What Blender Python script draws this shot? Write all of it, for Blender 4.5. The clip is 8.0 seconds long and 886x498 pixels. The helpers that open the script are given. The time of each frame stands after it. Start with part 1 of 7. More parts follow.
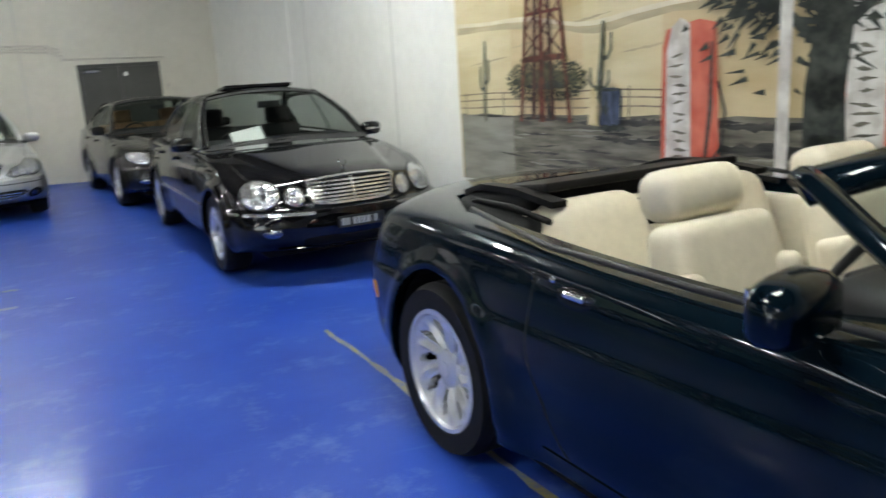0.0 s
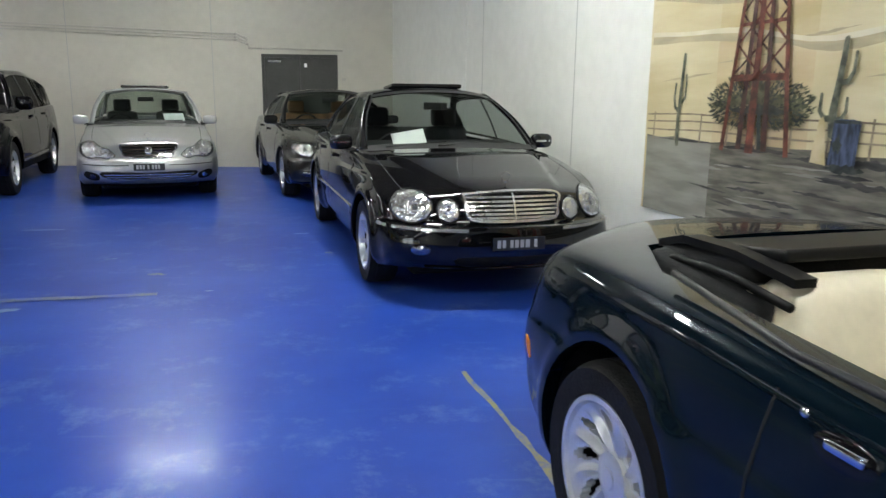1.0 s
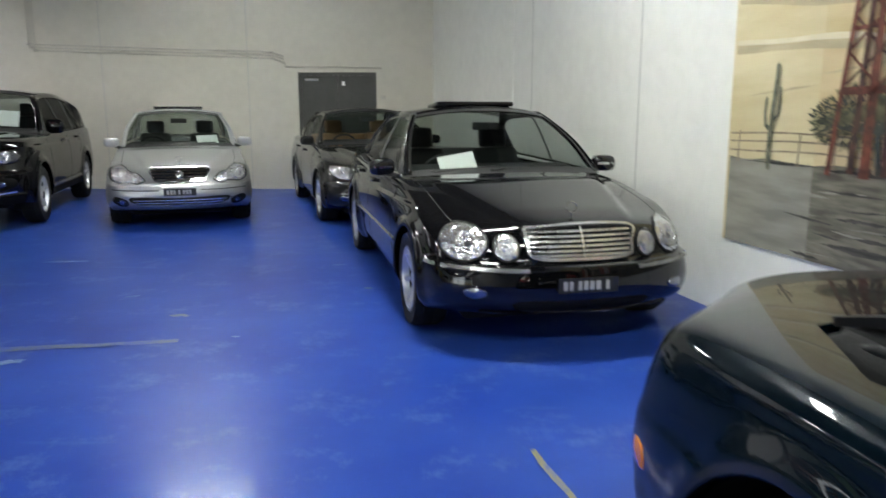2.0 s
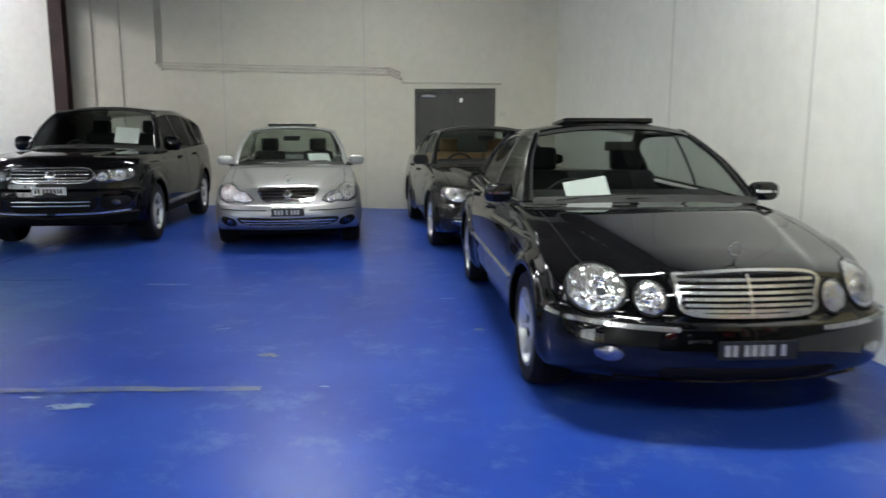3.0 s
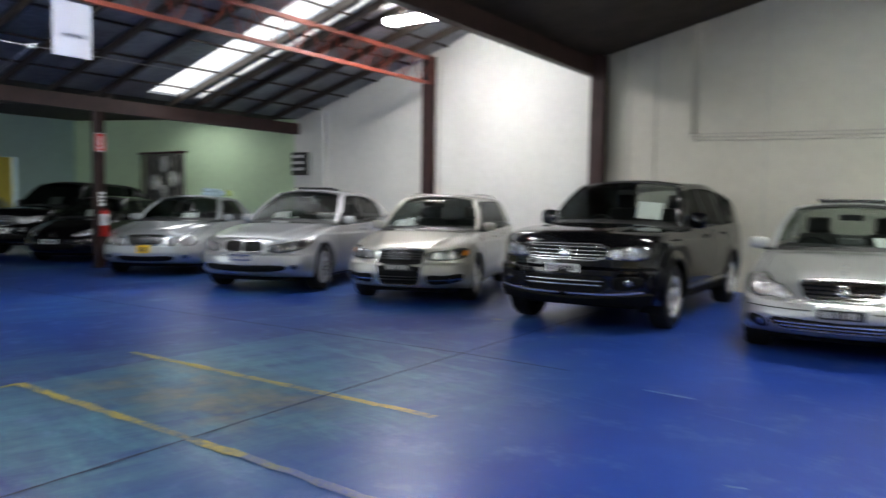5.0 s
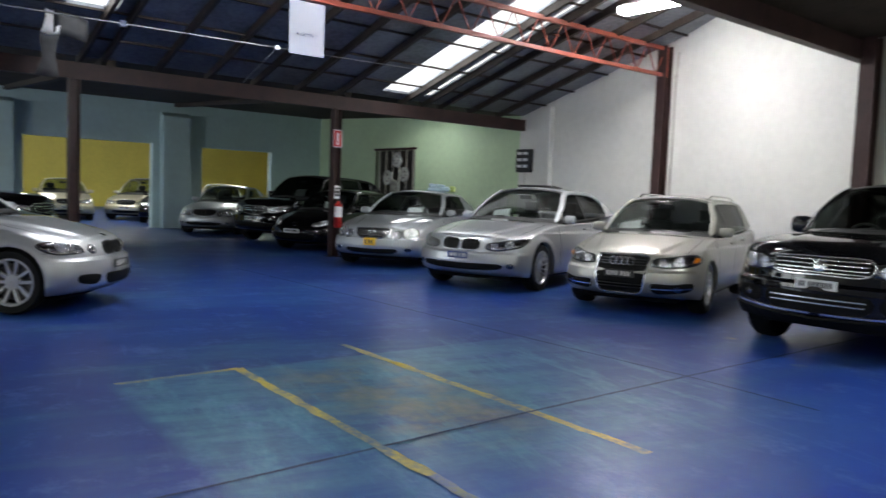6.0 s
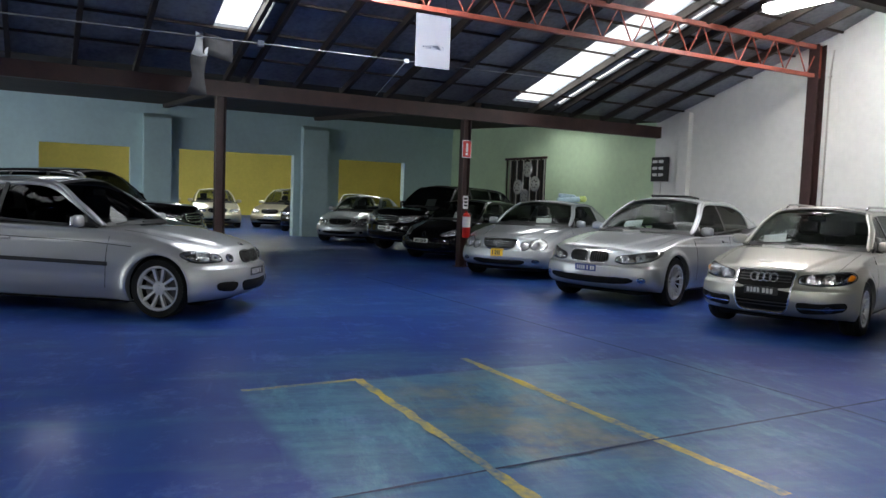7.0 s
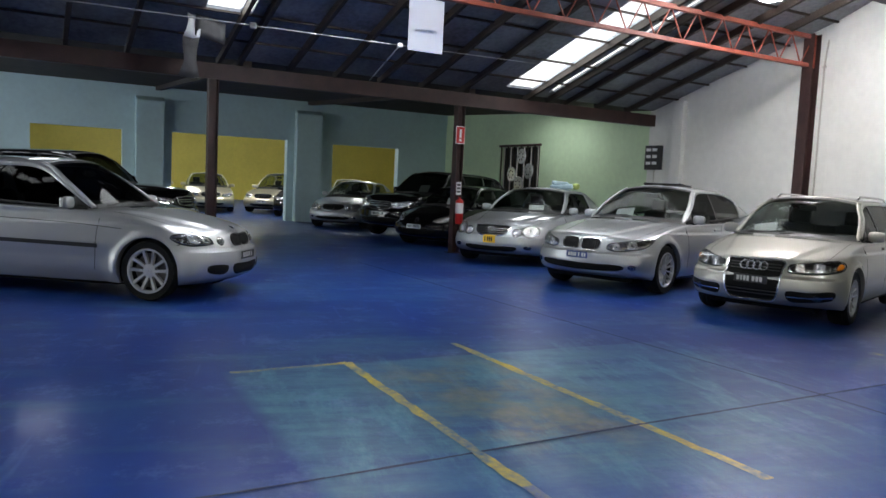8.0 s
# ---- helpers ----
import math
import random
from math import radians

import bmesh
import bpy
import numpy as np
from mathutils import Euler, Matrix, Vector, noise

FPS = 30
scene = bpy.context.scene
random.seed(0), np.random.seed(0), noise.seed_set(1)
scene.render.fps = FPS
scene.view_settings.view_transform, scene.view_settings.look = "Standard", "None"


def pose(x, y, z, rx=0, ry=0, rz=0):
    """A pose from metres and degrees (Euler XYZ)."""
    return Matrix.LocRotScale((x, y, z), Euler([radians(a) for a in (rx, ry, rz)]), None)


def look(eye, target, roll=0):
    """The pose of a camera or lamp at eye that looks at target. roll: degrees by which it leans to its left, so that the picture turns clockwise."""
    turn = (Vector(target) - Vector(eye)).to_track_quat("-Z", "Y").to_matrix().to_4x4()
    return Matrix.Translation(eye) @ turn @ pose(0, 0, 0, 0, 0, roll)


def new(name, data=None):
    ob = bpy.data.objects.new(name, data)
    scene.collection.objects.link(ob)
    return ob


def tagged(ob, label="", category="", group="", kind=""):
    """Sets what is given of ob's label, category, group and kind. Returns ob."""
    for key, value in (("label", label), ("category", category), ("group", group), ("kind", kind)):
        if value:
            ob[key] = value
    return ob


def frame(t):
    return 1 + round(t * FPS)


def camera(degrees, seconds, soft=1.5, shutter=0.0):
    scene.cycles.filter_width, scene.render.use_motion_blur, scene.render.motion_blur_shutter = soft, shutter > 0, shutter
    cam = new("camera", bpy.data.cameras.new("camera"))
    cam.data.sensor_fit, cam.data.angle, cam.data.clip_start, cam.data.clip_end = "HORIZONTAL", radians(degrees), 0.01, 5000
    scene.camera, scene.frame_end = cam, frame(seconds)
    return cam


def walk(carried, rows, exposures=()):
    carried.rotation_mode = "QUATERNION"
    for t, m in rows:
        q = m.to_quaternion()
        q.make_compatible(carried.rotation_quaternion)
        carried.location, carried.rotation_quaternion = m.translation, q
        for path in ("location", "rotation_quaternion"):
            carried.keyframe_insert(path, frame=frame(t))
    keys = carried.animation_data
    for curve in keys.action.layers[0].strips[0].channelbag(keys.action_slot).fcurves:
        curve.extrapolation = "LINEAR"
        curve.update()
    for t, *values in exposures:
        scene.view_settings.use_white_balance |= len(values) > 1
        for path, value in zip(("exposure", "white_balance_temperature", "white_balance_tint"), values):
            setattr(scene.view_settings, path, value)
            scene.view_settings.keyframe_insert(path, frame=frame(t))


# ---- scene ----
from mathutils.bvhtree import BVHTree

cam = camera(61.3, 8.0, soft=1.45, shutter=0.5)
PATH = [
    (0, (1.036, 0.404, 1.412), (1.543, 2.289, 0.974), -3.6),
    (0.2, (1.04, 0.454, 1.452), (1.443, 2.359, 0.995), -3.1),
    (0.5, (1.124, 0.802, 1.366), (1.421, 2.754, 1.047), -1.3),
    (1, (1.128, 1.073, 1.409), (1.234, 3.029, 1.002), 0.7),
    (1.5, (1.059, 1.373, 1.431), (1.157, 3.327, 1.016), -1.1),
    (2.8, (1.027, 2.361, 1.423), (0.781, 4.327, 1.153), 1.3),
    (3, (0.988, 2.512, 1.423), (0.689, 4.464, 1.103), 0.1),
    (3.5, (0.952, 2.899, 1.392), (0.401, 4.803, 1.124), 1.8),
    (3.8, (0.885, 3.17, 1.401), (0.176, 5.013, 1.084), 3.0),
    (4, (0.78, 3.327, 1.388), (-0.038, 5.128, 1.091), 2.9),
    (4.5, (0.622, 3.512, 1.447), (-0.417, 5.202, 1.191), 0.1),
    (5, (0.336, 3.901, 1.384), (-1.142, 5.242, 1.259), 0.8),
    (5.2, (0.287, 4.034, 1.376), (-1.303, 5.238, 1.233), 1.9),
    (6.3, (-0.079, 4.277, 1.412), (-1.941, 4.987, 1.246), 1.4),
    (6.5, (-0.085, 4.306, 1.419), (-1.98, 4.918, 1.235), 1.1),
    (7, (-0.095, 4.382, 1.436), (-2.023, 4.895, 1.299), 2.1),
    (7.5, (-0.09, 4.399, 1.422), (-2.021, 4.9, 1.282), 3.0),
    (8, (-0.085, 4.413, 1.418), (-2.006, 4.942, 1.247), 2.7),
]
walk(cam, [(t, look(eye, target, roll)) for t, eye, target, roll in PATH],
     exposures=[(0.0, 0.06), (1.7, 0.05), (3.0, 0.0), (4.5, -0.05), (8.0, -0.05)])

# ---- plan: the building's long axis leans 14 degrees from the north wall's normal ----
LEAN = radians(14)
U = Vector((-math.sin(LEAN), math.cos(LEAN), 0))     # along the east wall, northwards
V = Vector((math.cos(LEAN), math.sin(LEAN), 0))      # across the bays, eastwards
BEAM = Vector((-15.2, 8.8, 0))                       # foot of the post with the extinguisher
NORTH = 15.5
EAST = Vector((2.98, 7.25, 0))
SLOPE, EAVE = 0.30, 3.45
RIDGE = 5.75                                         # across from the beam to the ridge
VALLEY = 8.35                                        # across from the beam to the valley beam
WEST = Vector((-25.1, 6.2, 0))


def bay(u, v, z=0.0):
    """A place by metres along and across the bays from the extinguisher post."""
    return BEAM + U * u + V * v + Vector((0, 0, z))


def roof_z(v):
    if v < 0:
        return EAVE - 0.045 * v
    if v < RIDGE:
        return EAVE + SLOPE * v
    if v < VALLEY:
        return EAVE + SLOPE * RIDGE - 0.42 * (v - RIDGE)
    return EAVE + SLOPE * RIDGE - 0.42 * (VALLEY - RIDGE) + 0.16 * (v - VALLEY)


# ---- world and lights ----
world = bpy.data.worlds.new("sky")
scene.world = world
world.use_nodes = True
_n = world.node_tree.nodes
_sky = _n.new("ShaderNodeTexSky")
_sky.sky_type, _sky.sun_disc = "NISHITA", False
_sky.sun_elevation, _sky.sun_rotation = radians(50), radians(200)
_n["Background"].inputs[1].default_value = 0.15
world.node_tree.links.new(_sky.outputs[0], _n["Background"].inputs[0])
_sun = bpy.data.lights.new("sun", "SUN")
_sun.energy, _sun.angle, _sun.color = 5.0, radians(0.5), (1, 0.95, 0.88)
new("sun", _sun).matrix_world = look((0, 0, 30), (6, 14, 0))


def area(name, place, target, size, power, colour=(1, 1, 1), size_y=None):
    li = bpy.data.lights.new(name, "AREA")
    li.energy, li.size, li.color = power, size, colour
    if size_y:
        li.shape, li.size_y = "RECTANGLE", size_y
    ob = new(name, li)
    ob.matrix_world = look(place, target)
    return ob


# ---- materials ----
def mat(name, base, rough=0.5, metal=0.0, coat=0.0, var=0.0, scale=6.0, bump=0.0, bscale=60.0, dark=None, spec=0.5, rvar=0.0):
    """A principled surface with variation at two scales and fine relief."""
    m = bpy.data.materials.new(name)
    m.use_nodes = True
    nt = m.node_tree
    p = nt.nodes["Principled BSDF"]
    p.inputs["Roughness"].default_value, p.inputs["Metallic"].default_value = rough, metal
    p.inputs["Coat Weight"].default_value, p.inputs["Coat Roughness"].default_value = coat, 0.03
    p.inputs["Specular IOR Level"].default_value = spec
    p.inputs["Base Color"].default_value = (*base, 1)
    if var or rvar:
        tc = nt.nodes.new("ShaderNodeTexCoord")
        a, b = nt.nodes.new("ShaderNodeTexNoise"), nt.nodes.new("ShaderNodeTexNoise")
        a.inputs["Scale"].default_value, b.inputs["Scale"].default_value = scale, scale * 9
        a.inputs["Detail"].default_value = b.inputs["Detail"].default_value = 5
        mix = nt.nodes.new("ShaderNodeMath")
        mix.operation = "MULTIPLY_ADD"
        mix.inputs[1].default_value = 0.6
        nt.links.new(tc.outputs["Object"], a.inputs["Vector"])
        nt.links.new(tc.outputs["Object"], b.inputs["Vector"])
        nt.links.new(a.outputs["Fac"], mix.inputs[0])
        half = nt.nodes.new("ShaderNodeMath")
        half.operation, half.inputs[1].default_value = "MULTIPLY", 0.4
        nt.links.new(b.outputs["Fac"], half.inputs[0])
        nt.links.new(half.outputs[0], mix.inputs[2])
        ramp = nt.nodes.new("ShaderNodeValToRGB")
        ramp.color_ramp.elements[0].position, ramp.color_ramp.elements[1].position = 0.36, 0.62
        lo = dark or tuple(c * (1 - var) for c in base)
        ramp.color_ramp.elements[0].color, ramp.color_ramp.elements[1].color = (*lo, 1), (*base, 1)
        nt.links.new(mix.outputs[0], ramp.inputs[0])
        nt.links.new(ramp.outputs[0], p.inputs["Base Color"])
        if rvar:
            r = nt.nodes.new("ShaderNodeMapRange")
            r.inputs["From Min"].default_value, r.inputs["From Max"].default_value = 0.35, 0.65
            r.inputs["To Min"].default_value, r.inputs["To Max"].default_value = rough - rvar, rough + rvar
            nt.links.new(mix.outputs[0], r.inputs["Value"])
            nt.links.new(r.outputs[0], p.inputs["Roughness"])
    if bump:
        tc2, nz, bp = nt.nodes.new("ShaderNodeTexCoord"), nt.nodes.new("ShaderNodeTexNoise"), nt.nodes.new("ShaderNodeBump")
        nz.inputs["Scale"].default_value, nz.inputs["Detail"].default_value = bscale, 4
        bp.inputs["Strength"].default_value, bp.inputs["Distance"].default_value = bump, 0.01
        nt.links.new(tc2.outputs["Object"], nz.inputs["Vector"])
        nt.links.new(nz.outputs["Fac"], bp.inputs["Height"])
        nt.links.new(bp.outputs[0], p.inputs["Normal"])
    return m


def glow(name, colour, strength):
    m = bpy.data.materials.new(name)
    m.use_nodes = True
    p = m.node_tree.nodes["Principled BSDF"]
    p.inputs["Base Color"].default_value = (*colour, 1)
    p.inputs["Emission Color"].default_value, p.inputs["Emission Strength"].default_value = (*colour, 1), strength
    return m


def glass(name, tint, gloss=1.0):
    """Thin tinted glazing: straight through, with a mirror sheen that grows with the angle."""
    m = bpy.data.materials.new(name)
    m.use_nodes = True
    nt = m.node_tree
    nt.nodes.remove(nt.nodes["Principled BSDF"])
    tr, gl, fr, mx, pw, sc = (nt.nodes.new(f"ShaderNode{k}") for k in ("BsdfTransparent", "BsdfGlossy", "LayerWeight", "MixShader", "Math", "Math"))
    tr.inputs[0].default_value, gl.inputs["Roughness"].default_value, fr.inputs[0].default_value = (*tint, 1), 0.02, 0.5
    pw.operation, pw.inputs[1].default_value = "POWER", 5.0
    sc.operation, sc.inputs[1].default_value, sc.inputs[2].default_value = "MULTIPLY_ADD", 0.92 * gloss, 0.045 * gloss
    nt.links.new(fr.outputs["Facing"], pw.inputs[0])
    nt.links.new(pw.outputs[0], sc.inputs[0])
    nt.links.new(sc.outputs[0], mx.inputs[0])
    nt.links.new(tr.outputs[0], mx.inputs[1])
    nt.links.new(gl.outputs[0], mx.inputs[2])
    nt.links.new(mx.outputs[0], nt.nodes["Material Output"].inputs[0])
    return m


def floor_material():
    """Blue epoxy on concrete: worn to pale patches along the lanes, scuffed, with fine cracks of colour."""
    m = bpy.data.materials.new("blue epoxy")
    m.use_nodes = True
    nt = m.node_tree
    p, N, L = nt.nodes["Principled BSDF"], nt.nodes.new, nt.links.new
    geo = N("ShaderNodeNewGeometry")

    def noise_at(scale, detail=4, rough=0.6, stretch=None):
        t = N("ShaderNodeTexNoise")
        t.inputs["Scale"].default_value, t.inputs["Detail"].default_value, t.inputs["Roughness"].default_value = scale, detail, rough
        src = geo.outputs["Position"]
        if stretch:
            mp = N("ShaderNodeMapping")
            mp.inputs["Scale"].default_value, mp.inputs["Rotation"].default_value = stretch, (0, 0, radians(14))
            L(src, mp.inputs[0])
            src = mp.outputs[0]
        L(src, t.inputs["Vector"])
        return t.outputs["Fac"]

    def ramp(fac, lo, hi, a=(0, 0, 0), b=(1, 1, 1)):
        r = N("ShaderNodeValToRGB")
        e = r.color_ramp.elements
        e[0].position, e[1].position, e[0].color, e[1].color = lo, hi, (*a, 1), (*b, 1)
        L(fac, r.inputs[0])
        return r.outputs[0]

    def blend(fac, a, b):
        x = N("ShaderNodeMix")
        x.data_type = "RGBA"
        L(fac, x.inputs[0])
        L(a, x.inputs[6])
        L(b, x.inputs[7])
        return x.outputs[2]

    def times(a, b):
        x = N("ShaderNodeMath")
        x.operation = "MULTIPLY"
        L(a, x.inputs[0])
        L(b, x.inputs[1])
        return x.outputs[0]

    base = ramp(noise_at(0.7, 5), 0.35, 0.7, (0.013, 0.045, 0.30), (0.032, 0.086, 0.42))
    # the floor colour turns to a darker blue towards the west
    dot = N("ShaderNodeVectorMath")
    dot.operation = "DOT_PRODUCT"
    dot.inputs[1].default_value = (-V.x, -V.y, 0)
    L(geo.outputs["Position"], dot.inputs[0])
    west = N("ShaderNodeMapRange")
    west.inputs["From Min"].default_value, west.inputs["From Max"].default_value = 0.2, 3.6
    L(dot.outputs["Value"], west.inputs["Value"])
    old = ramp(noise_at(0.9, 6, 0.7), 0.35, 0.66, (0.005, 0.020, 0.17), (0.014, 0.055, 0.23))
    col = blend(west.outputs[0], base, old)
    worn = times(ramp(noise_at(0.8, 5, 0.65, (2.2, 0.5, 1)), 0.50, 0.82), west.outputs[0])
    col = blend(worn, col, ramp(noise_at(9, 4), 0.3, 0.7, (0.04, 0.12, 0.22), (0.08, 0.20, 0.28)))
    # the lane by the slab joint is rubbed paler
    def along(vec, lo, hi, soft, far=None):
        d = N("ShaderNodeVectorMath")
        d.operation = "DOT_PRODUCT"
        d.inputs[1].default_value = vec
        L(geo.outputs["Position"], d.inputs[0])
        out = []
        for a, b in ((lo - soft, lo + soft), (hi + (far or soft), hi - (far or soft))):
            q = N("ShaderNodeMapRange")
            q.inputs["From Min"].default_value, q.inputs["From Max"].default_value = a, b
            L(d.outputs["Value"], q.inputs["Value"])
            out.append(q.outputs[0])
        return times(*out)
    lane = times(along((0.978, 0.208, 0), -4.56, -1.7, 0.02, 0.9), along((-0.208, 0.978, 0), 5.42, 8.9, 0.05, 1.0))
    lane = times(lane, ramp(noise_at(1.1, 7, 0.72, (3.4, 0.5, 1)), 0.26, 0.60))
    col = blend(lane, col, ramp(noise_at(7, 5), 0.3, 0.7, (0.045, 0.14, 0.26), (0.09, 0.24, 0.34)))
    stroke_ = times(times(along((0.978, 0.208, 0), -4.7, -1.9, 0.3, 0.6), along((-0.208, 0.978, 0), 5.5, 9.6, 0.2, 0.6)), ramp(noise_at(1.6, 7, 0.75, (0.6, 2.2, 1)), 0.50, 0.66))
    col = blend(stroke_, col, ramp(noise_at(16, 4), 0.3, 0.7, (0.05, 0.19, 0.33), (0.13, 0.31, 0.42)))
    rust = times(times(along((0.978, 0.208, 0), -4.4, -2.4, 0.3), along((-0.208, 0.978, 0), 6.5, 7.5, 0.3)), ramp(noise_at(2.2, 4, 0.6), 0.42, 0.66))
    col = blend(rust, col, ramp(noise_at(9, 4), 0.3, 0.7, (0.14, 0.16, 0.13), (0.30, 0.24, 0.07)))
    scuff = ramp(noise_at(2.2, 8, 0.75), 0.53, 0.70, (0, 0, 0), (0.6, 0.6, 0.6))
    col = blend(scuff, col, ramp(noise_at(20, 3), 0.2, 0.8, (0.06, 0.13, 0.42), (0.20, 0.28, 0.5)))
    scratch = ramp(noise_at(1.7, 3, 0.6, (0.35, 3.2, 1)), 0.64, 0.78, (0, 0, 0), (0.5, 0.5, 0.5))
    col = blend(scratch, col, ramp(noise_at(14, 3), 0.2, 0.8, (0.05, 0.13, 0.42), (0.17, 0.28, 0.5)))
    cell = N("ShaderNodeTexVoronoi")
    cell.inputs["Scale"].default_value = 0.75
    warp = N("ShaderNodeVectorMath")
    warp.operation = "ADD"
    puff = N("ShaderNodeTexNoise")
    puff.inputs["Scale"].default_value, puff.inputs["Detail"].default_value = 11, 3
    L(geo.outputs["Position"], puff.inputs["Vector"])
    small = N("ShaderNodeVectorMath")
    small.operation, small.inputs["Scale"].default_value = "SCALE", 0.14
    L(puff.outputs["Color"], small.inputs[0])
    L(geo.outputs["Position"], warp.inputs[0])
    L(small.outputs[0], warp.inputs[1])
    L(warp.outputs[0], cell.inputs["Vector"])
    spot = ramp(cell.outputs["Distance"], 0.035, 0.075, (0.75, 0.75, 0.75), (0, 0, 0))
    col = blend(spot, col, ramp(noise_at(3, 2), 0.42, 0.58, (0.10, 0.17, 0.30), (0.26, 0.25, 0.12)))
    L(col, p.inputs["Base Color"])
    p.inputs["Roughness"].default_value = 0.34
    p.inputs["Specular IOR Level"].default_value = 0.17
    p.inputs["Coat Weight"].default_value, p.inputs["Coat Roughness"].default_value, p.inputs["Coat IOR"].default_value = 0.075, 0.11, 1.45
    bp = N("ShaderNodeBump")
    bp.inputs["Strength"].default_value, bp.inputs["Distance"].default_value = 0.05, 0.01
    L(noise_at(3, 3), bp.inputs["Height"])
    L(bp.outputs[0], p.inputs["Normal"])
    return m


FLOOR = floor_material()
WHITE_WALL = mat("painted precast", (0.78, 0.78, 0.74), 0.6, var=0.10, scale=0.8, bump=0.15, bscale=25)
CREAM_WALL = mat("cream painted tilt panel", (0.60, 0.575, 0.50), 0.6, var=0.10, scale=0.8, bump=0.15, bscale=25)
GREEN_WALL = mat("pale green painted block", (0.60, 0.76, 0.50), 0.65, var=0.12, scale=0.8, bump=0.2, bscale=30)
BLUE_WALL = mat("pale blue painted render", (0.60, 0.76, 0.76), 0.65, var=0.12, scale=0.8, bump=0.2, bscale=20)
YELLOW_WALL = mat("yellow painted block", (0.68, 0.57, 0.11), 0.65, var=0.12, scale=0.7, bump=0.2, bscale=30)
GREY_TRIM = mat("grey joint", (0.45, 0.45, 0.43), 0.7)
DARK_STEEL = mat("maroon painted steel", (0.050, 0.020, 0.018), 0.55, var=0.5, scale=4, bump=0.1)
TIMBER = mat("old dark hardwood", (0.048, 0.034, 0.026), 0.7, var=0.5, scale=3, bump=0.3, bscale=40)
RED_OXIDE = mat("red oxide painted steel", (0.36, 0.085, 0.055), 0.5, var=0.3, scale=5, bump=0.1)
ROOFING = mat("foil sarking under iron", (0.36, 0.38, 0.42), 0.42, metal=0.45, var=0.6, scale=1.4, bump=0.5, bscale=3, rvar=0.12)
BOARDS = mat("dark ceiling boards and eave shade", (0.060, 0.046, 0.036), 0.75, var=0.4, scale=2.5, bump=0.3, bscale=30, spec=0.2)
DOOR_GREY = mat("charcoal door paint", (0.055, 0.055, 0.05), 0.5, var=0.25, scale=3)
CONDUIT = mat("grey painted conduit", (0.50, 0.48, 0.43), 0.5)
WHITE_PLASTIC = mat("white plastic", (0.8, 0.8, 0.8), 0.4)
BLACK_PLASTIC = mat("black plastic", (0.018, 0.018, 0.019), 0.45)
YELLOW_LINE = mat("worn yellow line paint", (0.60, 0.43, 0.010), 0.4, var=0.6, scale=2.2, dark=(0.05, 0.12, 0.22))
DULL_LINE = mat("dull yellow line paint", (0.33, 0.28, 0.07), 0.4, var=0.7, scale=5, dark=(0.05, 0.10, 0.36))
FADED_LINE = mat("faded yellow line paint", (0.19, 0.20, 0.13), 0.35, var=0.6, scale=4, dark=(0.018, 0.065, 0.46))
JOINT = mat("dark sawn joint", (0.012, 0.025, 0.09), 0.6)
PAPER = mat("white paper", (0.88, 0.88, 0.88), 0.7)


# ---- mesh helpers ----
def mesh_of(name, bm, material=None, smooth=False):
    me = bpy.data.meshes.new(name)
    bm.to_mesh(me)
    bm.free()
    for m in material if isinstance(material, (list, tuple)) else [material]:
        if m:
            me.materials.append(m)
    if smooth:
        for f in me.polygons:
            f.use_smooth = True
    return me


def thing(name, label, category, place=None, group="", kind=""):
    ob = new(name)
    ob.empty_display_size = 0.2
    if place is not None:
        ob.matrix_world = place
    return tagged(ob, label, category, group, kind)


def part(name, bm, material, parent, label="", smooth=False, m=None):
    """One mesh as a part of a thing or of a part; bm may be a bmesh or a finished mesh."""
    me = mesh_of(name, bm, material, smooth) if isinstance(bm, bmesh.types.BMesh) else bm
    ob = new(name, me)
    ob.parent = parent
    if m is not None:
        ob.matrix_basis = m
    return tagged(ob, label)


def solid(name, bm, material, label="", category="", kind="", smooth=False, group="", m=None):
    ob = new(name, mesh_of(name, bm, material, smooth))
    if m is not None:
        ob.matrix_world = m
    return tagged(ob, label, category, group, kind)


def box(bm, a, b, m=None, bevel=0.0):
    """A box between two corners, in the frame m."""
    lo, hi = Vector(map(min, zip(a, b))), Vector(map(max, zip(a, b)))
    t = Matrix.Translation((lo + hi) / 2) @ Matrix.Diagonal((*(hi - lo), 1))
    r = bmesh.ops.create_cube(bm, size=1, matrix=(m or Matrix()) @ t)
    if bevel:
        edges = {e for v in r["verts"] for e in v.link_edges}
        bmesh.ops.bevel(bm, geom=list(edges), offset=bevel, segments=2, affect="EDGES", profile=0.5)
    return bm


def boxed(a, b, m=None, bevel=0.0):
    return box(bmesh.new(), a, b, m, bevel)


def bar(bm, a, b, w, h, up=(0, 0, 1)):
    """A square bar from a to b."""
    a, b = Vector(a), Vector(b)
    d = (b - a).normalized()
    s = d.cross(Vector(up)).normalized()
    if s.length < 0.5:
        s = Vector((1, 0, 0))
    n = s.cross(d)
    ring = [[bm.verts.new(p + s * i * w / 2 + n * j * h / 2) for i, j in ((-1, -1), (1, -1), (1, 1), (-1, 1))] for p in (a, b)]
    for k in range(4):
        bm.faces.new((ring[0][k], ring[0][(k + 1) % 4], ring[1][(k + 1) % 4], ring[1][k]))
    bm.faces.new(ring[0][::-1]), bm.faces.new(ring[1])
    return bm


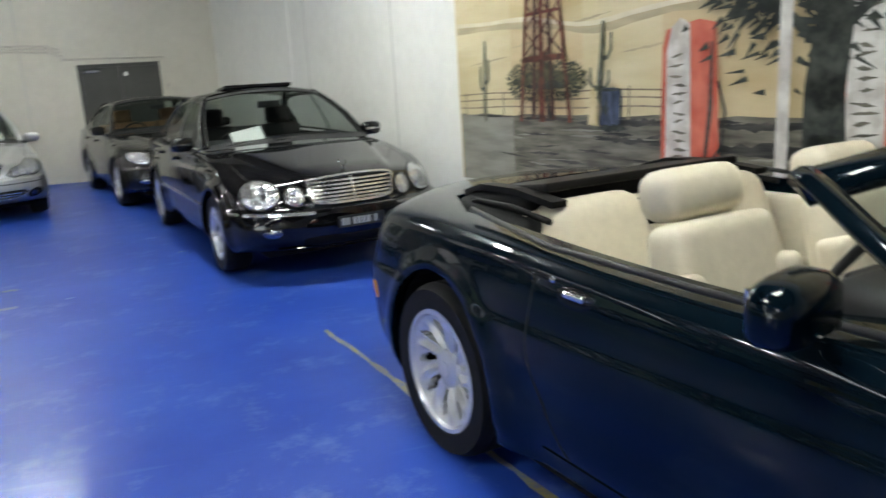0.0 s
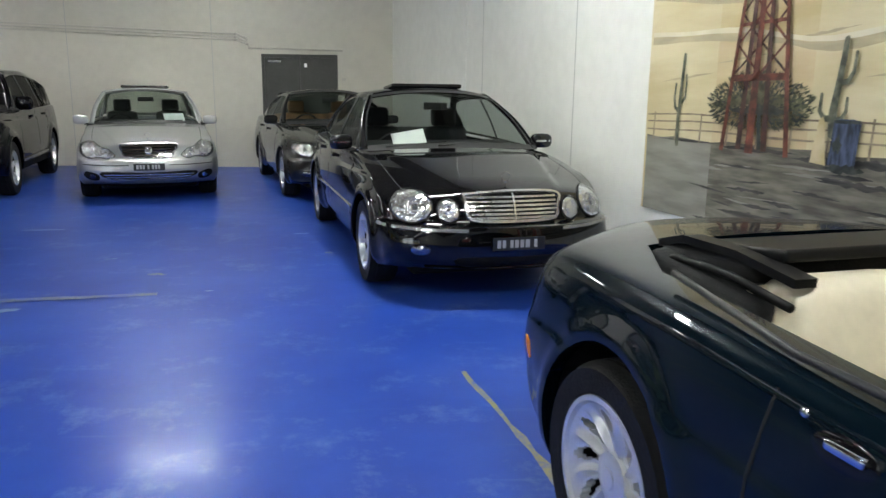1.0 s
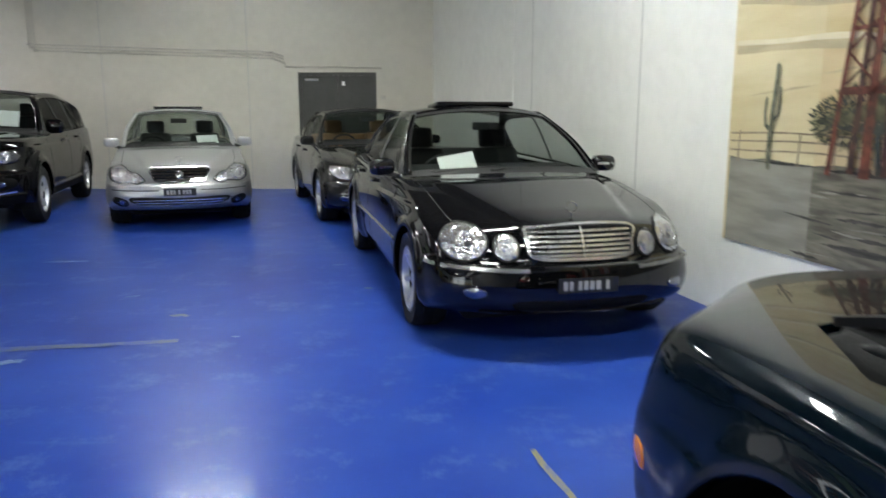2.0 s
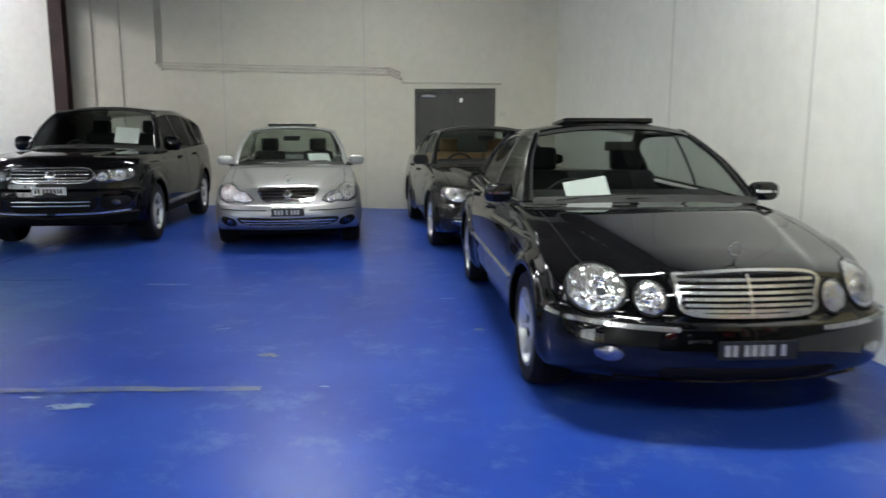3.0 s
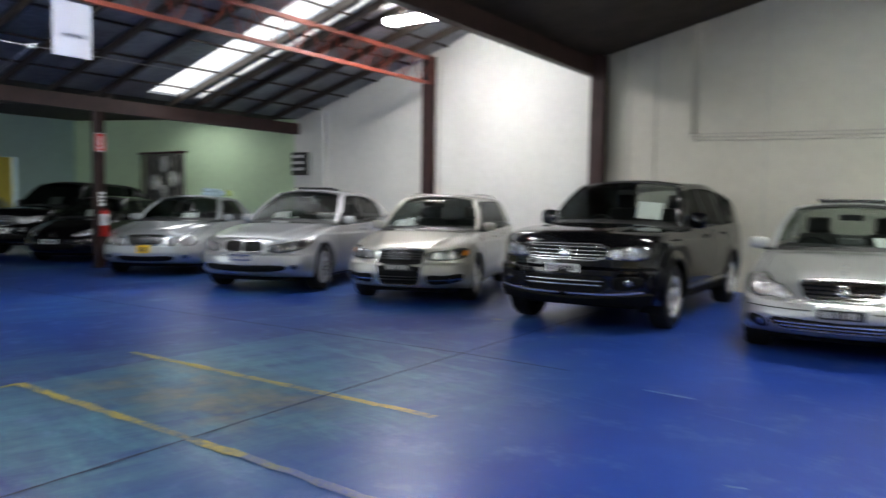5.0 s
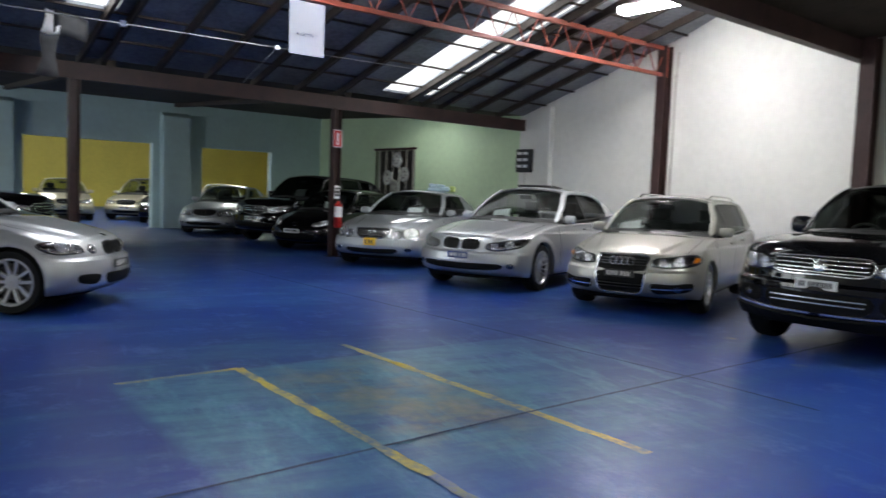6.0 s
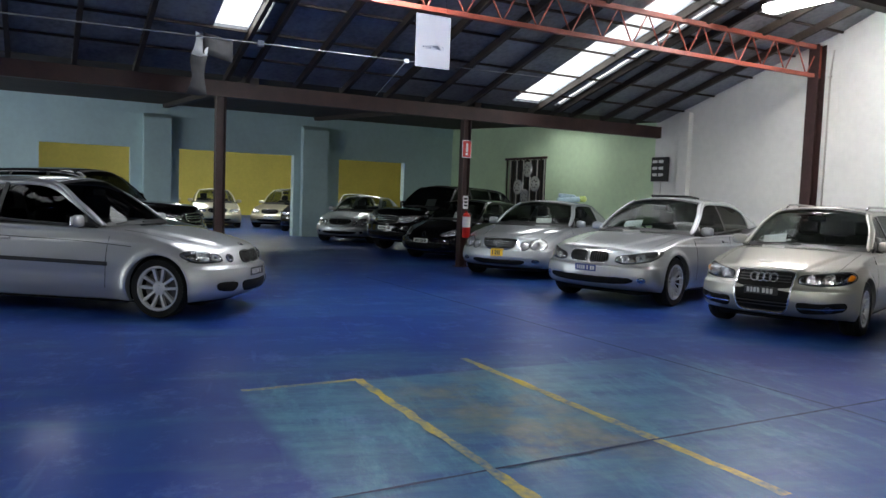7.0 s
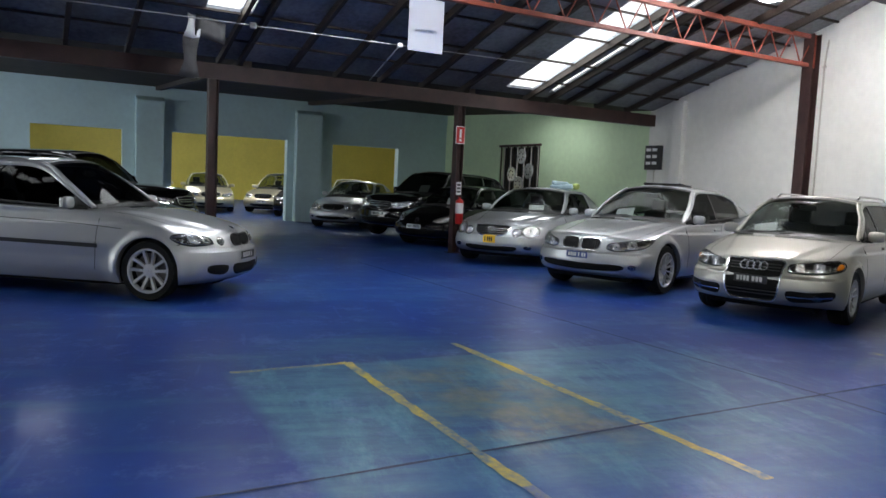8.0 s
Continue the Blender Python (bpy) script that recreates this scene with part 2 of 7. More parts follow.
def tube(bm, pts, r, n=8):
    """A round tube along points."""
    pts = [Vector(p) for p in pts]
    rings = []
    for k, p in enumerate(pts):
        d = (pts[min(k + 1, len(pts) - 1)] - pts[max(k - 1, 0)]).normalized()
        s = d.cross(Vector((0.13, 0.21, 1))).normalized()
        q = s.cross(d)
        rings.append([bm.verts.new(p + (s * math.cos(a) + q * math.sin(a)) * r) for a in (2 * math.pi * j / n for j in range(n))])
    for a, b in zip(rings, rings[1:]):
        for j in range(n):
            bm.faces.new((a[j], a[(j + 1) % n], b[(j + 1) % n], b[j]))
    bm.faces.new(rings[0][::-1]), bm.faces.new(rings[-1])
    return bm


def prism(bm, poly, height, m=None):
    """A flat outline raised by height, in the frame m (outline in x, y)."""
    m = m or Matrix()
    lo = [bm.verts.new(m @ Vector((x, y, 0))) for x, y in poly]
    hi = [bm.verts.new(m @ Vector((x, y, height))) for x, y in poly]
    n = len(poly)
    for k in range(n):
        bm.faces.new((lo[k], lo[(k + 1) % n], hi[(k + 1) % n], hi[k]))
    bm.faces.new(lo[::-1]), bm.faces.new(hi)
    return bm


def frame_of(origin, along, up=(0, 0, 1)):
    """A frame with x along a direction, z up and y to the left of x."""
    x = Vector(along).normalized()
    z = Vector(up)
    y = z.cross(x).normalized()
    z = x.cross(y)
    return Matrix(((x.x, y.x, z.x, origin[0]), (x.y, y.y, z.y, origin[1]), (x.z, y.z, z.z, origin[2]), (0, 0, 0, 1)))


# ---- floor ----
bm = bmesh.new()
box(bm, (-60, -25, -0.3), (20, 26, 0))
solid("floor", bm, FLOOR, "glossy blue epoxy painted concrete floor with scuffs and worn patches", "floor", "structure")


def floor_strip(name, pts, w, material, label, z=0.004, ragged=0.0, seed=1):
    rnd = random.Random(seed)
    bm = bmesh.new()
    for (x0, y0), (x1, y1) in zip(pts, pts[1:]):
        a, b = Vector((x0, y0, 0)), Vector((x1, y1, 0))
        n = max(2, int((b - a).length / 0.12))
        s = (b - a).normalized().cross(Vector((0, 0, 1)))
        rows = []
        for k in range(n + 1):
            p = a.lerp(b, k / n)
            l, r = (w / 2 + rnd.uniform(-ragged, ragged) for _ in range(2))
            rows.append([bm.verts.new(p + s * l + Vector((0, 0, z))), bm.verts.new(p - s * r + Vector((0, 0, z)))])
        for c, d in zip(rows, rows[1:]):
            bm.faces.new((c[0], c[1], d[1], d[0]))
    bmesh.ops.recalc_face_normals(bm, faces=bm.faces)
    return solid(name, bm, material, label, "floor marking", "structure")


floor_strip("line_marking", [(-5.55, 4.38), (-5.79, 5.25)], 0.06, YELLOW_LINE, "worn yellow painted parking line on the blue floor", ragged=0.008)
floor_strip("line_marking", [(-5.79, 5.25), (-3.3, 5.77)], 0.075, YELLOW_LINE, "worn yellow painted parking line on the blue floor", ragged=0.012, z=0.006)
floor_strip("line_marking", [(-3.3, 5.77), (-0.6, 6.26)], 0.07, FADED_LINE, "faded yellow parking line on the blue floor", ragged=0.014, z=0.006, seed=3)
floor_strip("line_marking", [(-6.45, 6.3), (-3.2, 7.06)], 0.075, YELLOW_LINE, "worn yellow painted parking line on the blue floor", ragged=0.012, seed=4)
floor_strip("line_marking", [(1.44, 4.72), (1.68, 3.7), (1.97, 2.4)], 0.038, DULL_LINE, "worn yellow painted parking line beside the green convertible", ragged=0.012, seed=7)
floor_strip("floor_joint", [(-13.0, 6.45), (-8.97, 7.49), (-4.5, 8.62), (-3.5, 8.80)], 0.022, JOINT, "dark sawn joint across the floor slab", ragged=0.004)
floor_strip("floor_joint", [(-5.4, 11.9), (-4.72, 9.21), (-4.1, 6.85), (-3.54, 4.84), (-2.6, 1.0)], 0.022, JOINT, "dark sawn joint along the floor slab", ragged=0.004, z=0.005)


def floor_mark(x, y, length, width, turn, material, label, seed):
    """A ragged dab or scrape on the floor, a hair thick."""
    rnd = random.Random(seed)
    bm = bmesh.new()
    m = pose(x, y, 0.003, 0, 0, turn)
    for k in range(3):
        ox, oy = rnd.uniform(-0.3, 0.3) * length, rnd.uniform(-0.3, 0.3) * width
        f = rnd.uniform(0.35, 0.75)
        ring = [(ox + f * length / 2 * math.cos(a) * rnd.uniform(0.55, 1.1), oy + f * width / 2 * math.sin(a) * rnd.uniform(0.4, 1.2)) for a in (2 * math.pi * q / 22 for q in range(22))]
        prism(bm, ring, 0.0006 + 0.0004 * k, m)
    return solid("floor_mark", bm, material, label, "floor mark", "structure")


SCRAPE = mat("pale scraped paint", (0.30, 0.40, 0.62), 0.5, var=0.5, scale=30)
MUSTARD = mat("old yellow paint dab", (0.30, 0.29, 0.16), 0.5, var=0.5, scale=30, dark=(0.06, 0.12, 0.35))
WHITE_SCRAPE, YELLOW_DAB = "pale scrape in the blue floor paint", "old yellow paint dab on the blue floor"
for k, (x, y, length, width, turn, kind) in enumerate(((-1.52, 5.83, 0.36, 0.13, 25, 0), (-1.72, 5.95, 0.16, 0.05, 10, 0), (-0.767, 6.868, 0.17, 0.10, 15, 1), (-0.263, 6.34, 0.07, 0.05, 0, 0), (0.464, 7.67, 0.12, 0.09, 40, 1),
                                                    (-2.56, 8.76, 0.46, 0.05, 8, 0), (-1.35, 7.4, 0.12, 0.04, 30, 0), (0.1, 8.6, 0.2, 0.05, 12, 0))):
    floor_mark(x, y, length, width, turn, MUSTARD if kind else SCRAPE, YELLOW_DAB if kind else WHITE_SCRAPE, 40 + k)
# ---- walls ----
def wall(name, a, b, z0, z1, thick, material, label, holes=(), side=1):
    """A wall from a to b (thickness to the left if side is 1), with openings (s0, s1, z0, z1) cut through."""
    a, b = Vector((*a, 0)), Vector((*b, 0))
    m = frame_of(a, b - a)
    n = (b - a).length
    bm = bmesh.new()
    xs = sorted({0.0, n, *(h[0] for h in holes), *(h[1] for h in holes)})
    for s0, s1 in zip(xs, xs[1:]):
        gaps = sorted((h[2], h[3]) for h in holes if h[0] <= s0 + 1e-6 and h[1] >= s1 - 1e-6)
        z = z0
        for g0, g1 in gaps + [(z1, z1)]:
            if g0 > z + 1e-4:
                box(bm, (s0, 0, z), (s1, thick * side, g0), m)
            z = g1
    bmesh.ops.remove_doubles(bm, verts=bm.verts, dist=1e-4)
    return solid(name, bm, material, label, "wall", "structure")


ne = EAST + U * ((NORTH - EAST.y) / U.y)
P_E = -8.03                                         # the post between the white and the cream wall
GABLE = 5.45                                        # the gable wall, along the bays from the extinguisher post
P_N = bay(GABLE - 0.13, 4.2)                        # the post under the truss
south = EAST - U * 22
wall("wall_east", ne.xy - (U * -0.3).xy, south.xy, 0, 6.2, 0.2, WHITE_WALL, "white painted precast concrete wall with a mural", side=1)
wall("wall_north_cream", (P_E, NORTH), (ne.x + 0.05, NORTH), 0, 6.5, 0.25, CREAM_WALL, "cream painted concrete wall with a dark door and conduits",
     holes=[(-1.5 - P_E, -0.1 - P_E, 0, 2.09)])
kink = bay(GABLE, 4.6)
nw = bay(GABLE, -10.25)
wall("wall_north_white", bay(GABLE, -0.1).xy, kink.xy, 0, 6.5, 0.25, WHITE_WALL, "white painted gable wall")
wall("wall_north_bright", kink.xy, (P_E, NORTH - 0.06), 0, 6.5, 0.25, WHITE_WALL, "brightly lit white painted gable wall")
wall("wall_north_green", nw.xy, bay(GABLE, -0.1).xy, 0, 5.5, 0.25, GREEN_WALL, "pale green painted wall in shade", holes=[(3.59, 5.72, 1.0, 2.70)])
wy = lambda y: (y - 6.2) / U.y + 13.0
w0 = WEST - U * 13
w1 = nw + U * 0.4
wall("wall_west", w0.xy, w1.xy, 0, 4.3, 0.28, BLUE_WALL, "pale blue painted wall with openings to a back room",
     holes=[(wy(-1.21), wy(1.09), 0, 2.6), (wy(2.42), wy(5.89), 0, 2.63), (wy(7.4), wy(9.77), 0, 2.6)], side=1)
for y0, y1 in ((1.41, 2.18), (6.10, 6.95)):
    a = WEST + U * ((y0 - 6.2) / U.y)
    bm = bmesh.new()
    m = frame_of(a, U)
    n = (y1 - y0) / U.y
    prism(bm, [(0, 0.0), (n, 0.0), (n, -0.28), (0, -0.28)], 3.62, m)
    for vtx in bm.verts:
        if vtx.co.z > 3 and (m.inverted() @ vtx.co).y < -0.2:
            vtx.co.z -= 0.14
    bmesh.ops.bevel(bm, geom=[e for e in bm.edges], offset=0.02, segments=2, affect="EDGES")
    solid("trim_pier", bm, BLUE_WALL, "pale blue rendered pier on the wall", "pier", "structure")
for u in (-4.3, 0.4):                                  # dark beams from the post beam to the piers
    a = WEST + U * u
    bm = bmesh.new()
    b = a + V * ((BEAM - a).dot(V))
    bar(bm, a + Vector((0, 0, 3.93)) - V * 0.02, b + Vector((0, 0, 3.42)), 0.16, 0.24)
    solid("cross_beam", bm, TIMBER, "dark timber beam between wall pier and roof beam", "beam", "structure")
bm = bmesh.new()
box(bm, (0.2, -0.018, 3.58), (18.6, 0.0, 4.25), frame_of(w0, U))
solid("trim_band", bm, BLUE_WALL, "pale blue rendered band along the wall top", "band", "structure")
far = WEST - V * 20
wall("wall_back_room", (far - U * 16).xy, (far + U * 14).xy, 0, 4.6, 0.2, YELLOW_WALL, "yellow painted block wall of the back room")
wall("wall_back_room_side", (far + U * 13.8).xy, (nw + U * 7.2).xy, 0, 4.6, 0.2, YELLOW_WALL, "yellow painted side wall of the back room")
wall("wall_back_room_end", (far - U * 15.8).xy, (w0 - V * 0.3).xy, 0, 4.6, 0.2, YELLOW_WALL, "yellow painted end wall of the back room", side=-1)
s_w = w0 + U * 0.2
# unseen end wall; its opening and area lamp are added to light the west
wall("wall_south", s_w.xy - (U * 0.5).xy, (south.xy + (V * 0.3).xy), 0, 6.4, 0.25, WHITE_WALL, "unseen white painted end wall with an opening added for light", side=-1,
     holes=[(1.0, 13.5, 0, 3.3)])
_d = (Vector((*south.xy, 0)) - s_w).normalized()
_o = s_w + _d * 7.2
area("door_fill", _o + Vector((0, 0, 1.7)) - U * 0.1, _o + Vector((0, 0, 1.5)) + U * 6, 11.5, 560, (0.86, 0.95, 1.0), 3.0)


# ---- roof ----
def slab(bm, uv, thick=0.05, lift=0.0):
    lo = [bm.verts.new(bay(u, v, roof_z(v - 1e-4 if k in (1, 2) else v + 1e-4) + lift)) for k, (u, v) in enumerate(uv)]
    hi = [bm.verts.new(p.co + Vector((0, 0, thick))) for p in lo]
    n = len(uv)
    bm.faces.new(lo[::-1]), bm.faces.new(hi)
    for k in range(n):
        bm.faces.new((lo[k], lo[(k + 1) % n], hi[(k + 1) % n], hi[k]))


U0, U1 = -24.0, 10.5
# the last two strips are added out of sight further south
SKY = [(-5.5, -4.98, 1.62, RIDGE - 0.3), (-4.88, -4.80, 1.62, RIDGE - 0.3), (0.93, 1.62, 0.28, RIDGE - 0.3), (2.04, 2.18, 0.28, RIDGE - 0.3),
       (-12.0, -11.4, 1.6, RIDGE - 0.3), (-18.0, -17.4, 0.6, RIDGE - 0.3)]
LOW_FILL = [(-8.0, -7.2), (3.9, 4.7)]                       # roof lights added out of sight in the low roof to brighten the west
bm = bmesh.new()
us = sorted({U0, U1, *(s[0] for s in SKY), *(s[1] for s in SKY)})
for a, b in zip(us, us[1:]):
    hole = [s for s in SKY if s[0] <= a + 1e-6 and s[1] >= b - 1e-6]
    spans = [(0, hole[0][2]), (hole[0][3], RIDGE)] if hole else [(0, RIDGE)]
    for v0, v1 in spans:
        slab(bm, [(a, v0), (a, v1), (b, v1), (b, v0)])
slab(bm, [(U0, RIDGE), (U0, VALLEY), (U1, VALLEY), (U1, RIDGE)])
low = bmesh.new()
us = sorted({U0, U1, *(q for s in LOW_FILL for q in s)})
for a, b in zip(us, us[1:]):                             # the low western roof, open at its two added roof lights
    for v0, v1 in ([(-12.5, -4.3), (-2.0, -1e-3)] if (a, b) in LOW_FILL else [(-12.5, -1e-3)]):
        slab(low, [(a, v0), (a, v1), (b, v1), (b, v0)])
# the shadow under the eave is put into this dark colour
solid("ceiling_west", low, BOARDS, "underside of the low western roof, eave shade in its dark colour", "ceiling", "structure")
solid("ceiling", bm, ROOFING, "dark foil-lined underside of the iron roof", "roof", "structure")
bm = bmesh.new()
slab(bm, [(U0, VALLEY), (U0, 24), (U1, 24), (U1, VALLEY)])
solid("ceiling_east", bm, BOARDS, "dark stained board ceiling over the eastern bay", "ceiling", "structure")
bm = bmesh.new()
box(bm, (-62, -30, 4.62), (-25.6, 30, 4.8))
solid("ceiling_back_room", bm, ROOFING, "dark ceiling of the back room", "ceiling", "structure")
TRANSLUCENT = bpy.data.materials.new("milky fibreglass")
TRANSLUCENT.use_nodes = True
_t = TRANSLUCENT.node_tree
_b = _t.nodes.new("ShaderNodeBsdfTranslucent")
_b.inputs[0].default_value = (0.92, 0.93, 0.90, 1)
_t.links.new(_b.outputs[0], _t.nodes["Material Output"].inputs[0])
for a, b, v0, v1 in SKY + [(a, b, -4.3, -2.0) for a, b in LOW_FILL]:
    ob = thing("skylight", "bright milky fibreglass roof light strip, the low and southern ones added out of sight", "skylight", Matrix.Translation(bay(a, v0, roof_z(v0))), kind="structure")
    vs = [v0 - 0.02]
    while vs[-1] < v1:
        vs.append(min(vs[-1] + 1.28, v1 + 0.02))
    for p, q in zip(vs, vs[1:]):
        bm = bmesh.new()
        f = [bm.verts.new(bay(u, v, roof_z(v) + 0.055) - bay(a, v0, roof_z(v0))) for u, v in ((a - 0.03, p), (b + 0.03, p), (b + 0.03, q - 0.012), (a - 0.03, q - 0.012))]
        bm.faces.new(f)
        part("pane", bm, TRANSLUCENT, ob)


def roof_daylight(a, b, v0, v1, slope, power, colour=(0.90, 0.96, 1.0)):
    """An area lamp standing in for the sky's light in a roof light's opening."""
    mid = bay((a + b) / 2, (v0 + v1) / 2, roof_z((v0 + v1) / 2) + 0.045)
    xd = (V + Vector((0, 0, slope))).normalized()
    zd = (Vector((0, 0, 1)) - V * slope).normalized()
    yd = zd.cross(xd)
    li = bpy.data.lights.new("roof_daylight", "AREA")
    li.shape, li.size, li.size_y, li.energy, li.color = "RECTANGLE", v1 - v0, b - a, power, colour
    new("roof_daylight", li).matrix_world = Matrix(((xd.x, yd.x, zd.x, mid.x), (xd.y, yd.y, zd.y, mid.y), (xd.z, yd.z, zd.z, mid.z), (0, 0, 0, 1)))


for k in (0, 2, 4, 5):
    roof_daylight(*SKY[k], SLOPE, 42)
# the low roof's two lamps are fill for the green and blue walls
roof_daylight(*LOW_FILL[0], -4.3, -2.0, -0.045, 34)
roof_daylight(*LOW_FILL[1], -4.3, -2.0, -0.045, 26)
for k in range(37):                                     # rafters up the slope
    u = -24 + 0.92 * k + 0.1
    if any(s[0] - 0.03 < u < s[1] + 0.03 for s in SKY):
        u = max(s[1] for s in SKY if s[0] - 0.03 < u < s[1] + 0.03) + 0.05
    if 1.70 < u < 2.24:
        u = 2.26
    if u > 9.8:
        continue
    bm = bmesh.new()
    for v0, v1 in ((-0.1, RIDGE), (RIDGE, VALLEY)):
        bar(bm, bay(u, v0, roof_z(v0 + 0.01) - 0.075), bay(u, v1, roof_z(v1 - 0.01) - 0.075), 0.07, 0.14)
    solid("rafter", bm, TIMBER, "dark old timber rafter under the roof", "rafter", "structure", group="rafters")
for v in (0.75, 1.62, 2.6, 3.6, 4.6):
    bm = bmesh.new()
    bar(bm, bay(U0, v, roof_z(v) - 0.02), bay(9.6, v, roof_z(v) - 0.02), 0.05, 0.035)
    solid("purlin", bm, TIMBER, "thin dark timber batten across the rafters", "batten", "structure", group="battens")
bm = bmesh.new()
bar(bm, bay(U0, 0, 3.2), bay(GABLE - 0.004, 0, 3.2), 0.16, 0.27)
solid("roof_beam", bm, DARK_STEEL, "long dark maroon roof beam on posts", "beam", "structure")
bm = bmesh.new()
bar(bm, bay(U0, VALLEY, roof_z(VALLEY) - 0.18), bay(7.0 - 2.0, VALLEY, roof_z(VALLEY) - 0.18), 0.16, 0.3)
solid("valley_beam", bm, DARK_STEEL, "dark maroon valley beam", "beam", "structure")


def post(name, place, top, w, label):
    """An H-section steel post on a base plate, flanges across the bay."""
    ob = thing(name, label, "post", frame_of(place, U), kind="structure")
    part("web", boxed((-w / 2, -0.012, 0.012), (w / 2, 0.012, top)), DARK_STEEL, ob)
    for s in (-1, 1):
        part("flange", boxed((s * w / 2, -w / 2, 0.012), (s * (w / 2 - 0.016), w / 2, top)), DARK_STEEL, ob)
    part("base_plate", boxed((-w * 0.8, -w * 0.8, 0), (w * 0.8, w * 0.8, 0.012)), DARK_STEEL, ob)
    return ob


for k in range(-5, 2):
    if k < 1:
        post("steel_post", bay(5.02 * k, 0), 3.065, 0.17, "dark maroon steel post under the roof beam")
post("steel_post", P_N, 4.62, 0.22, "dark maroon steel post against the white wall")
post("steel_post", Vector((P_E, NORTH - 0.2, 0)), 4.1, 0.24, "dark maroon steel post between white and cream walls")


def truss(a, b, z0, z1):
    a, b = Vector(a), Vector(b)
    ob = thing("roof_truss", "red oxide painted lattice truss with zigzag rods", "truss", Matrix.Translation(a), kind="structure")
    d = b - a
    zl, zh = Vector((0, 0, z0)), Vector((0, 0, z1))
    for z, h in ((z0, 0.07), (z1, 0.08)):
        part("chord", bar(bmesh.new(), Vector((0, 0, z)), d + Vector((0, 0, z)), 0.08, h), RED_OXIDE, ob)
    n = int(d.length / 0.62)
    for k in range(n):
        p, q, r = d * (k / n), d * ((k + 0.5) / n), d * ((k + 1) / n)
        part("web_rod", tube(bmesh.new(), [p + zh, q + zl], 0.014, 6), RED_OXIDE, ob)
        part("web_rod", tube(bmesh.new(), [q + zl, r + zh], 0.014, 6), RED_OXIDE, ob)
    part("end_plate", boxed((-0.05, -0.05, z0 - 0.04), (0.05, 0.05, z1 + 0.04)), RED_OXIDE, ob)
    return ob


truss(P_N, P_N - U * 22, 4.03, 4.57)
# ---- cars: materials ----
def paint(name, base, metal, rough=0.32, flake=0.0, spec=0.5):
    m = mat(name, base, rough, metal=metal, coat=1.0, spec=spec)
    nt = m.node_tree
    p = nt.nodes["Principled BSDF"]
    p.inputs["Coat Roughness"].default_value = 0.02
    tc, nz, bp = nt.nodes.new("ShaderNodeTexCoord"), nt.nodes.new("ShaderNodeTexNoise"), nt.nodes.new("ShaderNodeBump")
    nz.inputs["Scale"].default_value = 700
    bp.inputs["Strength"].default_value, bp.inputs["Distance"].default_value = 0.02 + flake, 0.0004
    nt.links.new(tc.outputs["Object"], nz.inputs["Vector"])
    nt.links.new(nz.outputs["Fac"], bp.inputs["Height"])
    nt.links.new(bp.outputs[0], p.inputs["Normal"])
    return m


SILVER = paint("silver metallic paint", (0.44, 0.45, 0.465), 0.72, 0.40)
SILVER_LIGHT = paint("bright silver metallic paint", (0.50, 0.505, 0.51), 0.78, 0.36)
SILVER_BLUE = paint("cool silver metallic paint", (0.43, 0.455, 0.475), 0.72, 0.40)
SILVER_WARM = paint("warm light silver metallic paint", (0.46, 0.445, 0.395), 0.72, 0.40)
CHAMPAGNE = paint("champagne metallic paint", (0.55, 0.50, 0.36), 0.7)
BLACK_PAINT = paint("black paint", (0.003, 0.003, 0.004), 0.0, 0.5, 0.0, 0.02)
DARK_BROWN = paint("dark grey paint", (0.008, 0.0078, 0.0075), 0.1, 0.45, 0.0, 0.1)
RACING_GREEN = paint("dark green pearl paint", (0.0012, 0.0050, 0.009), 0.15, 0.25, 0.0, 0.03)
RACING_GREEN.node_tree.nodes["Principled BSDF"].inputs["Coat Weight"].default_value = 0.6
CHROME = mat("chrome", (0.88, 0.88, 0.88), 0.12, metal=1.0)
SATIN = mat("satin trim", (0.5, 0.5, 0.5), 0.25, metal=1.0)
ALLOY = mat("alloy wheel", (0.74, 0.74, 0.74), 0.26, metal=0.55, var=0.12, scale=12)
RUBBER = mat("tyre rubber", (0.009, 0.009, 0.009), 0.7, var=0.3, scale=20, bump=0.3, bscale=120, spec=0.2)
DISC = mat("brake disc", (0.10, 0.095, 0.09), 0.45, metal=0.8)
LENS = glass("clear lamp lens", (0.97, 0.97, 0.97))
AMBER = mat("amber lens", (0.75, 0.22, 0.01), 0.12, coat=1.0)
RED_LENS = mat("red lens", (0.45, 0.015, 0.01), 0.12, coat=1.0)


def facets(name, base, rough, cells, strength, metal=1.0):
    """Polished metal pressed into small facets that each throw the light their own way."""
    m = mat(name, base, rough, metal=metal)
    nt = m.node_tree
    tc, vo, bp = nt.nodes.new("ShaderNodeTexCoord"), nt.nodes.new("ShaderNodeTexVoronoi"), nt.nodes.new("ShaderNodeBump")
    vo.inputs["Scale"].default_value = cells
    bp.inputs["Strength"].default_value, bp.inputs["Distance"].default_value = strength, 0.02
    nt.links.new(tc.outputs["Object"], vo.inputs["Vector"])
    nt.links.new(vo.outputs["Distance"], bp.inputs["Height"])
    nt.links.new(bp.outputs[0], nt.nodes["Principled BSDF"].inputs["Normal"])
    return m


REFLECTOR = facets("faceted lamp reflector", (0.88, 0.88, 0.90), 0.16, 24, 0.6, 0.82)
LAMP_DARK = facets("dark lamp housing", (0.34, 0.34, 0.35), 0.15, 22, 0.4)
BRIGHT = mat("bright satin chrome", (0.72, 0.72, 0.72), 0.22, metal=0.85)
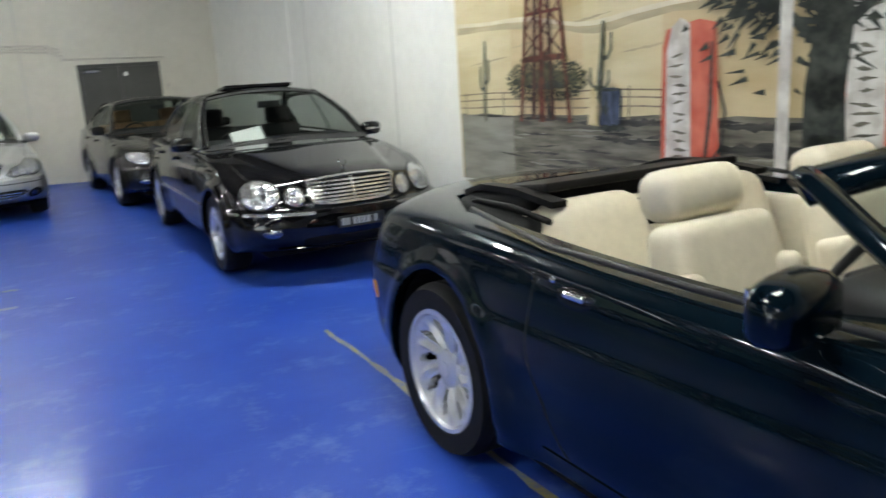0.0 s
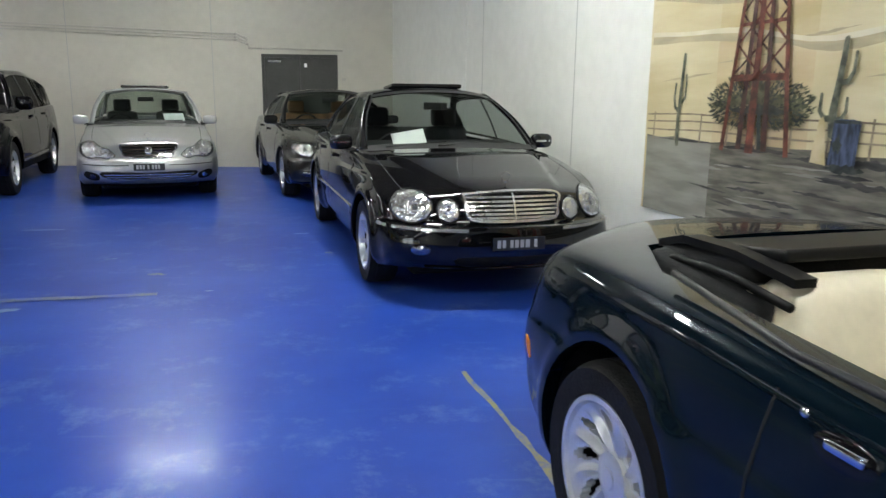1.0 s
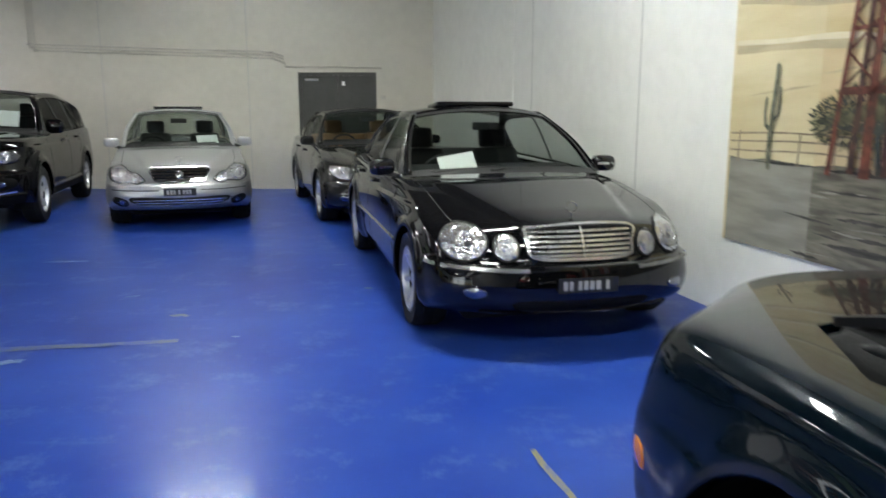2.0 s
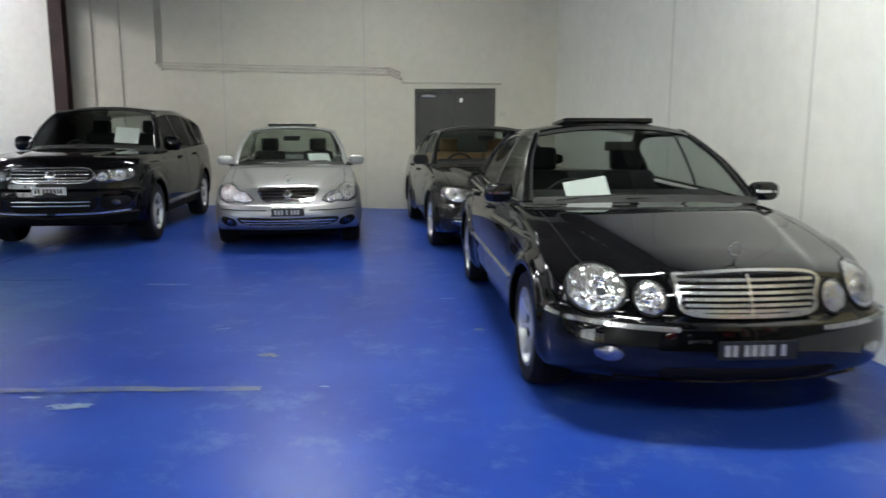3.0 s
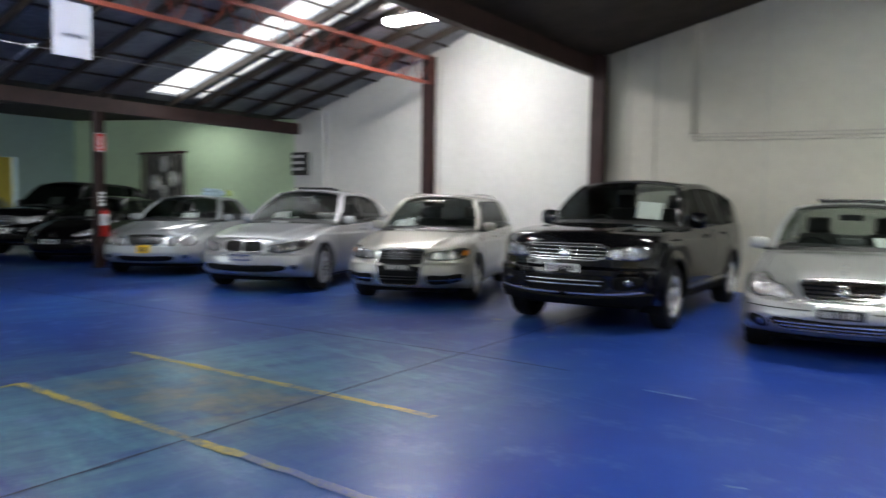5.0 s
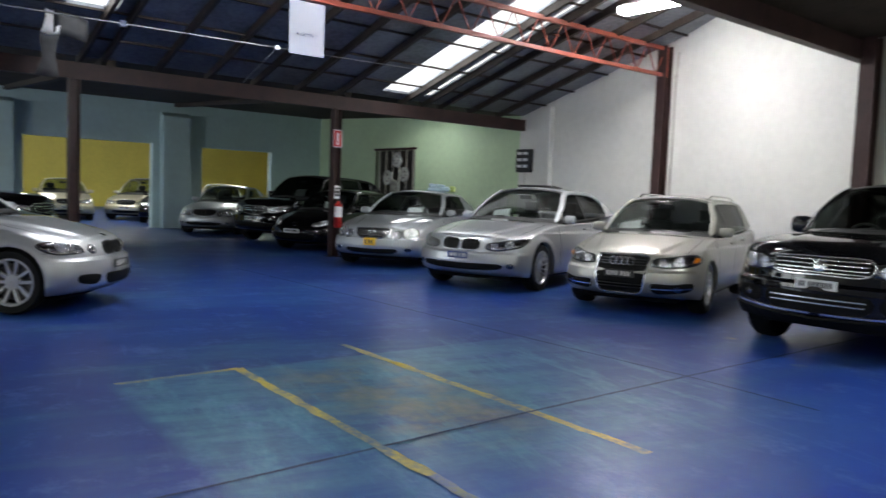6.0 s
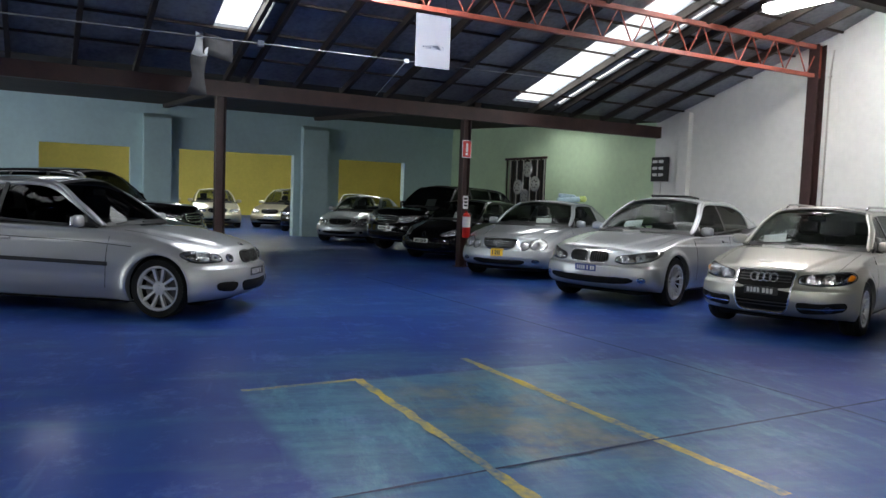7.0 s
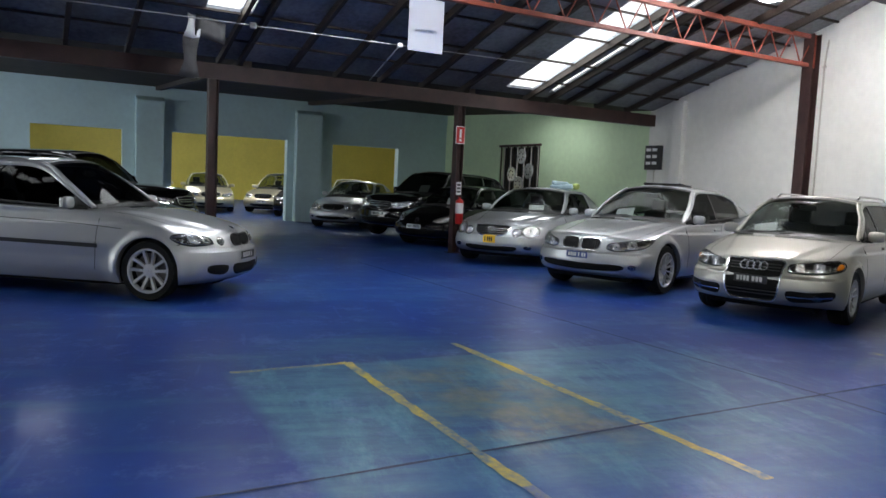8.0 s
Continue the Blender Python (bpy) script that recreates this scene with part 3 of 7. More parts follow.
BOWL = facets("lamp bowl", (0.94, 0.94, 0.96), 0.12, 44, 0.6, 0.88)
PROJECTOR = mat("dark projector glass", (0.06, 0.065, 0.075), 0.04, coat=1.0)
MESH_BLACK = mat("black grille", (0.006, 0.006, 0.006), 0.7, spec=0.15)
GLASS = glass("green tinted car glass", (0.62, 0.67, 0.645), 0.36)
GLASS_MID = glass("tinted windscreen glass", (0.66, 0.70, 0.68), 0.42)
GLASS_BLACK = glass("black tinted car glass", (0.06, 0.065, 0.065), 0.22)
GLASS_DARK = glass("dark tinted car glass", (0.22, 0.24, 0.23), 0.45)
CABIN = mat("black cabin trim", (0.014, 0.014, 0.015), 0.6, var=0.3, scale=8)
CABIN_TAN = mat("tan cabin leather", (0.30, 0.17, 0.085), 0.5, var=0.3, scale=8)
CABIN_GREY = mat("grey cabin leather", (0.07, 0.07, 0.068), 0.55, var=0.25, scale=8)
LEATHER = mat("cream leather", (0.66, 0.60, 0.47), 0.45, var=0.14, scale=3, bump=0.08, bscale=70)
PLATE_WHITE = mat("white number plate", (0.72, 0.72, 0.70), 0.35)
PLATE_INK = mat("pale plate characters", (0.5, 0.5, 0.48), 0.5)
PLATE_BLACK = mat("black number plate", (0.02, 0.02, 0.02), 0.35)
PLATE_YELLOW = mat("yellow number plate", (0.75, 0.45, 0.02), 0.35)
PLATE_BLUE = mat("blue number plate", (0.02, 0.04, 0.16), 0.35)
SEAM = mat("dark panel gap", (0.004, 0.004, 0.004), 0.8)


# ---- cars: geometry ----
def smooth_angle(me, deg=35):
    for f in me.polygons:
        f.use_smooth = True
    me.set_sharp_from_angle(angle=radians(deg))
    return me


def baked(ob, material):
    """The object's mesh with its modifiers applied."""
    me = bpy.data.meshes.new_from_object(ob.evaluated_get(bpy.context.evaluated_depsgraph_get()))
    me.name = ob.name
    bpy.data.objects.remove(ob)
    me.materials.clear()
    me.materials.append(material)
    return me


COLS = (1.0, 0.62, 0.0, -0.62, -1.0)


def shell(c):
    """The lower body as a cage of stations, smoothed, with wheel wells and the cabin cut out of it."""
    st = c["stations"]
    n = len(st) - 1
    bm = bmesh.new()
    vs = {}
    for i, (x, ws, wm, zt, zs, zb) in enumerate(st):
        zw = zb + (zs - zb) * c.get("waist", 0.52)
        low = 0.965 if 0 < i < n else 0.99
        rows = ((low * wm, zb), (1.0 * wm, zb + 0.34 * (zw - zb) + 0.03), (wm, zw), (wm * 0.5 + ws * 0.5, zs - 0.05), (ws, zs))
        for l, (w, z) in enumerate(rows):
            for k, f in enumerate(COLS):
                inner = abs(f) < 0.99
                if inner and 0 < l < 4 and 0 < i < n:
                    continue
                zz = z
                if l == 4 and inner:
                    zz = zt - (zt - zs) * (0.14 if abs(f) > 0.1 else 0.0)
                dx = 0.0
                bow = 0.0 if abs(f) < 0.1 else (0.20 if inner else 1.0)
                if i == 0:
                    dx = c["nose"][l] - c["bow"] * bow
                elif i == 1:
                    dx = -0.30 * c["bow"] * (bow if inner is False else 0.2)
                elif i == n:
                    dx = -c["tail"][l] + c.get("bow_r", 0.22) * bow
                vs[i, l, k] = bm.verts.new((x + dx, w * f, zz))
    for i in range(n):
        for k in (0, 4):
            for l in range(4):
                bm.faces.new([vs[i, l, k], vs[i + 1, l, k], vs[i + 1, l + 1, k], vs[i, l + 1, k]])
        for l in (0, 4):
            for k in range(4):
                bm.faces.new([vs[i, l, k], vs[i + 1, l, k], vs[i + 1, l, k + 1], vs[i, l, k + 1]])
    for i in (0, n):
        for l in range(4):
            for k in range(4):
                bm.faces.new([vs[i, l, k], vs[i, l, k + 1], vs[i, l + 1, k + 1], vs[i, l + 1, k]])
    bmesh.ops.recalc_face_normals(bm, faces=bm.faces)
    cl = bm.edges.layers.float.new("crease_edge")
    for i in range(n):
        for k in (0, 4):
            e = bm.edges.get((vs[i, 4, k], vs[i + 1, 4, k]))
            e[cl] = c.get("crease", 0.35)
            e = bm.edges.get((vs[i, 0, k], vs[i + 1, 0, k]))
            e[cl] = 0.6
    for k in range(4):
        bm.edges.get((vs[0, 4, k], vs[0, 4, k + 1]))[cl] = c.get("crease_nose", 0.3)
        bm.edges.get((vs[n, 4, k], vs[n, 4, k + 1]))[cl] = 0.5
    ob = new("body", mesh_of("body", bm, c["paint"]))
    sub = ob.modifiers.new("round", "SUBSURF")
    sub.levels = sub.render_levels = c.get("detail", 4)
    me = fitted(ob, c)
    bpy.data.objects.remove(ob)
    ob = new("body", me)
    cut = bmesh.new()
    r = c["arch"]
    for xw in c["axles"]:
        for s in (1, -1):
            m = Matrix.Translation((xw, s * (c["W"] / 2 - 0.10), c["r"])) @ pose(0, 0, 0, 90, 0, 0)
            bmesh.ops.create_cone(cut, cap_ends=True, segments=48, radius1=r, radius2=r, depth=0.42, matrix=m)
    x0, x1, w, z = c["tub"]
    prism(cut, [(x0, -w * 0.8), (x0, w * 0.8), (x0 - 0.35, w), (x1 + 0.3, w), (x1, w * 0.8), (x1, -w * 0.8), (x1 + 0.3, -w), (x0 - 0.35, -w)], 1.4, pose(0, 0, z))
    bmesh.ops.recalc_face_normals(cut, faces=cut.faces)
    cutter = new("cutter", mesh_of("cutter", cut))
    bo = ob.modifiers.new("cut", "BOOLEAN")
    bo.object, bo.operation, bo.solver = cutter, "DIFFERENCE", "EXACT"
    me = baked(ob, c["paint"])
    bpy.data.objects.remove(cutter)
    return smooth_angle(me, 32)


def fitted(ob, c):
    """The smoothed cage stretched back to the car's length, width and bonnet height."""
    me = bpy.data.meshes.new_from_object(ob.evaluated_get(bpy.context.evaluated_depsgraph_get()))
    xs, ys = [v.co.x for v in me.vertices], [abs(v.co.y) for v in me.vertices]
    fx, fy, x0 = c["L"] / (max(xs) - min(xs)), c["W"] / 2 / max(ys), max(xs)
    for v in me.vertices:
        v.co.x = (v.co.x - x0) * fx
        v.co.y *= fy
        v.co = sculpted(v.co, c)
    return me


def ease(a, b, x):
    t = min(1.0, max(0.0, (x - a) / (b - a)))
    return t * t * (3 - 2 * t)


def sculpted(p, c):
    """Pressed lines of a car's body: bumper ledge, bonnet ridges, shoulder line, hollow lower doors and wheel-arch lips."""
    x, y, z = p
    hw, s, belt = c["W"] / 2, math.copysign(1, y), c["belt"][0][2]
    nose = ease(-0.60, -0.22, x)
    ledge = c.get("bumper_z", 0.54)
    low = 1 - ease(ledge - 0.012, ledge + 0.022, z)
    x += c.get("bumper", 0.05) * nose * low * ease(0.16, 0.30, z)
    y += s * 0.012 * nose * low * ease(0.6 * hw, 0.9 * hw, abs(y))
    x -= c.get("tuck", 0.07) * nose * max(0.0, (0.42 - z) / 0.25) ** 1.3
    tail = 1 - ease(-c["L"] + 0.12, -c["L"] + 0.5, x)
    x -= 0.035 * tail * low
    flank = ease(0.80 * hw, 0.90 * hw, abs(y)) * (1 - nose) * (1 - tail)
    line = c.get("shoulder", belt - 0.16) + 0.016 * (x + c["L"] / 2)
    y -= s * flank * c.get("press", 0.016) * ease(line - 0.004, line + 0.024, z) * (1 - ease(belt - 0.06, belt, z))
    clear = min(ease(0.02, 0.22, math.hypot(x - ax, z - c["r"]) - c["arch"]) for ax in c["axles"])
    y -= s * flank * clear * (0.020 * math.exp(-((z - 0.42) / 0.10) ** 2) + 0.05 * max(0.0, (0.40 - z) / 0.22) ** 1.2)
    for ax in c["axles"]:
        d = math.hypot(x - ax, z - c["r"]) - (c["arch"] + 0.02)
        y += s * c.get("lip", 0.024) * math.exp(-(d / 0.042) ** 2) * ease(0.72 * hw, 0.86 * hw, abs(y)) * ease(0.2, 0.3, z)
    back = c["screen_base_x"]
    if x > back and z > c["stations"][0][4] - 0.03:
        t = x / back
        ridge = c.get("ridge", 0.34) + (0.66 - c.get("ridge", 0.34)) * t
        z += 0.020 * (1 - ease(ridge - 0.035, ridge + 0.035, abs(y))) * ease(0.04, 0.3, t) * (1 - ease(0.75, 1.0, t))
    return Vector((x, y, z))


def spline(pts, n):
    """n + 1 even samples of a smooth curve through the points."""
    pts = [Vector(p) for p in pts]
    out = []
    for k in range(n + 1):
        t = k / n * (len(pts) - 1)
        i = min(int(t), len(pts) - 2)
        f = t - i
        p0, p1, p2, p3 = (pts[max(0, min(len(pts) - 1, i + d))] for d in (-1, 0, 1, 2))
        out.append(0.5 * (2 * p1 + (p2 - p0) * f + (2 * p0 - 5 * p1 + 4 * p2 - p3) * f * f + (3 * p1 - p0 - 3 * p2 + p3) * f ** 3))
    return out


def sheet(grid, thick=0.0):
    """A surface of a grid of points."""
    bm = bmesh.new()
    v = [[bm.verts.new(p) for p in row] for row in grid]
    for a, b in zip(v, v[1:]):
        for k in range(len(a) - 1):
            bm.faces.new((a[k], a[k + 1], b[k + 1], b[k]))
    bmesh.ops.remove_doubles(bm, verts=bm.verts, dist=1e-5)
    if thick:
        r = bmesh.ops.solidify(bm, geom=bm.faces[:], thickness=thick)
    return bm


class Skin:
    """The body's outer surface, to lay lamps, trims and seams on."""

    def __init__(self, me):
        self.tree = BVHTree.FromPolygons([v.co.copy() for v in me.vertices], [tuple(p.vertices) for p in me.polygons])

    def front(self, y, z, lift=0.0):
        p, nrm, *_ = self.tree.ray_cast(Vector((3, y, z)), Vector((-1, 0, 0)))
        if p is None or p.x < -2.2:
            p, nrm, *_ = self.tree.find_nearest(Vector((-0.2, y, z)))
        return p + nrm * lift, nrm

    def back(self, y, z, lift=0.0):
        p, nrm, *_ = self.tree.ray_cast(Vector((-9, y, z)), Vector((1, 0, 0)))
        if p is None:
            p, nrm, *_ = self.tree.find_nearest(Vector((-4.6, y, z)))
        return p + nrm * lift, nrm

    def side(self, x, z, s=1, lift=0.0):
        p, nrm, *_ = self.tree.ray_cast(Vector((x, 3 * s, z)), Vector((0, -s, 0)))
        if p is None or abs(p.y) < 0.5:
            p, nrm, *_ = self.tree.find_nearest(Vector((x, 0.9 * s, z)))
        return p + nrm * lift, nrm

    def top(self, x, y, lift=0.0):
        p, nrm, *_ = self.tree.ray_cast(Vector((x, y, 3)), Vector((0, 0, -1)))
        if p is None:
            p, nrm, *_ = self.tree.find_nearest(Vector((x, y, 0.9)))
        return p + nrm * lift, nrm


def dome(at, outline, lift, smooth=3, edge=-0.006, rings=(1.0, 0.96, 0.8, 0.5, 0.2)):
    """A low bulge over an outline laid on a skin: at(a, b, lift) gives place and normal."""
    pts = [Vector((a, b, 0)) for a, b in outline]
    n = len(pts)
    ring = []
    for k in range(n):
        p0, p1, p2, p3 = (pts[(k + d) % n] for d in (-1, 0, 1, 2))
        for q in range(smooth):
            f = q / smooth
            ring.append(0.5 * (2 * p1 + (p2 - p0) * f + (2 * p0 - 5 * p1 + 4 * p2 - p3) * f * f + (3 * p1 - p0 - 3 * p2 + p3) * f ** 3))
    mid = sum(ring, Vector()) / len(ring)
    bm = bmesh.new()
    rows = []
    for f in rings:
        h = edge if f == 1.0 else lift * (1 - 0.55 * f ** 3)
        row = []
        for p in ring:
            q = mid + (p - mid) * f
            row.append(bm.verts.new(at(q.x, q.y, h)[0]))
        rows.append(row)
    c = bm.verts.new(at(mid.x, mid.y, lift)[0])
    m = len(ring)
    for a, b in zip(rows, rows[1:]):
        for k in range(m):
            bm.faces.new((a[k], a[(k + 1) % m], b[(k + 1) % m], b[k]))
    for k in range(m):
        bm.faces.new((rows[-1][k], rows[-1][(k + 1) % m], c))
    bmesh.ops.recalc_face_normals(bm, faces=bm.faces)
    return bm


def ribbon(at, pts, w, lift=0.004, sink=0.004, closed=False, n=None):
    """A strip of width w laid on a skin along points."""
    pts = [Vector((a, b, 0)) for a, b in pts]
    if closed:
        pts.append(pts[0])
    line = spline(pts, n or max(6, 5 * (len(pts) - 1)))
    placed = [at(p.x, p.y, 0.0) for p in line]
    bm = bmesh.new()
    rows = []
    for k, (p, nrm) in enumerate(placed):
        d = (placed[min(k + 1, len(placed) - 1)][0] - placed[max(k - 1, 0)][0]).normalized()
        s = d.cross(nrm).normalized() * w / 2
        rows.append([bm.verts.new(q) for q in (p - s - nrm * sink, p - s * 0.9 + nrm * lift, p + s * 0.9 + nrm * lift, p + s - nrm * sink)])
    for a, b in zip(rows, rows[1:]):
        for k in range(3):
            bm.faces.new((a[k], a[k + 1], b[k + 1], b[k]))
    for row in (rows[0], rows[-1]):
        bm.faces.new(row)
    bmesh.ops.recalc_face_normals(bm, faces=bm.faces)
    return bm


def ellipse(a, b, ra, rb, n=10, tilt=0.0):
    t = radians(tilt)
    return [(a + ra * math.cos(q) * math.cos(t) - rb * math.sin(q) * math.sin(t), b + ra * math.cos(q) * math.sin(t) + rb * math.sin(q) * math.cos(t))
            for q in (2 * math.pi * k / n for k in range(n))]


def lathe(profile, n=40, skip=False):
    """Turned about the y axis; profile of (radius, y)."""
    bm = bmesh.new()
    rows = [[bm.verts.new((r * math.cos(a), y, r * math.sin(a))) for a in (2 * math.pi * k / n for k in range(n))] for r, y in profile]
    for a, b in zip(rows, rows[1:]):
        for k in range(n):
            bm.faces.new((a[k], a[(k + 1) % n], b[(k + 1) % n], b[k]))
    return bm


WHEELS = {}


def petals(bm, rim, h, count):
    """Dished wheel face with swept, ridged petals and an oval pocket through it between each two."""
    n, rows, grid = count * 14, 16, []
    for i in range(rows + 1):
        f = 0.20 + 0.80 * i / rows
        grid.append([])
        for j in range(n):
            u = (j % 14) / 14
            ridge = max(0.0, math.cos(2 * math.pi * (u - 0.5))) ** 2.2 * math.sin(math.pi * min(1, max(0, (f - 0.24) / 0.72)))
            y = h * (0.52 + 0.36 * f ** 3) + 0.024 * ridge - 0.006 * math.sin(math.pi * f)
            q = 2 * math.pi * j / n + 0.32 * f * f
            grid[-1].append(bm.verts.new((rim * f * math.sin(q), y, rim * f * math.cos(q))))
    for i in range(rows):
        f = 0.20 + 0.80 * (i + 0.5) / rows
        for j in range(n):
            u = ((j % 14) + 0.5) / 14
            u = min(u, 1 - u)
            if (u / 0.19) ** 2 + ((f - 0.66) / 0.23) ** 2 > 1:
                bm.faces.new((grid[i][j], grid[i + 1][j], grid[i + 1][(j + 1) % n], grid[i][(j + 1) % n]))
    edges = [e for e in bm.edges if e.is_boundary and 0.3 * rim < math.hypot(e.verts[0].co.x, e.verts[0].co.z) < 0.95 * rim and e.verts[0].co.y > 0]
    for v in (v for v in bmesh.ops.extrude_edge_only(bm, edges=edges)["geom"] if isinstance(v, bmesh.types.BMVert)):
        v.co.y -= 0.03
        v.co *= 0.995
    loose = [v for v in bm.verts if not v.link_faces]
    bmesh.ops.delete(bm, geom=loose, context="VERTS")


def wheel_meshes(r, rim, style, width=0.225):
    """Tyre, rim with its spokes, brake disc and cap, axle along y with the outside towards +y."""
    key = (r, rim, style, width)
    if key in WHEELS:
        return WHEELS[key]
    h = width / 2
    bm = lathe([(rim, h * 0.86), (rim + 0.012, h * 0.98), (r * 0.80 + rim * 0.2, h * 1.0), (r - 0.02, h * 0.93), (r - 0.004, h * 0.72), (r, h * 0.55),
                (r - 0.006, h * 0.50), (r - 0.006, h * 0.46), (r, h * 0.42), (r, h * 0.06), (r - 0.007, h * 0.04), (r - 0.007, -h * 0.04), (r, -h * 0.06),
                (r, -h * 0.6), (r - 0.02, -h * 0.93), (rim, -h * 0.9)], 48)
    tyre = smooth_angle(mesh_of("wheel", bm, RUBBER), 40)
    bm = lathe([(rim + 0.006, h * 0.90), (rim + 0.004, h * 0.96), (rim - 0.012, h * 0.97), (rim - 0.020, h * 0.86), (rim - 0.026, h * 0.55)], 48)
    count, kind = style
    if kind == "petal":
        petals(bm, rim - 0.016, h, count)
        count = 0
    for k in range(count):
        a0 = 2 * math.pi * k / count
        m = pose(0, 0, 0, 0, 0, 0) @ Matrix.Rotation(a0, 4, "Y")
        offs = (-0.5, 0.5) if kind in ("twin", "split") else (0.0,)
        wi, wo = {"twin": (0.017, 0.024), "slim": (0.018, 0.020), "split": (0.030, 0.040), "wide": (0.036, 0.052), "blade": (0.030, 0.040)}[kind]
        for o in offs:
            s0, s1 = o * 0.036, o * {"twin": 0.085, "split": 0.125}.get(kind, 0)
            v = []
            for rr, w, y0, y1, s in ((0.045, wi, h * 0.62, h * 0.25, s0), (rim * 0.55, (wi + wo) / 2, h * 0.72, h * 0.36, (s0 + s1) / 2), (rim - 0.012, wo, h * 0.88, h * 0.5, s1)):
                v.append([bm.verts.new(m @ Vector((s + q * w / 2, y, rr))) for q, y in ((-1, y1), (-0.82, y0), (0.82, y0), (1, y1))])
            for a, b in zip(v, v[1:]):
                for q in range(3):
                    bm.faces.new((a[q], a[q + 1], b[q + 1], b[q]))
    bmesh.ops.recalc_face_normals(bm, faces=bm.faces)
    rimm = smooth_angle(mesh_of("rim", bm, ALLOY), 30)
    hub = smooth_angle(mesh_of("hub_cap", lathe([(0.078, h * 0.2), (0.074, h * 0.62), (0.05, h * 0.70), (0.034, h * 0.71), (0.032, h * 0.75), (0.004, h * 0.77)], 24), ALLOY), 30)
    # barrel coloured black, so the gaps between the spokes read as shade
    barrel = smooth_angle(mesh_of("barrel", lathe([(rim - 0.022, h * 0.56), (rim - 0.028, h * 0.1), (rim - 0.03, -h * 0.85), (0.02, -h * 0.86)], 32), MESH_BLACK), 30)
    disc = smooth_angle(mesh_of("brake_disc", lathe([(rim * 0.80, h * 0.05), (rim * 0.80, h * 0.12), (0.05, h * 0.12), (0.0, h * 0.12)], 32), DISC), 30)
    WHEELS[key] = (tyre, rimm, hub, disc, barrel)
    return WHEELS[key]


def add_wheel(car, x, y, r, rim, style, steer=0.0, width=0.225):
    tyre, rimm, hub, disc, barrel = wheel_meshes(r, rim, style, width)
    m = pose(x, y, r, 0, 0, steer + (180 if y < 0 else 0))
    w = part("wheel", tyre, None, car, "alloy wheel with a black tyre", m=m)
    part("rim", rimm, None, w, "silver spoked alloy rim")
    part("hub_cap", hub, None, w)
    part("brake_disc", disc, None, w)
    part("barrel", barrel, None, w)
    return w


def cushion(size, bevel, m, taper=0.0):
    bm = bmesh.new()
    a, b, c = (s / 2 for s in size)
    box(bm, (-a, -b, -c), (a, b, c))
    for v in bm.verts:
        if v.co.z > 0:
            v.co.y *= 1 - taper
    bmesh.ops.bevel(bm, geom=bm.edges[:], offset=bevel, segments=4, affect="EDGES", profile=0.6)
    bmesh.ops.transform(bm, matrix=m, verts=bm.verts)
    return bm


def add_seat(car, x, y, z, m_seat, back=0.62, head=True):
    """A front seat: cushion, back with bolsters, headrest. x is the seat's front edge."""
    s = part("seat", cushion((0.50, 0.50, 0.17), 0.05, pose(x - 0.25, y, z + 0.08)), m_seat, car, smooth=True)
    part("backrest", cushion((0.15, 0.50, back), 0.06, pose(x - 0.56, y, z + 0.10 + back / 2, 0, -14, 0), 0.12), m_seat, s, smooth=True)
    for o in (-0.21, 0.21):
        part("bolster", cushion((0.13, 0.09, back * 0.8), 0.04, pose(x - 0.49, y + o, z + 0.08 + back * 0.42, 0, -14, 0)), m_seat, s, smooth=True)
    if head:
        part("headrest", cushion((0.11, 0.26, 0.19), 0.05, pose(x - 0.70, y, z + 0.19 + back, 0, -10, 0)), m_seat, s, smooth=True)
    return s


def roof_edge(c):
    return spline(c["edge"], 36), spline(c["spine"], 36)


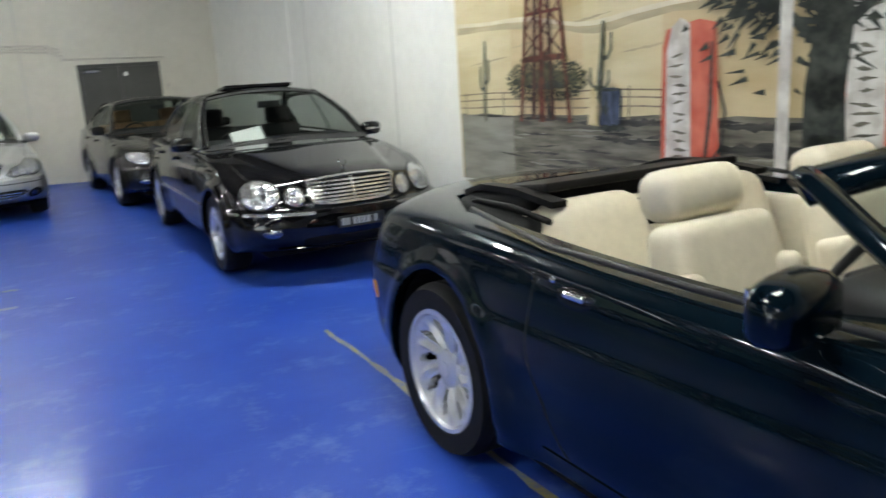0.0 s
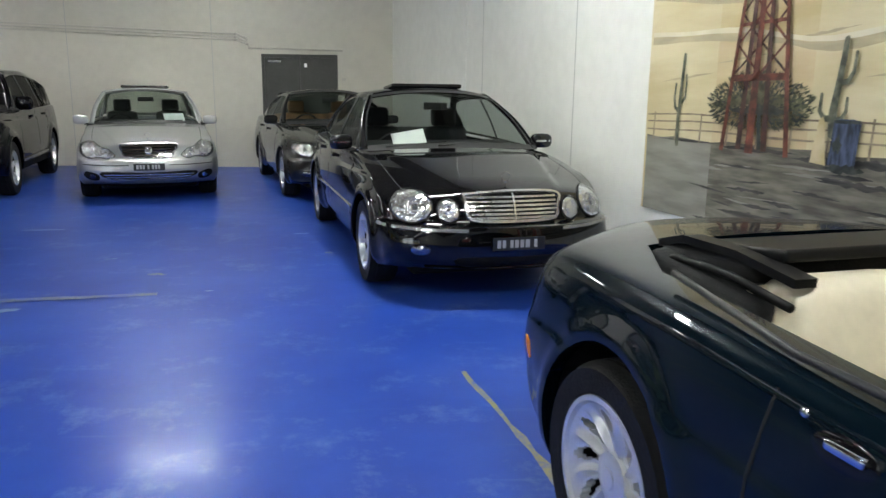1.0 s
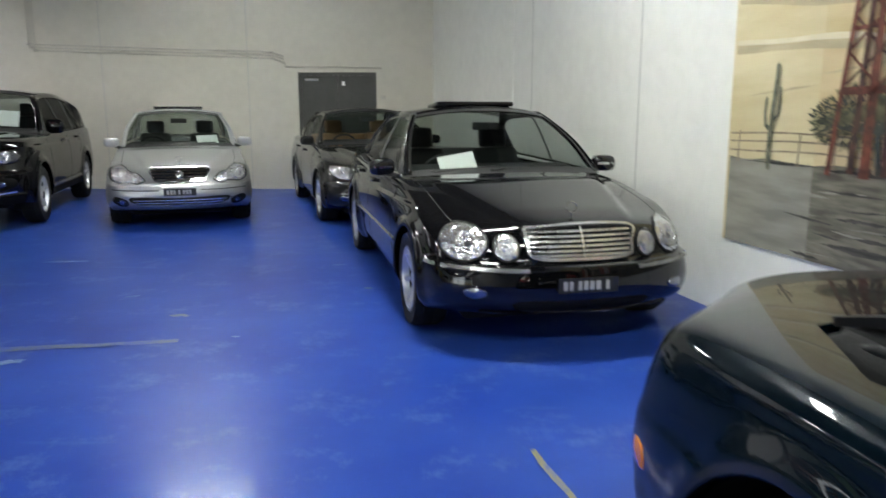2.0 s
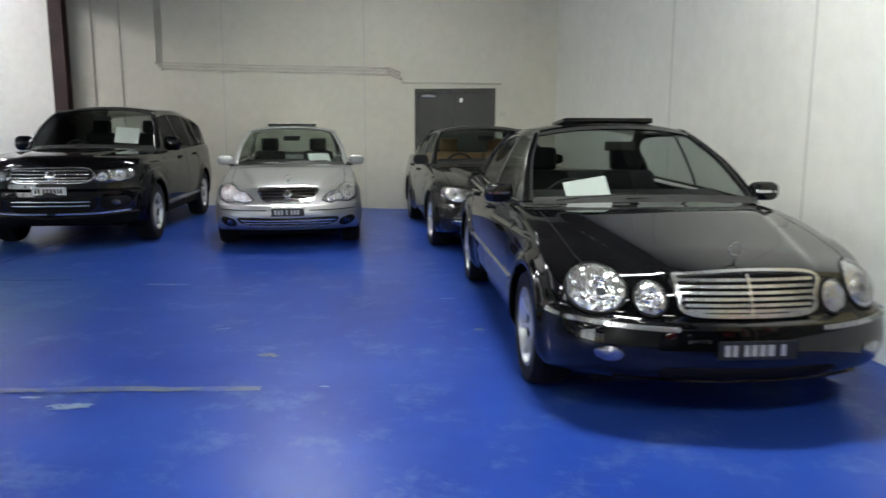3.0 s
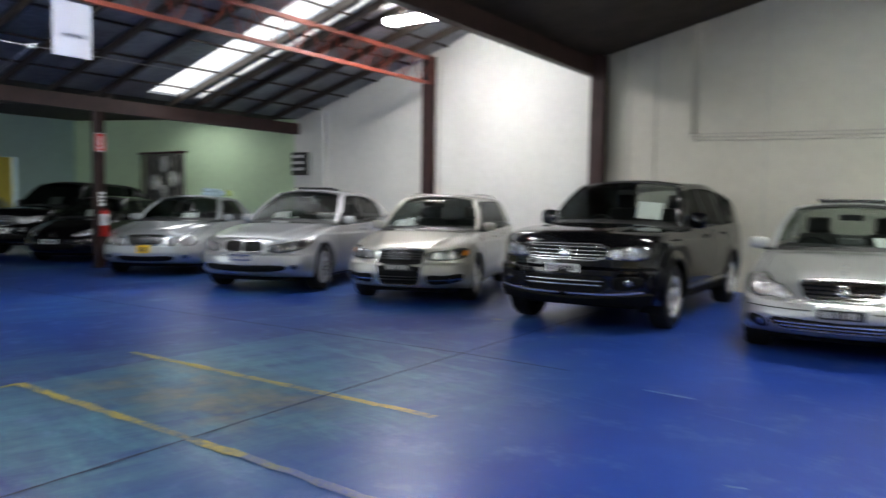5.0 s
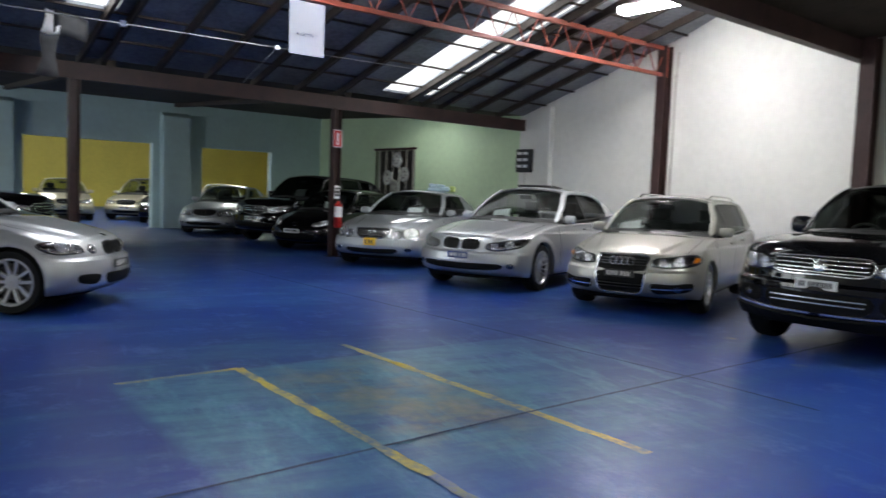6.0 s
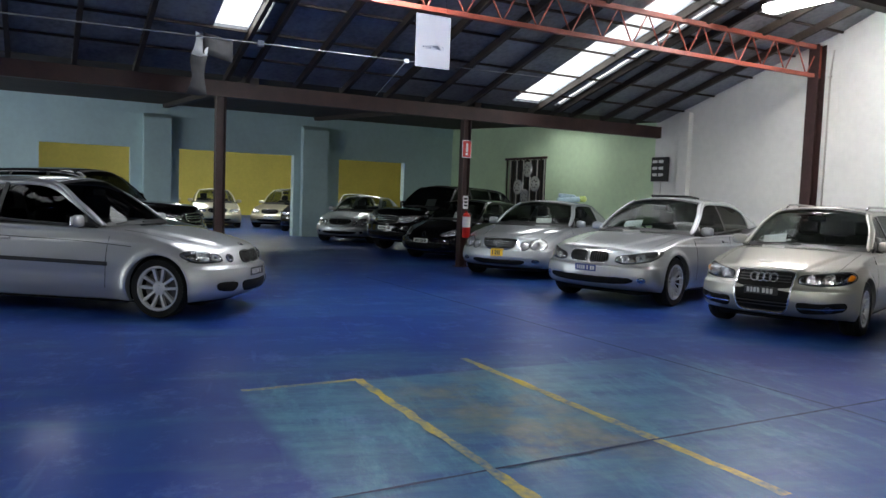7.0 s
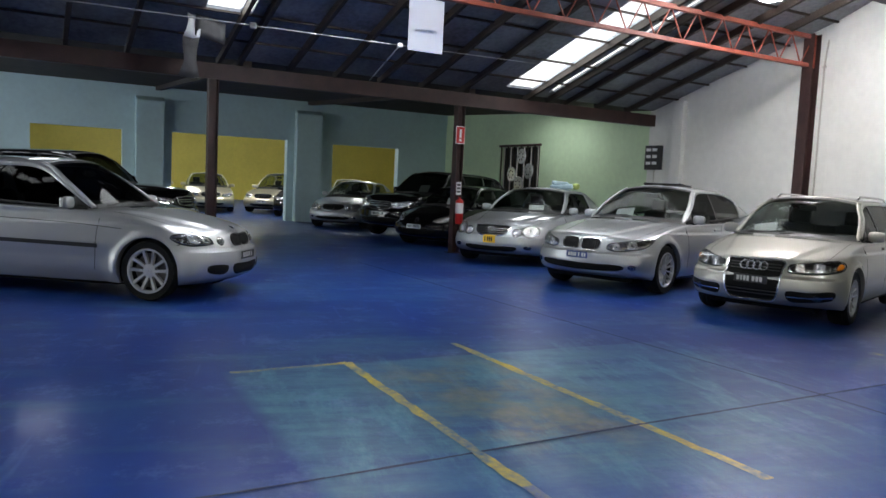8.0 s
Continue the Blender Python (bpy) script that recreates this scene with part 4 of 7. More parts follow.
def greenhouse(c, car):
    """Roof, pillars and panes over the belt line."""
    E, S = roof_edge(c)
    N = len(E) - 1
    T = [-1, -0.93, -0.75, -0.5, -0.25, 0, 0.25, 0.5, 0.75, 0.93, 1]

    def over(i, t, drop=0.0):
        e, s = E[i], S[i]
        return Vector((s.x + (e.x - s.x) * t * t, e.y * t, s.z + (e.z - s.z) * abs(t) ** 2.4 - drop))

    a, b = c["screen_top"], c["rear_top"]
    pm = c["paint"]
    if not c.get("open"):
        part("roof", sheet([[over(i, t) for t in T] for i in range(a, b + 1)], 0.03), pm, car, smooth=True)
    g = c.get("glass", GLASS)
    part("windscreen", sheet([[over(i, t, 0.004) for t in T[1:-1]] for i in range(0, a + 1)]), g, car, "tinted windscreen", smooth=True)
    for s in (-1, 1):
        part("pillar", sheet([[over(i, s * 0.93), over(i, s * 0.965) + Vector((0, 0, 0.006)), over(i, s)] for i in range(0, a + 1)], 0.02), pm, car, smooth=True)
    part("screen_surround", sheet([[over(0, t, -0.003) + Vector((0.03, 0, -0.012)) for t in T], [over(0, t, -0.003) for t in T], [over(1, t, -0.003) for t in T]]), BLACK_PLASTIC, car, smooth=True)
    part("screen_header", sheet([[over(a - 1, t, -0.003) for t in T[1:-1]], [over(a, t, -0.003) for t in T[1:-1]]]), BLACK_PLASTIC, car, smooth=True)
    if c.get("open"):
        return over
    part("rear_window", sheet([[over(i, t, 0.004) for t in T[1:-1]] for i in range(b, N + 1)]), GLASS_BLACK if c.get("privacy") else g, car, smooth=True)
    for s in (-1, 1):
        part("pillar", sheet([[over(i, s * 0.93), over(i, s * 0.965) + Vector((0, 0, 0.004)), over(i, s)] for i in range(b, N + 1)], 0.02), pm, car, smooth=True)
    # sides: from the roof edge down to the belt
    (bx0, by0, bz0), (bx1, by1, bz1) = c["belt"]

    def belt(x):
        f = min(1, max(0, (x - bx0) / (bx1 - bx0)))
        q = 4 * f * (1 - f)
        return Vector((x, by0 + (by1 - by0) * f + c.get("belly", 0.05) * q, bz0 + (bz1 - bz0) * f))

    def side(i, f, s, out=0.0):
        p, q = E[i], belt(E[i].x)
        w = q.lerp(p, f)
        w.y += 0.014 * 4 * f * (1 - f) + out
        return Vector((w.x, w.y * s, w.z))

    idx = [i for i in range(N + 1) if E[i].z > belt(E[i].x).z + 0.01]
    i0, i1 = idx[0], idx[-1]
    near = lambda x: min(range(N + 1), key=lambda i: abs(E[i].x - x))  # noqa: E731
    for s in (-1, 1):
        cuts = [near(x) for x in c["panes"]]
        for k, (p, q) in enumerate(zip(cuts, cuts[1:])):
            rows = [[side(i, f, s, -0.004) for f in (0.0, 0.3, 0.6, 0.90)] for i in range(p, q + 1)]
            part("side_window", sheet(rows), GLASS_DARK if (c.get("privacy") and k > 0) else c.get("side_glass", g), car, smooth=True)
        for p in cuts[1:-1]:
            lo, hi = max(p - 1, i0), min(p + 1, i1)
            w = 0.03
            rows = []
            for f in (0.0, 0.3, 0.6, 0.92):
                v0 = side(p, f, s, 0.003)
                rows.append([v0 + Vector((w, 0, 0)), v0 - Vector((w, 0, 0))])
            part("door_pillar", sheet(rows), BLACK_PLASTIC, car, smooth=True)
        part("roof_rail", sheet([[side(i, f, s) for f in (0.88, 0.95, 1.0)] for i in range(i0, i1 + 1)], 0.015), pm, car, smooth=True)
        if cuts[-1] < i1:
            part("quarter_panel", sheet([[side(i, f, s) for f in (-0.06, 0.3, 0.6, 0.9)] for i in range(cuts[-1], i1 + 1)], 0.015), pm, car, smooth=True)
        if cuts[0] > i0:
            part("mirror_corner", sheet([[side(i, f, s) for f in (0.0, 0.5, 0.9)] for i in range(i0, cuts[0] + 1)], 0.012), BLACK_PLASTIC, car, smooth=True)
        rows = [[side(i, 0.0, s, 0.006) + Vector((0, 0, 0.012)), side(i, 0, s, 0.008), side(i, 0, s, 0.006) - Vector((0, 0, 0.014))] for i in range(i0, cuts[-1] + 1)]
        part("belt_trim", sheet(rows, 0.006), c.get("belt_trim", BLACK_PLASTIC), car, smooth=True)
    return over


def plate(car, skin, z, material, ink, w=0.372, h=0.088, y=0.0, fn=None, tilt=0):
    at = fn or skin.front
    p, nrm = at(y, z, 0.0)
    pts = [at(y + o, z, 0)[0].x for o in (-w / 2, 0, w / 2)]
    sgn = 1 if fn is None or fn == skin.front else -1
    x = (max(pts) if sgn > 0 else min(pts)) + 0.012 * sgn
    q = part("number_plate", boxed((x, y - w / 2, z - h / 2), (x + 0.006 * sgn, y + w / 2, z + h / 2), bevel=0.002), material, car)
    rnd = random.Random(int(z * 1000) + int(w * 100))
    k = y - w / 2 + 0.03
    while k < y + w / 2 - 0.05:
        b = rnd.choice((0.034, 0.038, 0.042))
        part("plate_bar", boxed((x + 0.006 * sgn, k, z - h * 0.30), (x + 0.008 * sgn, k + b - 0.012, z + h * 0.30)), ink, q)
        k += b + (0.02 if rnd.random() < 0.2 else 0)
    return q


def mirror(car, x, y, z, s, material, size=(0.11, 0.20, 0.13)):
    bm = bmesh.new()
    bmesh.ops.create_uvsphere(bm, u_segments=16, v_segments=10, radius=0.5)
    for v in bm.verts:
        v.co = Vector([math.copysign(abs(q * 2) ** 0.62 / 2, q) for q in v.co])
        v.co.x *= 1.0 if v.co.x > 0 else 0.45
    bmesh.ops.transform(bm, matrix=pose(x, s * (y + 0.13), z + 0.03, 0, 0, -8 * s) @ Matrix.Diagonal((*size, 1)), verts=bm.verts)
    q = part("door_mirror", bm, material, car, smooth=True)
    part("mirror_arm", boxed((x - 0.02, s * (y - 0.02), z - 0.045), (x + 0.02, s * (y + 0.09), z - 0.015), bevel=0.008), BLACK_PLASTIC, q)
    part("mirror_glass", boxed((x - 0.034, s * (y + 0.05), z - 0.015), (x - 0.026, s * (y + 0.21), z + 0.075), bevel=0.003), CHROME, q)


def car_base(c, label, front, heading, group="parked cars"):
    """The car's body, glazing, wheels and cabin; x runs forward from its nose."""
    m = frame_of((*front, 0), (*heading, 0)) @ Matrix.Diagonal((1, 1, c.get("tall", 1.0), 1))
    car = thing("car", label, "car", m, group)
    me = shell(c)
    part("body", me, None, car)
    skin = Skin(me)
    over = greenhouse(c, car)
    W = c["W"]
    for k, x in enumerate(c["axles"]):
        for s in (1, -1):
            add_wheel(car, x, s * (W / 2 - 0.125 - c.get("inset", 0)), c["r"], c["rim"], c["spokes"], c.get("steer", 0) if k == 0 else 0)
    for x in c["axles"]:
        for s in (1, -1):
            rr = c["arch"] - 0.004
            bm = bmesh.new()
            rows = [[bm.verts.new((x + rr * math.cos(a), s * q, c["r"] + rr * math.sin(a))) for a in (math.pi * k / 16 for k in range(-2, 19))] for q in (W / 2 - 0.06, W / 2 - 0.30)]
            for k in range(20):
                bm.faces.new((rows[0][k], rows[0][k + 1], rows[1][k + 1], rows[1][k]))
            bm.faces.new(rows[1])
            part("arch_liner", bm, MESH_BLACK, car)
    trim = c.get("cabin", CABIN)
    x0, x1, w, z = c["tub"]
    ws = c["screen_base_x"]
    zb = c["belt"][0][2]
    part("dashboard", cushion((0.42, w * 1.85, 0.22), 0.06, pose(ws - 0.38, 0, zb - 0.07, 0, 8, 0)), CABIN, car, smooth=True)
    seat_x = c.get("seat_x", ws - 0.95)
    for s in (-1, 1):
        add_seat(car, seat_x, s * 0.36, c.get("seat_z", 0.36), trim, head=not c.get("no_head"))
    bench = part("rear_seat", cushion((0.50, w * 1.7, 0.17), 0.05, pose(seat_x - c.get("bench", 1.05), 0, c.get("seat_z", 0.36) + 0.09)), trim, car, smooth=True)
    part("rear_backrest", cushion((0.14, w * 1.7, 0.60), 0.05, pose(seat_x - c.get("bench", 1.05) - 0.31, 0, c.get("seat_z", 0.36) + 0.38, 0, -16, 0)), trim, bench, smooth=True)
    sy = -0.36
    bm = bmesh.new()
    mm = pose(ws - 0.66, sy, zb - 0.04, 0, -65, 0)
    tube(bm, [mm @ Vector((0.185 * math.cos(a), 0.185 * math.sin(a), 0)) for a in (2 * math.pi * k / 20 for k in range(21))], 0.014, 6)
    q = part("steering_wheel", bm, CABIN, car, smooth=True)
    part("wheel_boss", cushion((0.12, 0.15, 0.05), 0.02, mm), CABIN, q, smooth=True)
    part("rear_view_mirror", cushion((0.03, 0.22, 0.065), 0.012, Matrix.Translation(over(c["screen_top"] - 2, 0, 0.09) + Vector((-0.05, 0, 0)))), CABIN, car, smooth=True)
    for s in (1, -1):
        mirror(car, c["mirror"][0], c["mirror"][1], c["mirror"][2], s, c.get("mirror_paint", c["paint"]), c.get("mirror_size", (0.11, 0.20, 0.13)))
    # doors, sills and handles
    for s in (1, -1):
        fn = lambda x, z, lift=0.0, s=s: skin.side(x, z, s, lift)  # noqa: E731
        for seam in c["seams"]:
            part("door_seam", ribbon(fn, seam, 0.007, 0.0015), SEAM, car)
        for hx, hz in c["handles"]:
            p, nrm = skin.side(hx, hz, s)
            part("door_handle", cushion((0.20, 0.035, 0.032), 0.012, Matrix.Translation(p + nrm * 0.018)), c.get("handle_paint", c["paint"]), car, smooth=True)
        if c.get("moulding"):
            z0, mx0, mx1, mm_, hh = c["moulding"]
            part("side_moulding", ribbon(fn, [(mx0, z0), ((mx0 + mx1) / 2, z0 + 0.01), (mx1, z0 + 0.015)], hh, 0.012, n=24), mm_, car)
    fb = lambda x, y, lift=0.0: skin.top(x, y, lift)  # noqa: E731
    for s in (1, -1):
        part("bonnet_seam", ribbon(fb, [(-c["hood_x0"], s * c["hood_w"] * 0.82), (-c["hood_x0"] - 0.35, s * c["hood_w"] * 0.97), (ws + 0.08, s * c["hood_w"])], 0.006, 0.0012), SEAM, car)
    for s in (-1, 1):
        p, q = over(0, 0.05 + 0.4 * s), over(1, 0.55 * s + 0.3)
        part("wiper", bar(bmesh.new(), over(0, -0.75 + 0.55 * (s + 1) / 2) + Vector((0.0, 0, 0.012)), over(1, -0.1 + 0.75 * (s + 1) / 2) + Vector((0, 0, 0.014)), 0.012, 0.012), BLACK_PLASTIC, car)
    # undertray, enlarged, with dark trays added to deepen the shade under the car
    zu = st_low(c)
    part("undertray", boxed((-c["L"] + 0.30, -W / 2 + 0.27, zu - 0.05), (-0.34, W / 2 - 0.27, zu + 0.1), bevel=0.03), MESH_BLACK, car)
    part("sill_shade_tray", boxed((c["axles"][1] + c["arch"] + 0.03, -W / 2 + 0.10, zu - 0.03), (c["axles"][0] - c["arch"] - 0.03, W / 2 - 0.10, zu + 0.06), bevel=0.02), MESH_BLACK, car)
    part("front_shade_tray", boxed((-0.62, -W * 0.34, zu - 0.03), (-0.32, W * 0.34, zu + 0.07), bevel=0.03), MESH_BLACK, car)
    return car, skin, over


def st_low(c):
    return min(q[5] for q in c["stations"])


def headlight(car, at, outline, rings=(), lens=True, base=None, lift=0.012):
    q = part("headlight", dome(at, outline, lift), base or REFLECTOR, car, "clear headlight with a bright reflector", smooth=True)
    part("lamp_seal", ribbon(at, outline, 0.010, lift * 0.7, closed=True, n=6 * len(outline)), SEAM, q)
    for a, b, r, m in rings:
        bowl = m is REFLECTOR
        part("reflector_bowl" if bowl else "projector", dome(at, ellipse(a, b, r * (0.95 if bowl else 0.65), r * (0.95 if bowl else 0.65)), lift + (0.006 if bowl else 0.013), 2, lift, rings=(1.0, 0.9, 0.6, 0.3)), BOWL if bowl else m, q, smooth=True)
        part("bowl_ring", ribbon(at, ellipse(a, b, r, r), 0.006, lift + 0.011, closed=True, n=30), BRIGHT, q)
    if lens:
        part("lens", dome(at, outline, lift + 0.02, edge=0.002), LENS, q, smooth=True)
    return q


def both(fn):
    """The same thing for both sides: y mirrored."""
    for s in (1, -1):
        fn(s)


def mir(outline, s):
    return [(a * s, b) for a, b in outline]


def sedan(L, W, H, axf, wb, r, pm, **k):
    """Stations and curves of a saloon from its main sizes; anything can be given its own value."""
    hb, cowl = k.get("hood_front", 0.72), k.get("cowl", 0.95)
    belt, deck = k.get("belt_z", 0.93), k.get("deck", 1.0)
    hw = W / 2
    xs = k.get("screen_base", -0.285 * L)
    xr = k.get("rear_base", -0.835 * L)
    zb = k.get("clear", 0.20)
    st = [
        (0.0, hw * k.get("nose_w", 0.78) * 1.08, hw * 0.97, hb + 0.035, hb - 0.02, zb + 0.0),
        (-0.12 * L, hw * 0.925, hw * 1.0, hb + 0.105, hb + 0.06, zb),
        (-0.20 * L, hw * 0.925, hw * 1.0, (hb + 2 * cowl) / 3 + 0.01, hb + 0.12, zb),
        (xs, hw * 0.93, hw * 1.0, cowl, belt - 0.02, zb),
        (-0.43 * L, hw * 0.945, hw * 1.0, belt + 0.01, belt - 0.005, zb),
        (-0.58 * L, hw * 0.95, hw * 1.0, belt + 0.02, belt + 0.005, zb),
        (-0.72 * L, hw * 0.935, hw * 1.0, belt + 0.03, belt + 0.01, zb),
        (xr, hw * 0.90, hw * 0.995, deck + 0.01, deck - 0.05, zb),
        (-0.92 * L, hw * 0.86, hw * 0.97, deck + 0.01, deck - 0.05, zb + 0.04),
        (-L, hw * 0.84, hw * 0.96, deck - 0.01, deck - 0.06, zb + 0.06),
    ]
    st = k.get("stations", st)
    cy = hw * 0.86
    ry = k.get("roof_w", hw * 0.625)
    xt, xrt = k.get("screen_top_x", xs - 0.76), k.get("rear_top_x", xr + 0.78)
    zr = H + 0.02
    edge = [(xs - 0.16, cy, belt + 0.005), (xs - 0.16 + (xt - 0.1 - xs + 0.16) * 0.5, (cy + ry) / 2 + 0.035, belt + (zr - 0.09 - belt) * 0.56), (xt - 0.12, ry + 0.012, zr - 0.085),
            ((xt + xrt) / 2 + 0.1, ry + 0.015, zr - 0.055), (xrt - 0.02, ry, zr - 0.095), ((xrt + xr) / 2 - 0.03, (ry + cy * 0.93) / 2 + 0.02, (zr + deck) / 2 - 0.05), (xr + 0.02, cy * 0.93, deck - 0.01)]
    spine = [(xs, 0, cowl + 0.005), ((xs + xt) / 2, 0, cowl + (zr - 0.02 - cowl) * 0.56), (xt, 0, zr - 0.025), ((xt + xrt) / 2, 0, zr), (xrt, 0, zr - 0.03),
             ((xrt + xr) / 2, 0, (zr + deck) / 2 + 0.01), (xr, 0, deck + 0.005)]
    c = dict(L=L, W=W, H=H, r=r, rim=k.get("rim", 0.205), axles=(-axf, -axf - wb), arch=k.get("arch", r + 0.035), paint=pm, stations=st,
             nose=k.get("nose", (-0.07, 0.0, -0.02, -0.07, -0.13)), tail=(-0.06, 0.0, 0.0, -0.02, -0.04), bow=k.get("bow", 0.36) * 0.82,
             tub=(xs - 0.12, xr + 0.28, hw * 0.80, 0.34), edge=k.get("edge", edge), spine=k.get("spine", spine), screen_top=12, rear_top=24, screen_base_x=xs,
             belt=((xs - 0.16, cy, belt), (xr + 0.02, cy * 0.93, deck - 0.02)), panes=k.get("panes", (xs - 0.36, -0.545 * L, -0.735 * L)),
             mirror=(xs - 0.36, hw * 0.865, belt + 0.03), spokes=k.get("spokes", (7, "blade")), hood_x0=0.16, hood_w=hw * 0.80,
             seams=k.get("seams", [[(xs - 0.05, belt - 0.05), (xs - 0.10, 0.6), (xs - 0.12, 0.32)], [(-0.545 * L, belt - 0.03), (-0.55 * L, 0.6), (-0.55 * L, 0.30)],
                                   [(-0.735 * L, belt - 0.03), (-0.715 * L, 0.78), (-0.685 * L, 0.66)]]),
             handles=k.get("handles", [(-0.505 * L, belt - 0.10), (-0.69 * L, belt - 0.085)]))
    for key in ("cabin", "glass", "side_glass", "no_head", "tall", "privacy", "moulding", "belt_trim", "detail", "inset", "steer", "mirror_paint", "handle_paint", "waist", "crease", "crease_nose", "seat_z", "seat_x", "open", "tub", "bow_r", "belly", "mirror_size", "mirror", "bench", "arch", "bumper", "bumper_z", "shoulder", "ridge", "press", "lip", "tuck"):
        if key in k:
            c[key] = k[key]
    return c


def price_sheet(car, over, t, i, size=(0.30, 0.21), turn=6):
    """A white sheet leaning behind the windscreen on the dash."""
    p, a, b = over(i, t, 0.03), over(i, t + 0.1, 0.03), over(i + 2, t, 0.03)
    x, y = (a - p).normalized(), (b - p).normalized()
    n = x.cross(y).normalized()
    y = n.cross(x)
    y = (y * 0.8 + Vector((0, 0, 0.35))).normalized()       # it stands a little steeper than the glass
    n = x.cross(y).normalized()
    p = p + Vector((-0.045, 0, 0))
    m = Matrix(((x.x, y.x, n.x, p.x), (x.y, y.y, n.y, p.y), (x.z, y.z, n.z, p.z), (0, 0, 0, 1)))
    bm = boxed((-size[0] / 2, -size[1] / 2, -0.001), (size[0] / 2, size[1] / 2, 0.001))
    return solid("price_sheet", bm, PAPER, "white paper price sheet behind a car windscreen", "paper sheet", group="price sheets", m=car.matrix_world @ m @ pose(0, 0, 0, 0, 0, turn))


def sunroof(car, over, c, tilt=5, back=True):
    i = c["screen_top"] + 2
    p = over(i, 0) + Vector((-0.22, 0, 0.002))
    part("sunroof", cushion((0.40, 0.68, 0.04), 0.018, Matrix.Translation(p) @ pose(0, 0, 0, 0, -tilt if back else tilt, 0)), BLACK_PAINT, car, "raised dark sunroof panel", smooth=True)
# ---- the cars on the floor ----
def bars(car, at, rows, material, h=0.018, lift=0.020, name="grille_bar"):
    for y0, y1, z in rows:
        part(name, ribbon(at, [(y0, z), ((y0 + y1) / 2, z), (y1, z)], h, lift, n=10), material, car)


def grille(car, at, outline, frame=BRIGHT, w=0.018, back=MESH_BLACK):
    g = part("grille", dome(at, outline, 0.008, 3, edge=0.002), back, car, "dark grille with a bright surround", smooth=True)
    if frame:
        part("grille_frame", ribbon(at, outline, w, 0.022, closed=True, n=6 * len(outline)), frame, g)
    return g


def intake(car, at, outline, s=0):
    return part("air_intake", dome(at, outline, 0.008, 3, edge=0.002), MESH_BLACK, car, smooth=True)


def fog(car, at, y, z, rx, rz, surround=True):
    q = part("fog_light", dome(at, ellipse(y, z, rx, rz), 0.010, 2), LAMP_DARK, car, smooth=True)
    part("fog_lens", dome(at, ellipse(y, z, rx, rz), 0.018, 2, edge=0.002), LENS, q, smooth=True)


def ring_badge(car, at, y, z, r, material=CHROME, n=14):
    part("badge_ring", ribbon(at, ellipse(y, z, r, r, 10), 0.010, 0.020, closed=True, n=30), material, car)


def bonnet_ornament(car, skin, x):
    p, _ = skin.top(x, 0)
    bm = bmesh.new()
    tube(bm, [p + Vector((0, 0.032 * math.cos(a), 0.062 + 0.032 * math.sin(a))) for a in (2 * math.pi * k / 18 for k in range(19))], 0.0035, 6)
    q = part("bonnet_ornament", bm, CHROME, car, "small upright chrome ring", smooth=True)
    part("ornament_stem", tube(bmesh.new(), [p - Vector((0, 0, 0.005)), p + Vector((0, 0, 0.032))], 0.006, 8), CHROME, q)


# black four-lamp saloon
c = sedan(4.82, 1.82, 1.445, 0.84, 2.854, 0.32, BLACK_PAINT, hood_front=0.735, cowl=0.97, belt_z=0.94, deck=1.02, rim=0.215, spokes=(7, "blade"), bow=0.40, nose=(-0.09, 0.0, -0.015, -0.06, -0.14),
          glass=GLASS_MID, cabin=CABIN, moulding=(0.50, -1.35, -3.3, SATIN, 0.018), belt_trim=CHROME, nose_w=0.80, tuck=0.05)
h = Vector((0.231, -0.973, 0))
car, skin, over = car_base(c, "glossy black four-lamp saloon with chrome grille and raised sunroof", (1.89, 6.02), h.xy)
at = skin.front
both(lambda s: headlight(car, at, ellipse(0.665 * s, 0.655, 0.128, 0.100, 10, -18 * s), [(0.645 * s, 0.645, 0.062, REFLECTOR), (0.645 * s, 0.645, 0.034, PROJECTOR)]))
both(lambda s: headlight(car, at, ellipse(0.445 * s, 0.635, 0.072, 0.076, 10), [(0.445 * s, 0.635, 0.045, REFLECTOR)]))
g = grille(car, at, [(-0.335, 0.735), (0.0, 0.750), (0.335, 0.735), (0.325, 0.655), (0.285, 0.578), (0.0, 0.566), (-0.285, 0.578), (-0.325, 0.655)], w=0.022)
bars(g, at, [(-0.325, 0.325, 0.716), (-0.32, 0.32, 0.690), (-0.315, 0.315, 0.664), (-0.31, 0.31, 0.638), (-0.30, 0.30, 0.612), (-0.29, 0.29, 0.588)], BRIGHT, 0.018)
part("grille_spine", ribbon(at, [(0.0, 0.735), (0.0, 0.65), (0.0, 0.575)], 0.014, 0.026, n=6), CHROME, g)
intake(car, at, [(-0.40, 0.335), (0.0, 0.335), (0.40, 0.335), (0.36, 0.265), (0.0, 0.255), (-0.36, 0.265)])
both(lambda s: fog(car, at, 0.64 * s, 0.385, 0.062, 0.036))
both(lambda s: part("bumper_strip", ribbon(at, [(0.34 * s, 0.515), (0.6 * s, 0.520), (0.80 * s, 0.525)], 0.026, 0.012, n=16), BRIGHT, car))
both(lambda s: part("bumper_strip", ribbon(lambda a, b, l=0.0: skin.side(a, b, s, l), [(-0.42, 0.528), (-0.30, 0.527)], 0.022, 0.010, n=6), CHROME, car))
part("lower_lip", ribbon(at, [(-0.6, 0.262), (0.0, 0.250), (0.6, 0.262)], 0.016, 0.012, n=20), BLACK_PAINT, car)
plate(car, skin, 0.43, PLATE_BLACK, PLATE_INK)
bonnet_ornament(car, skin, -0.22)
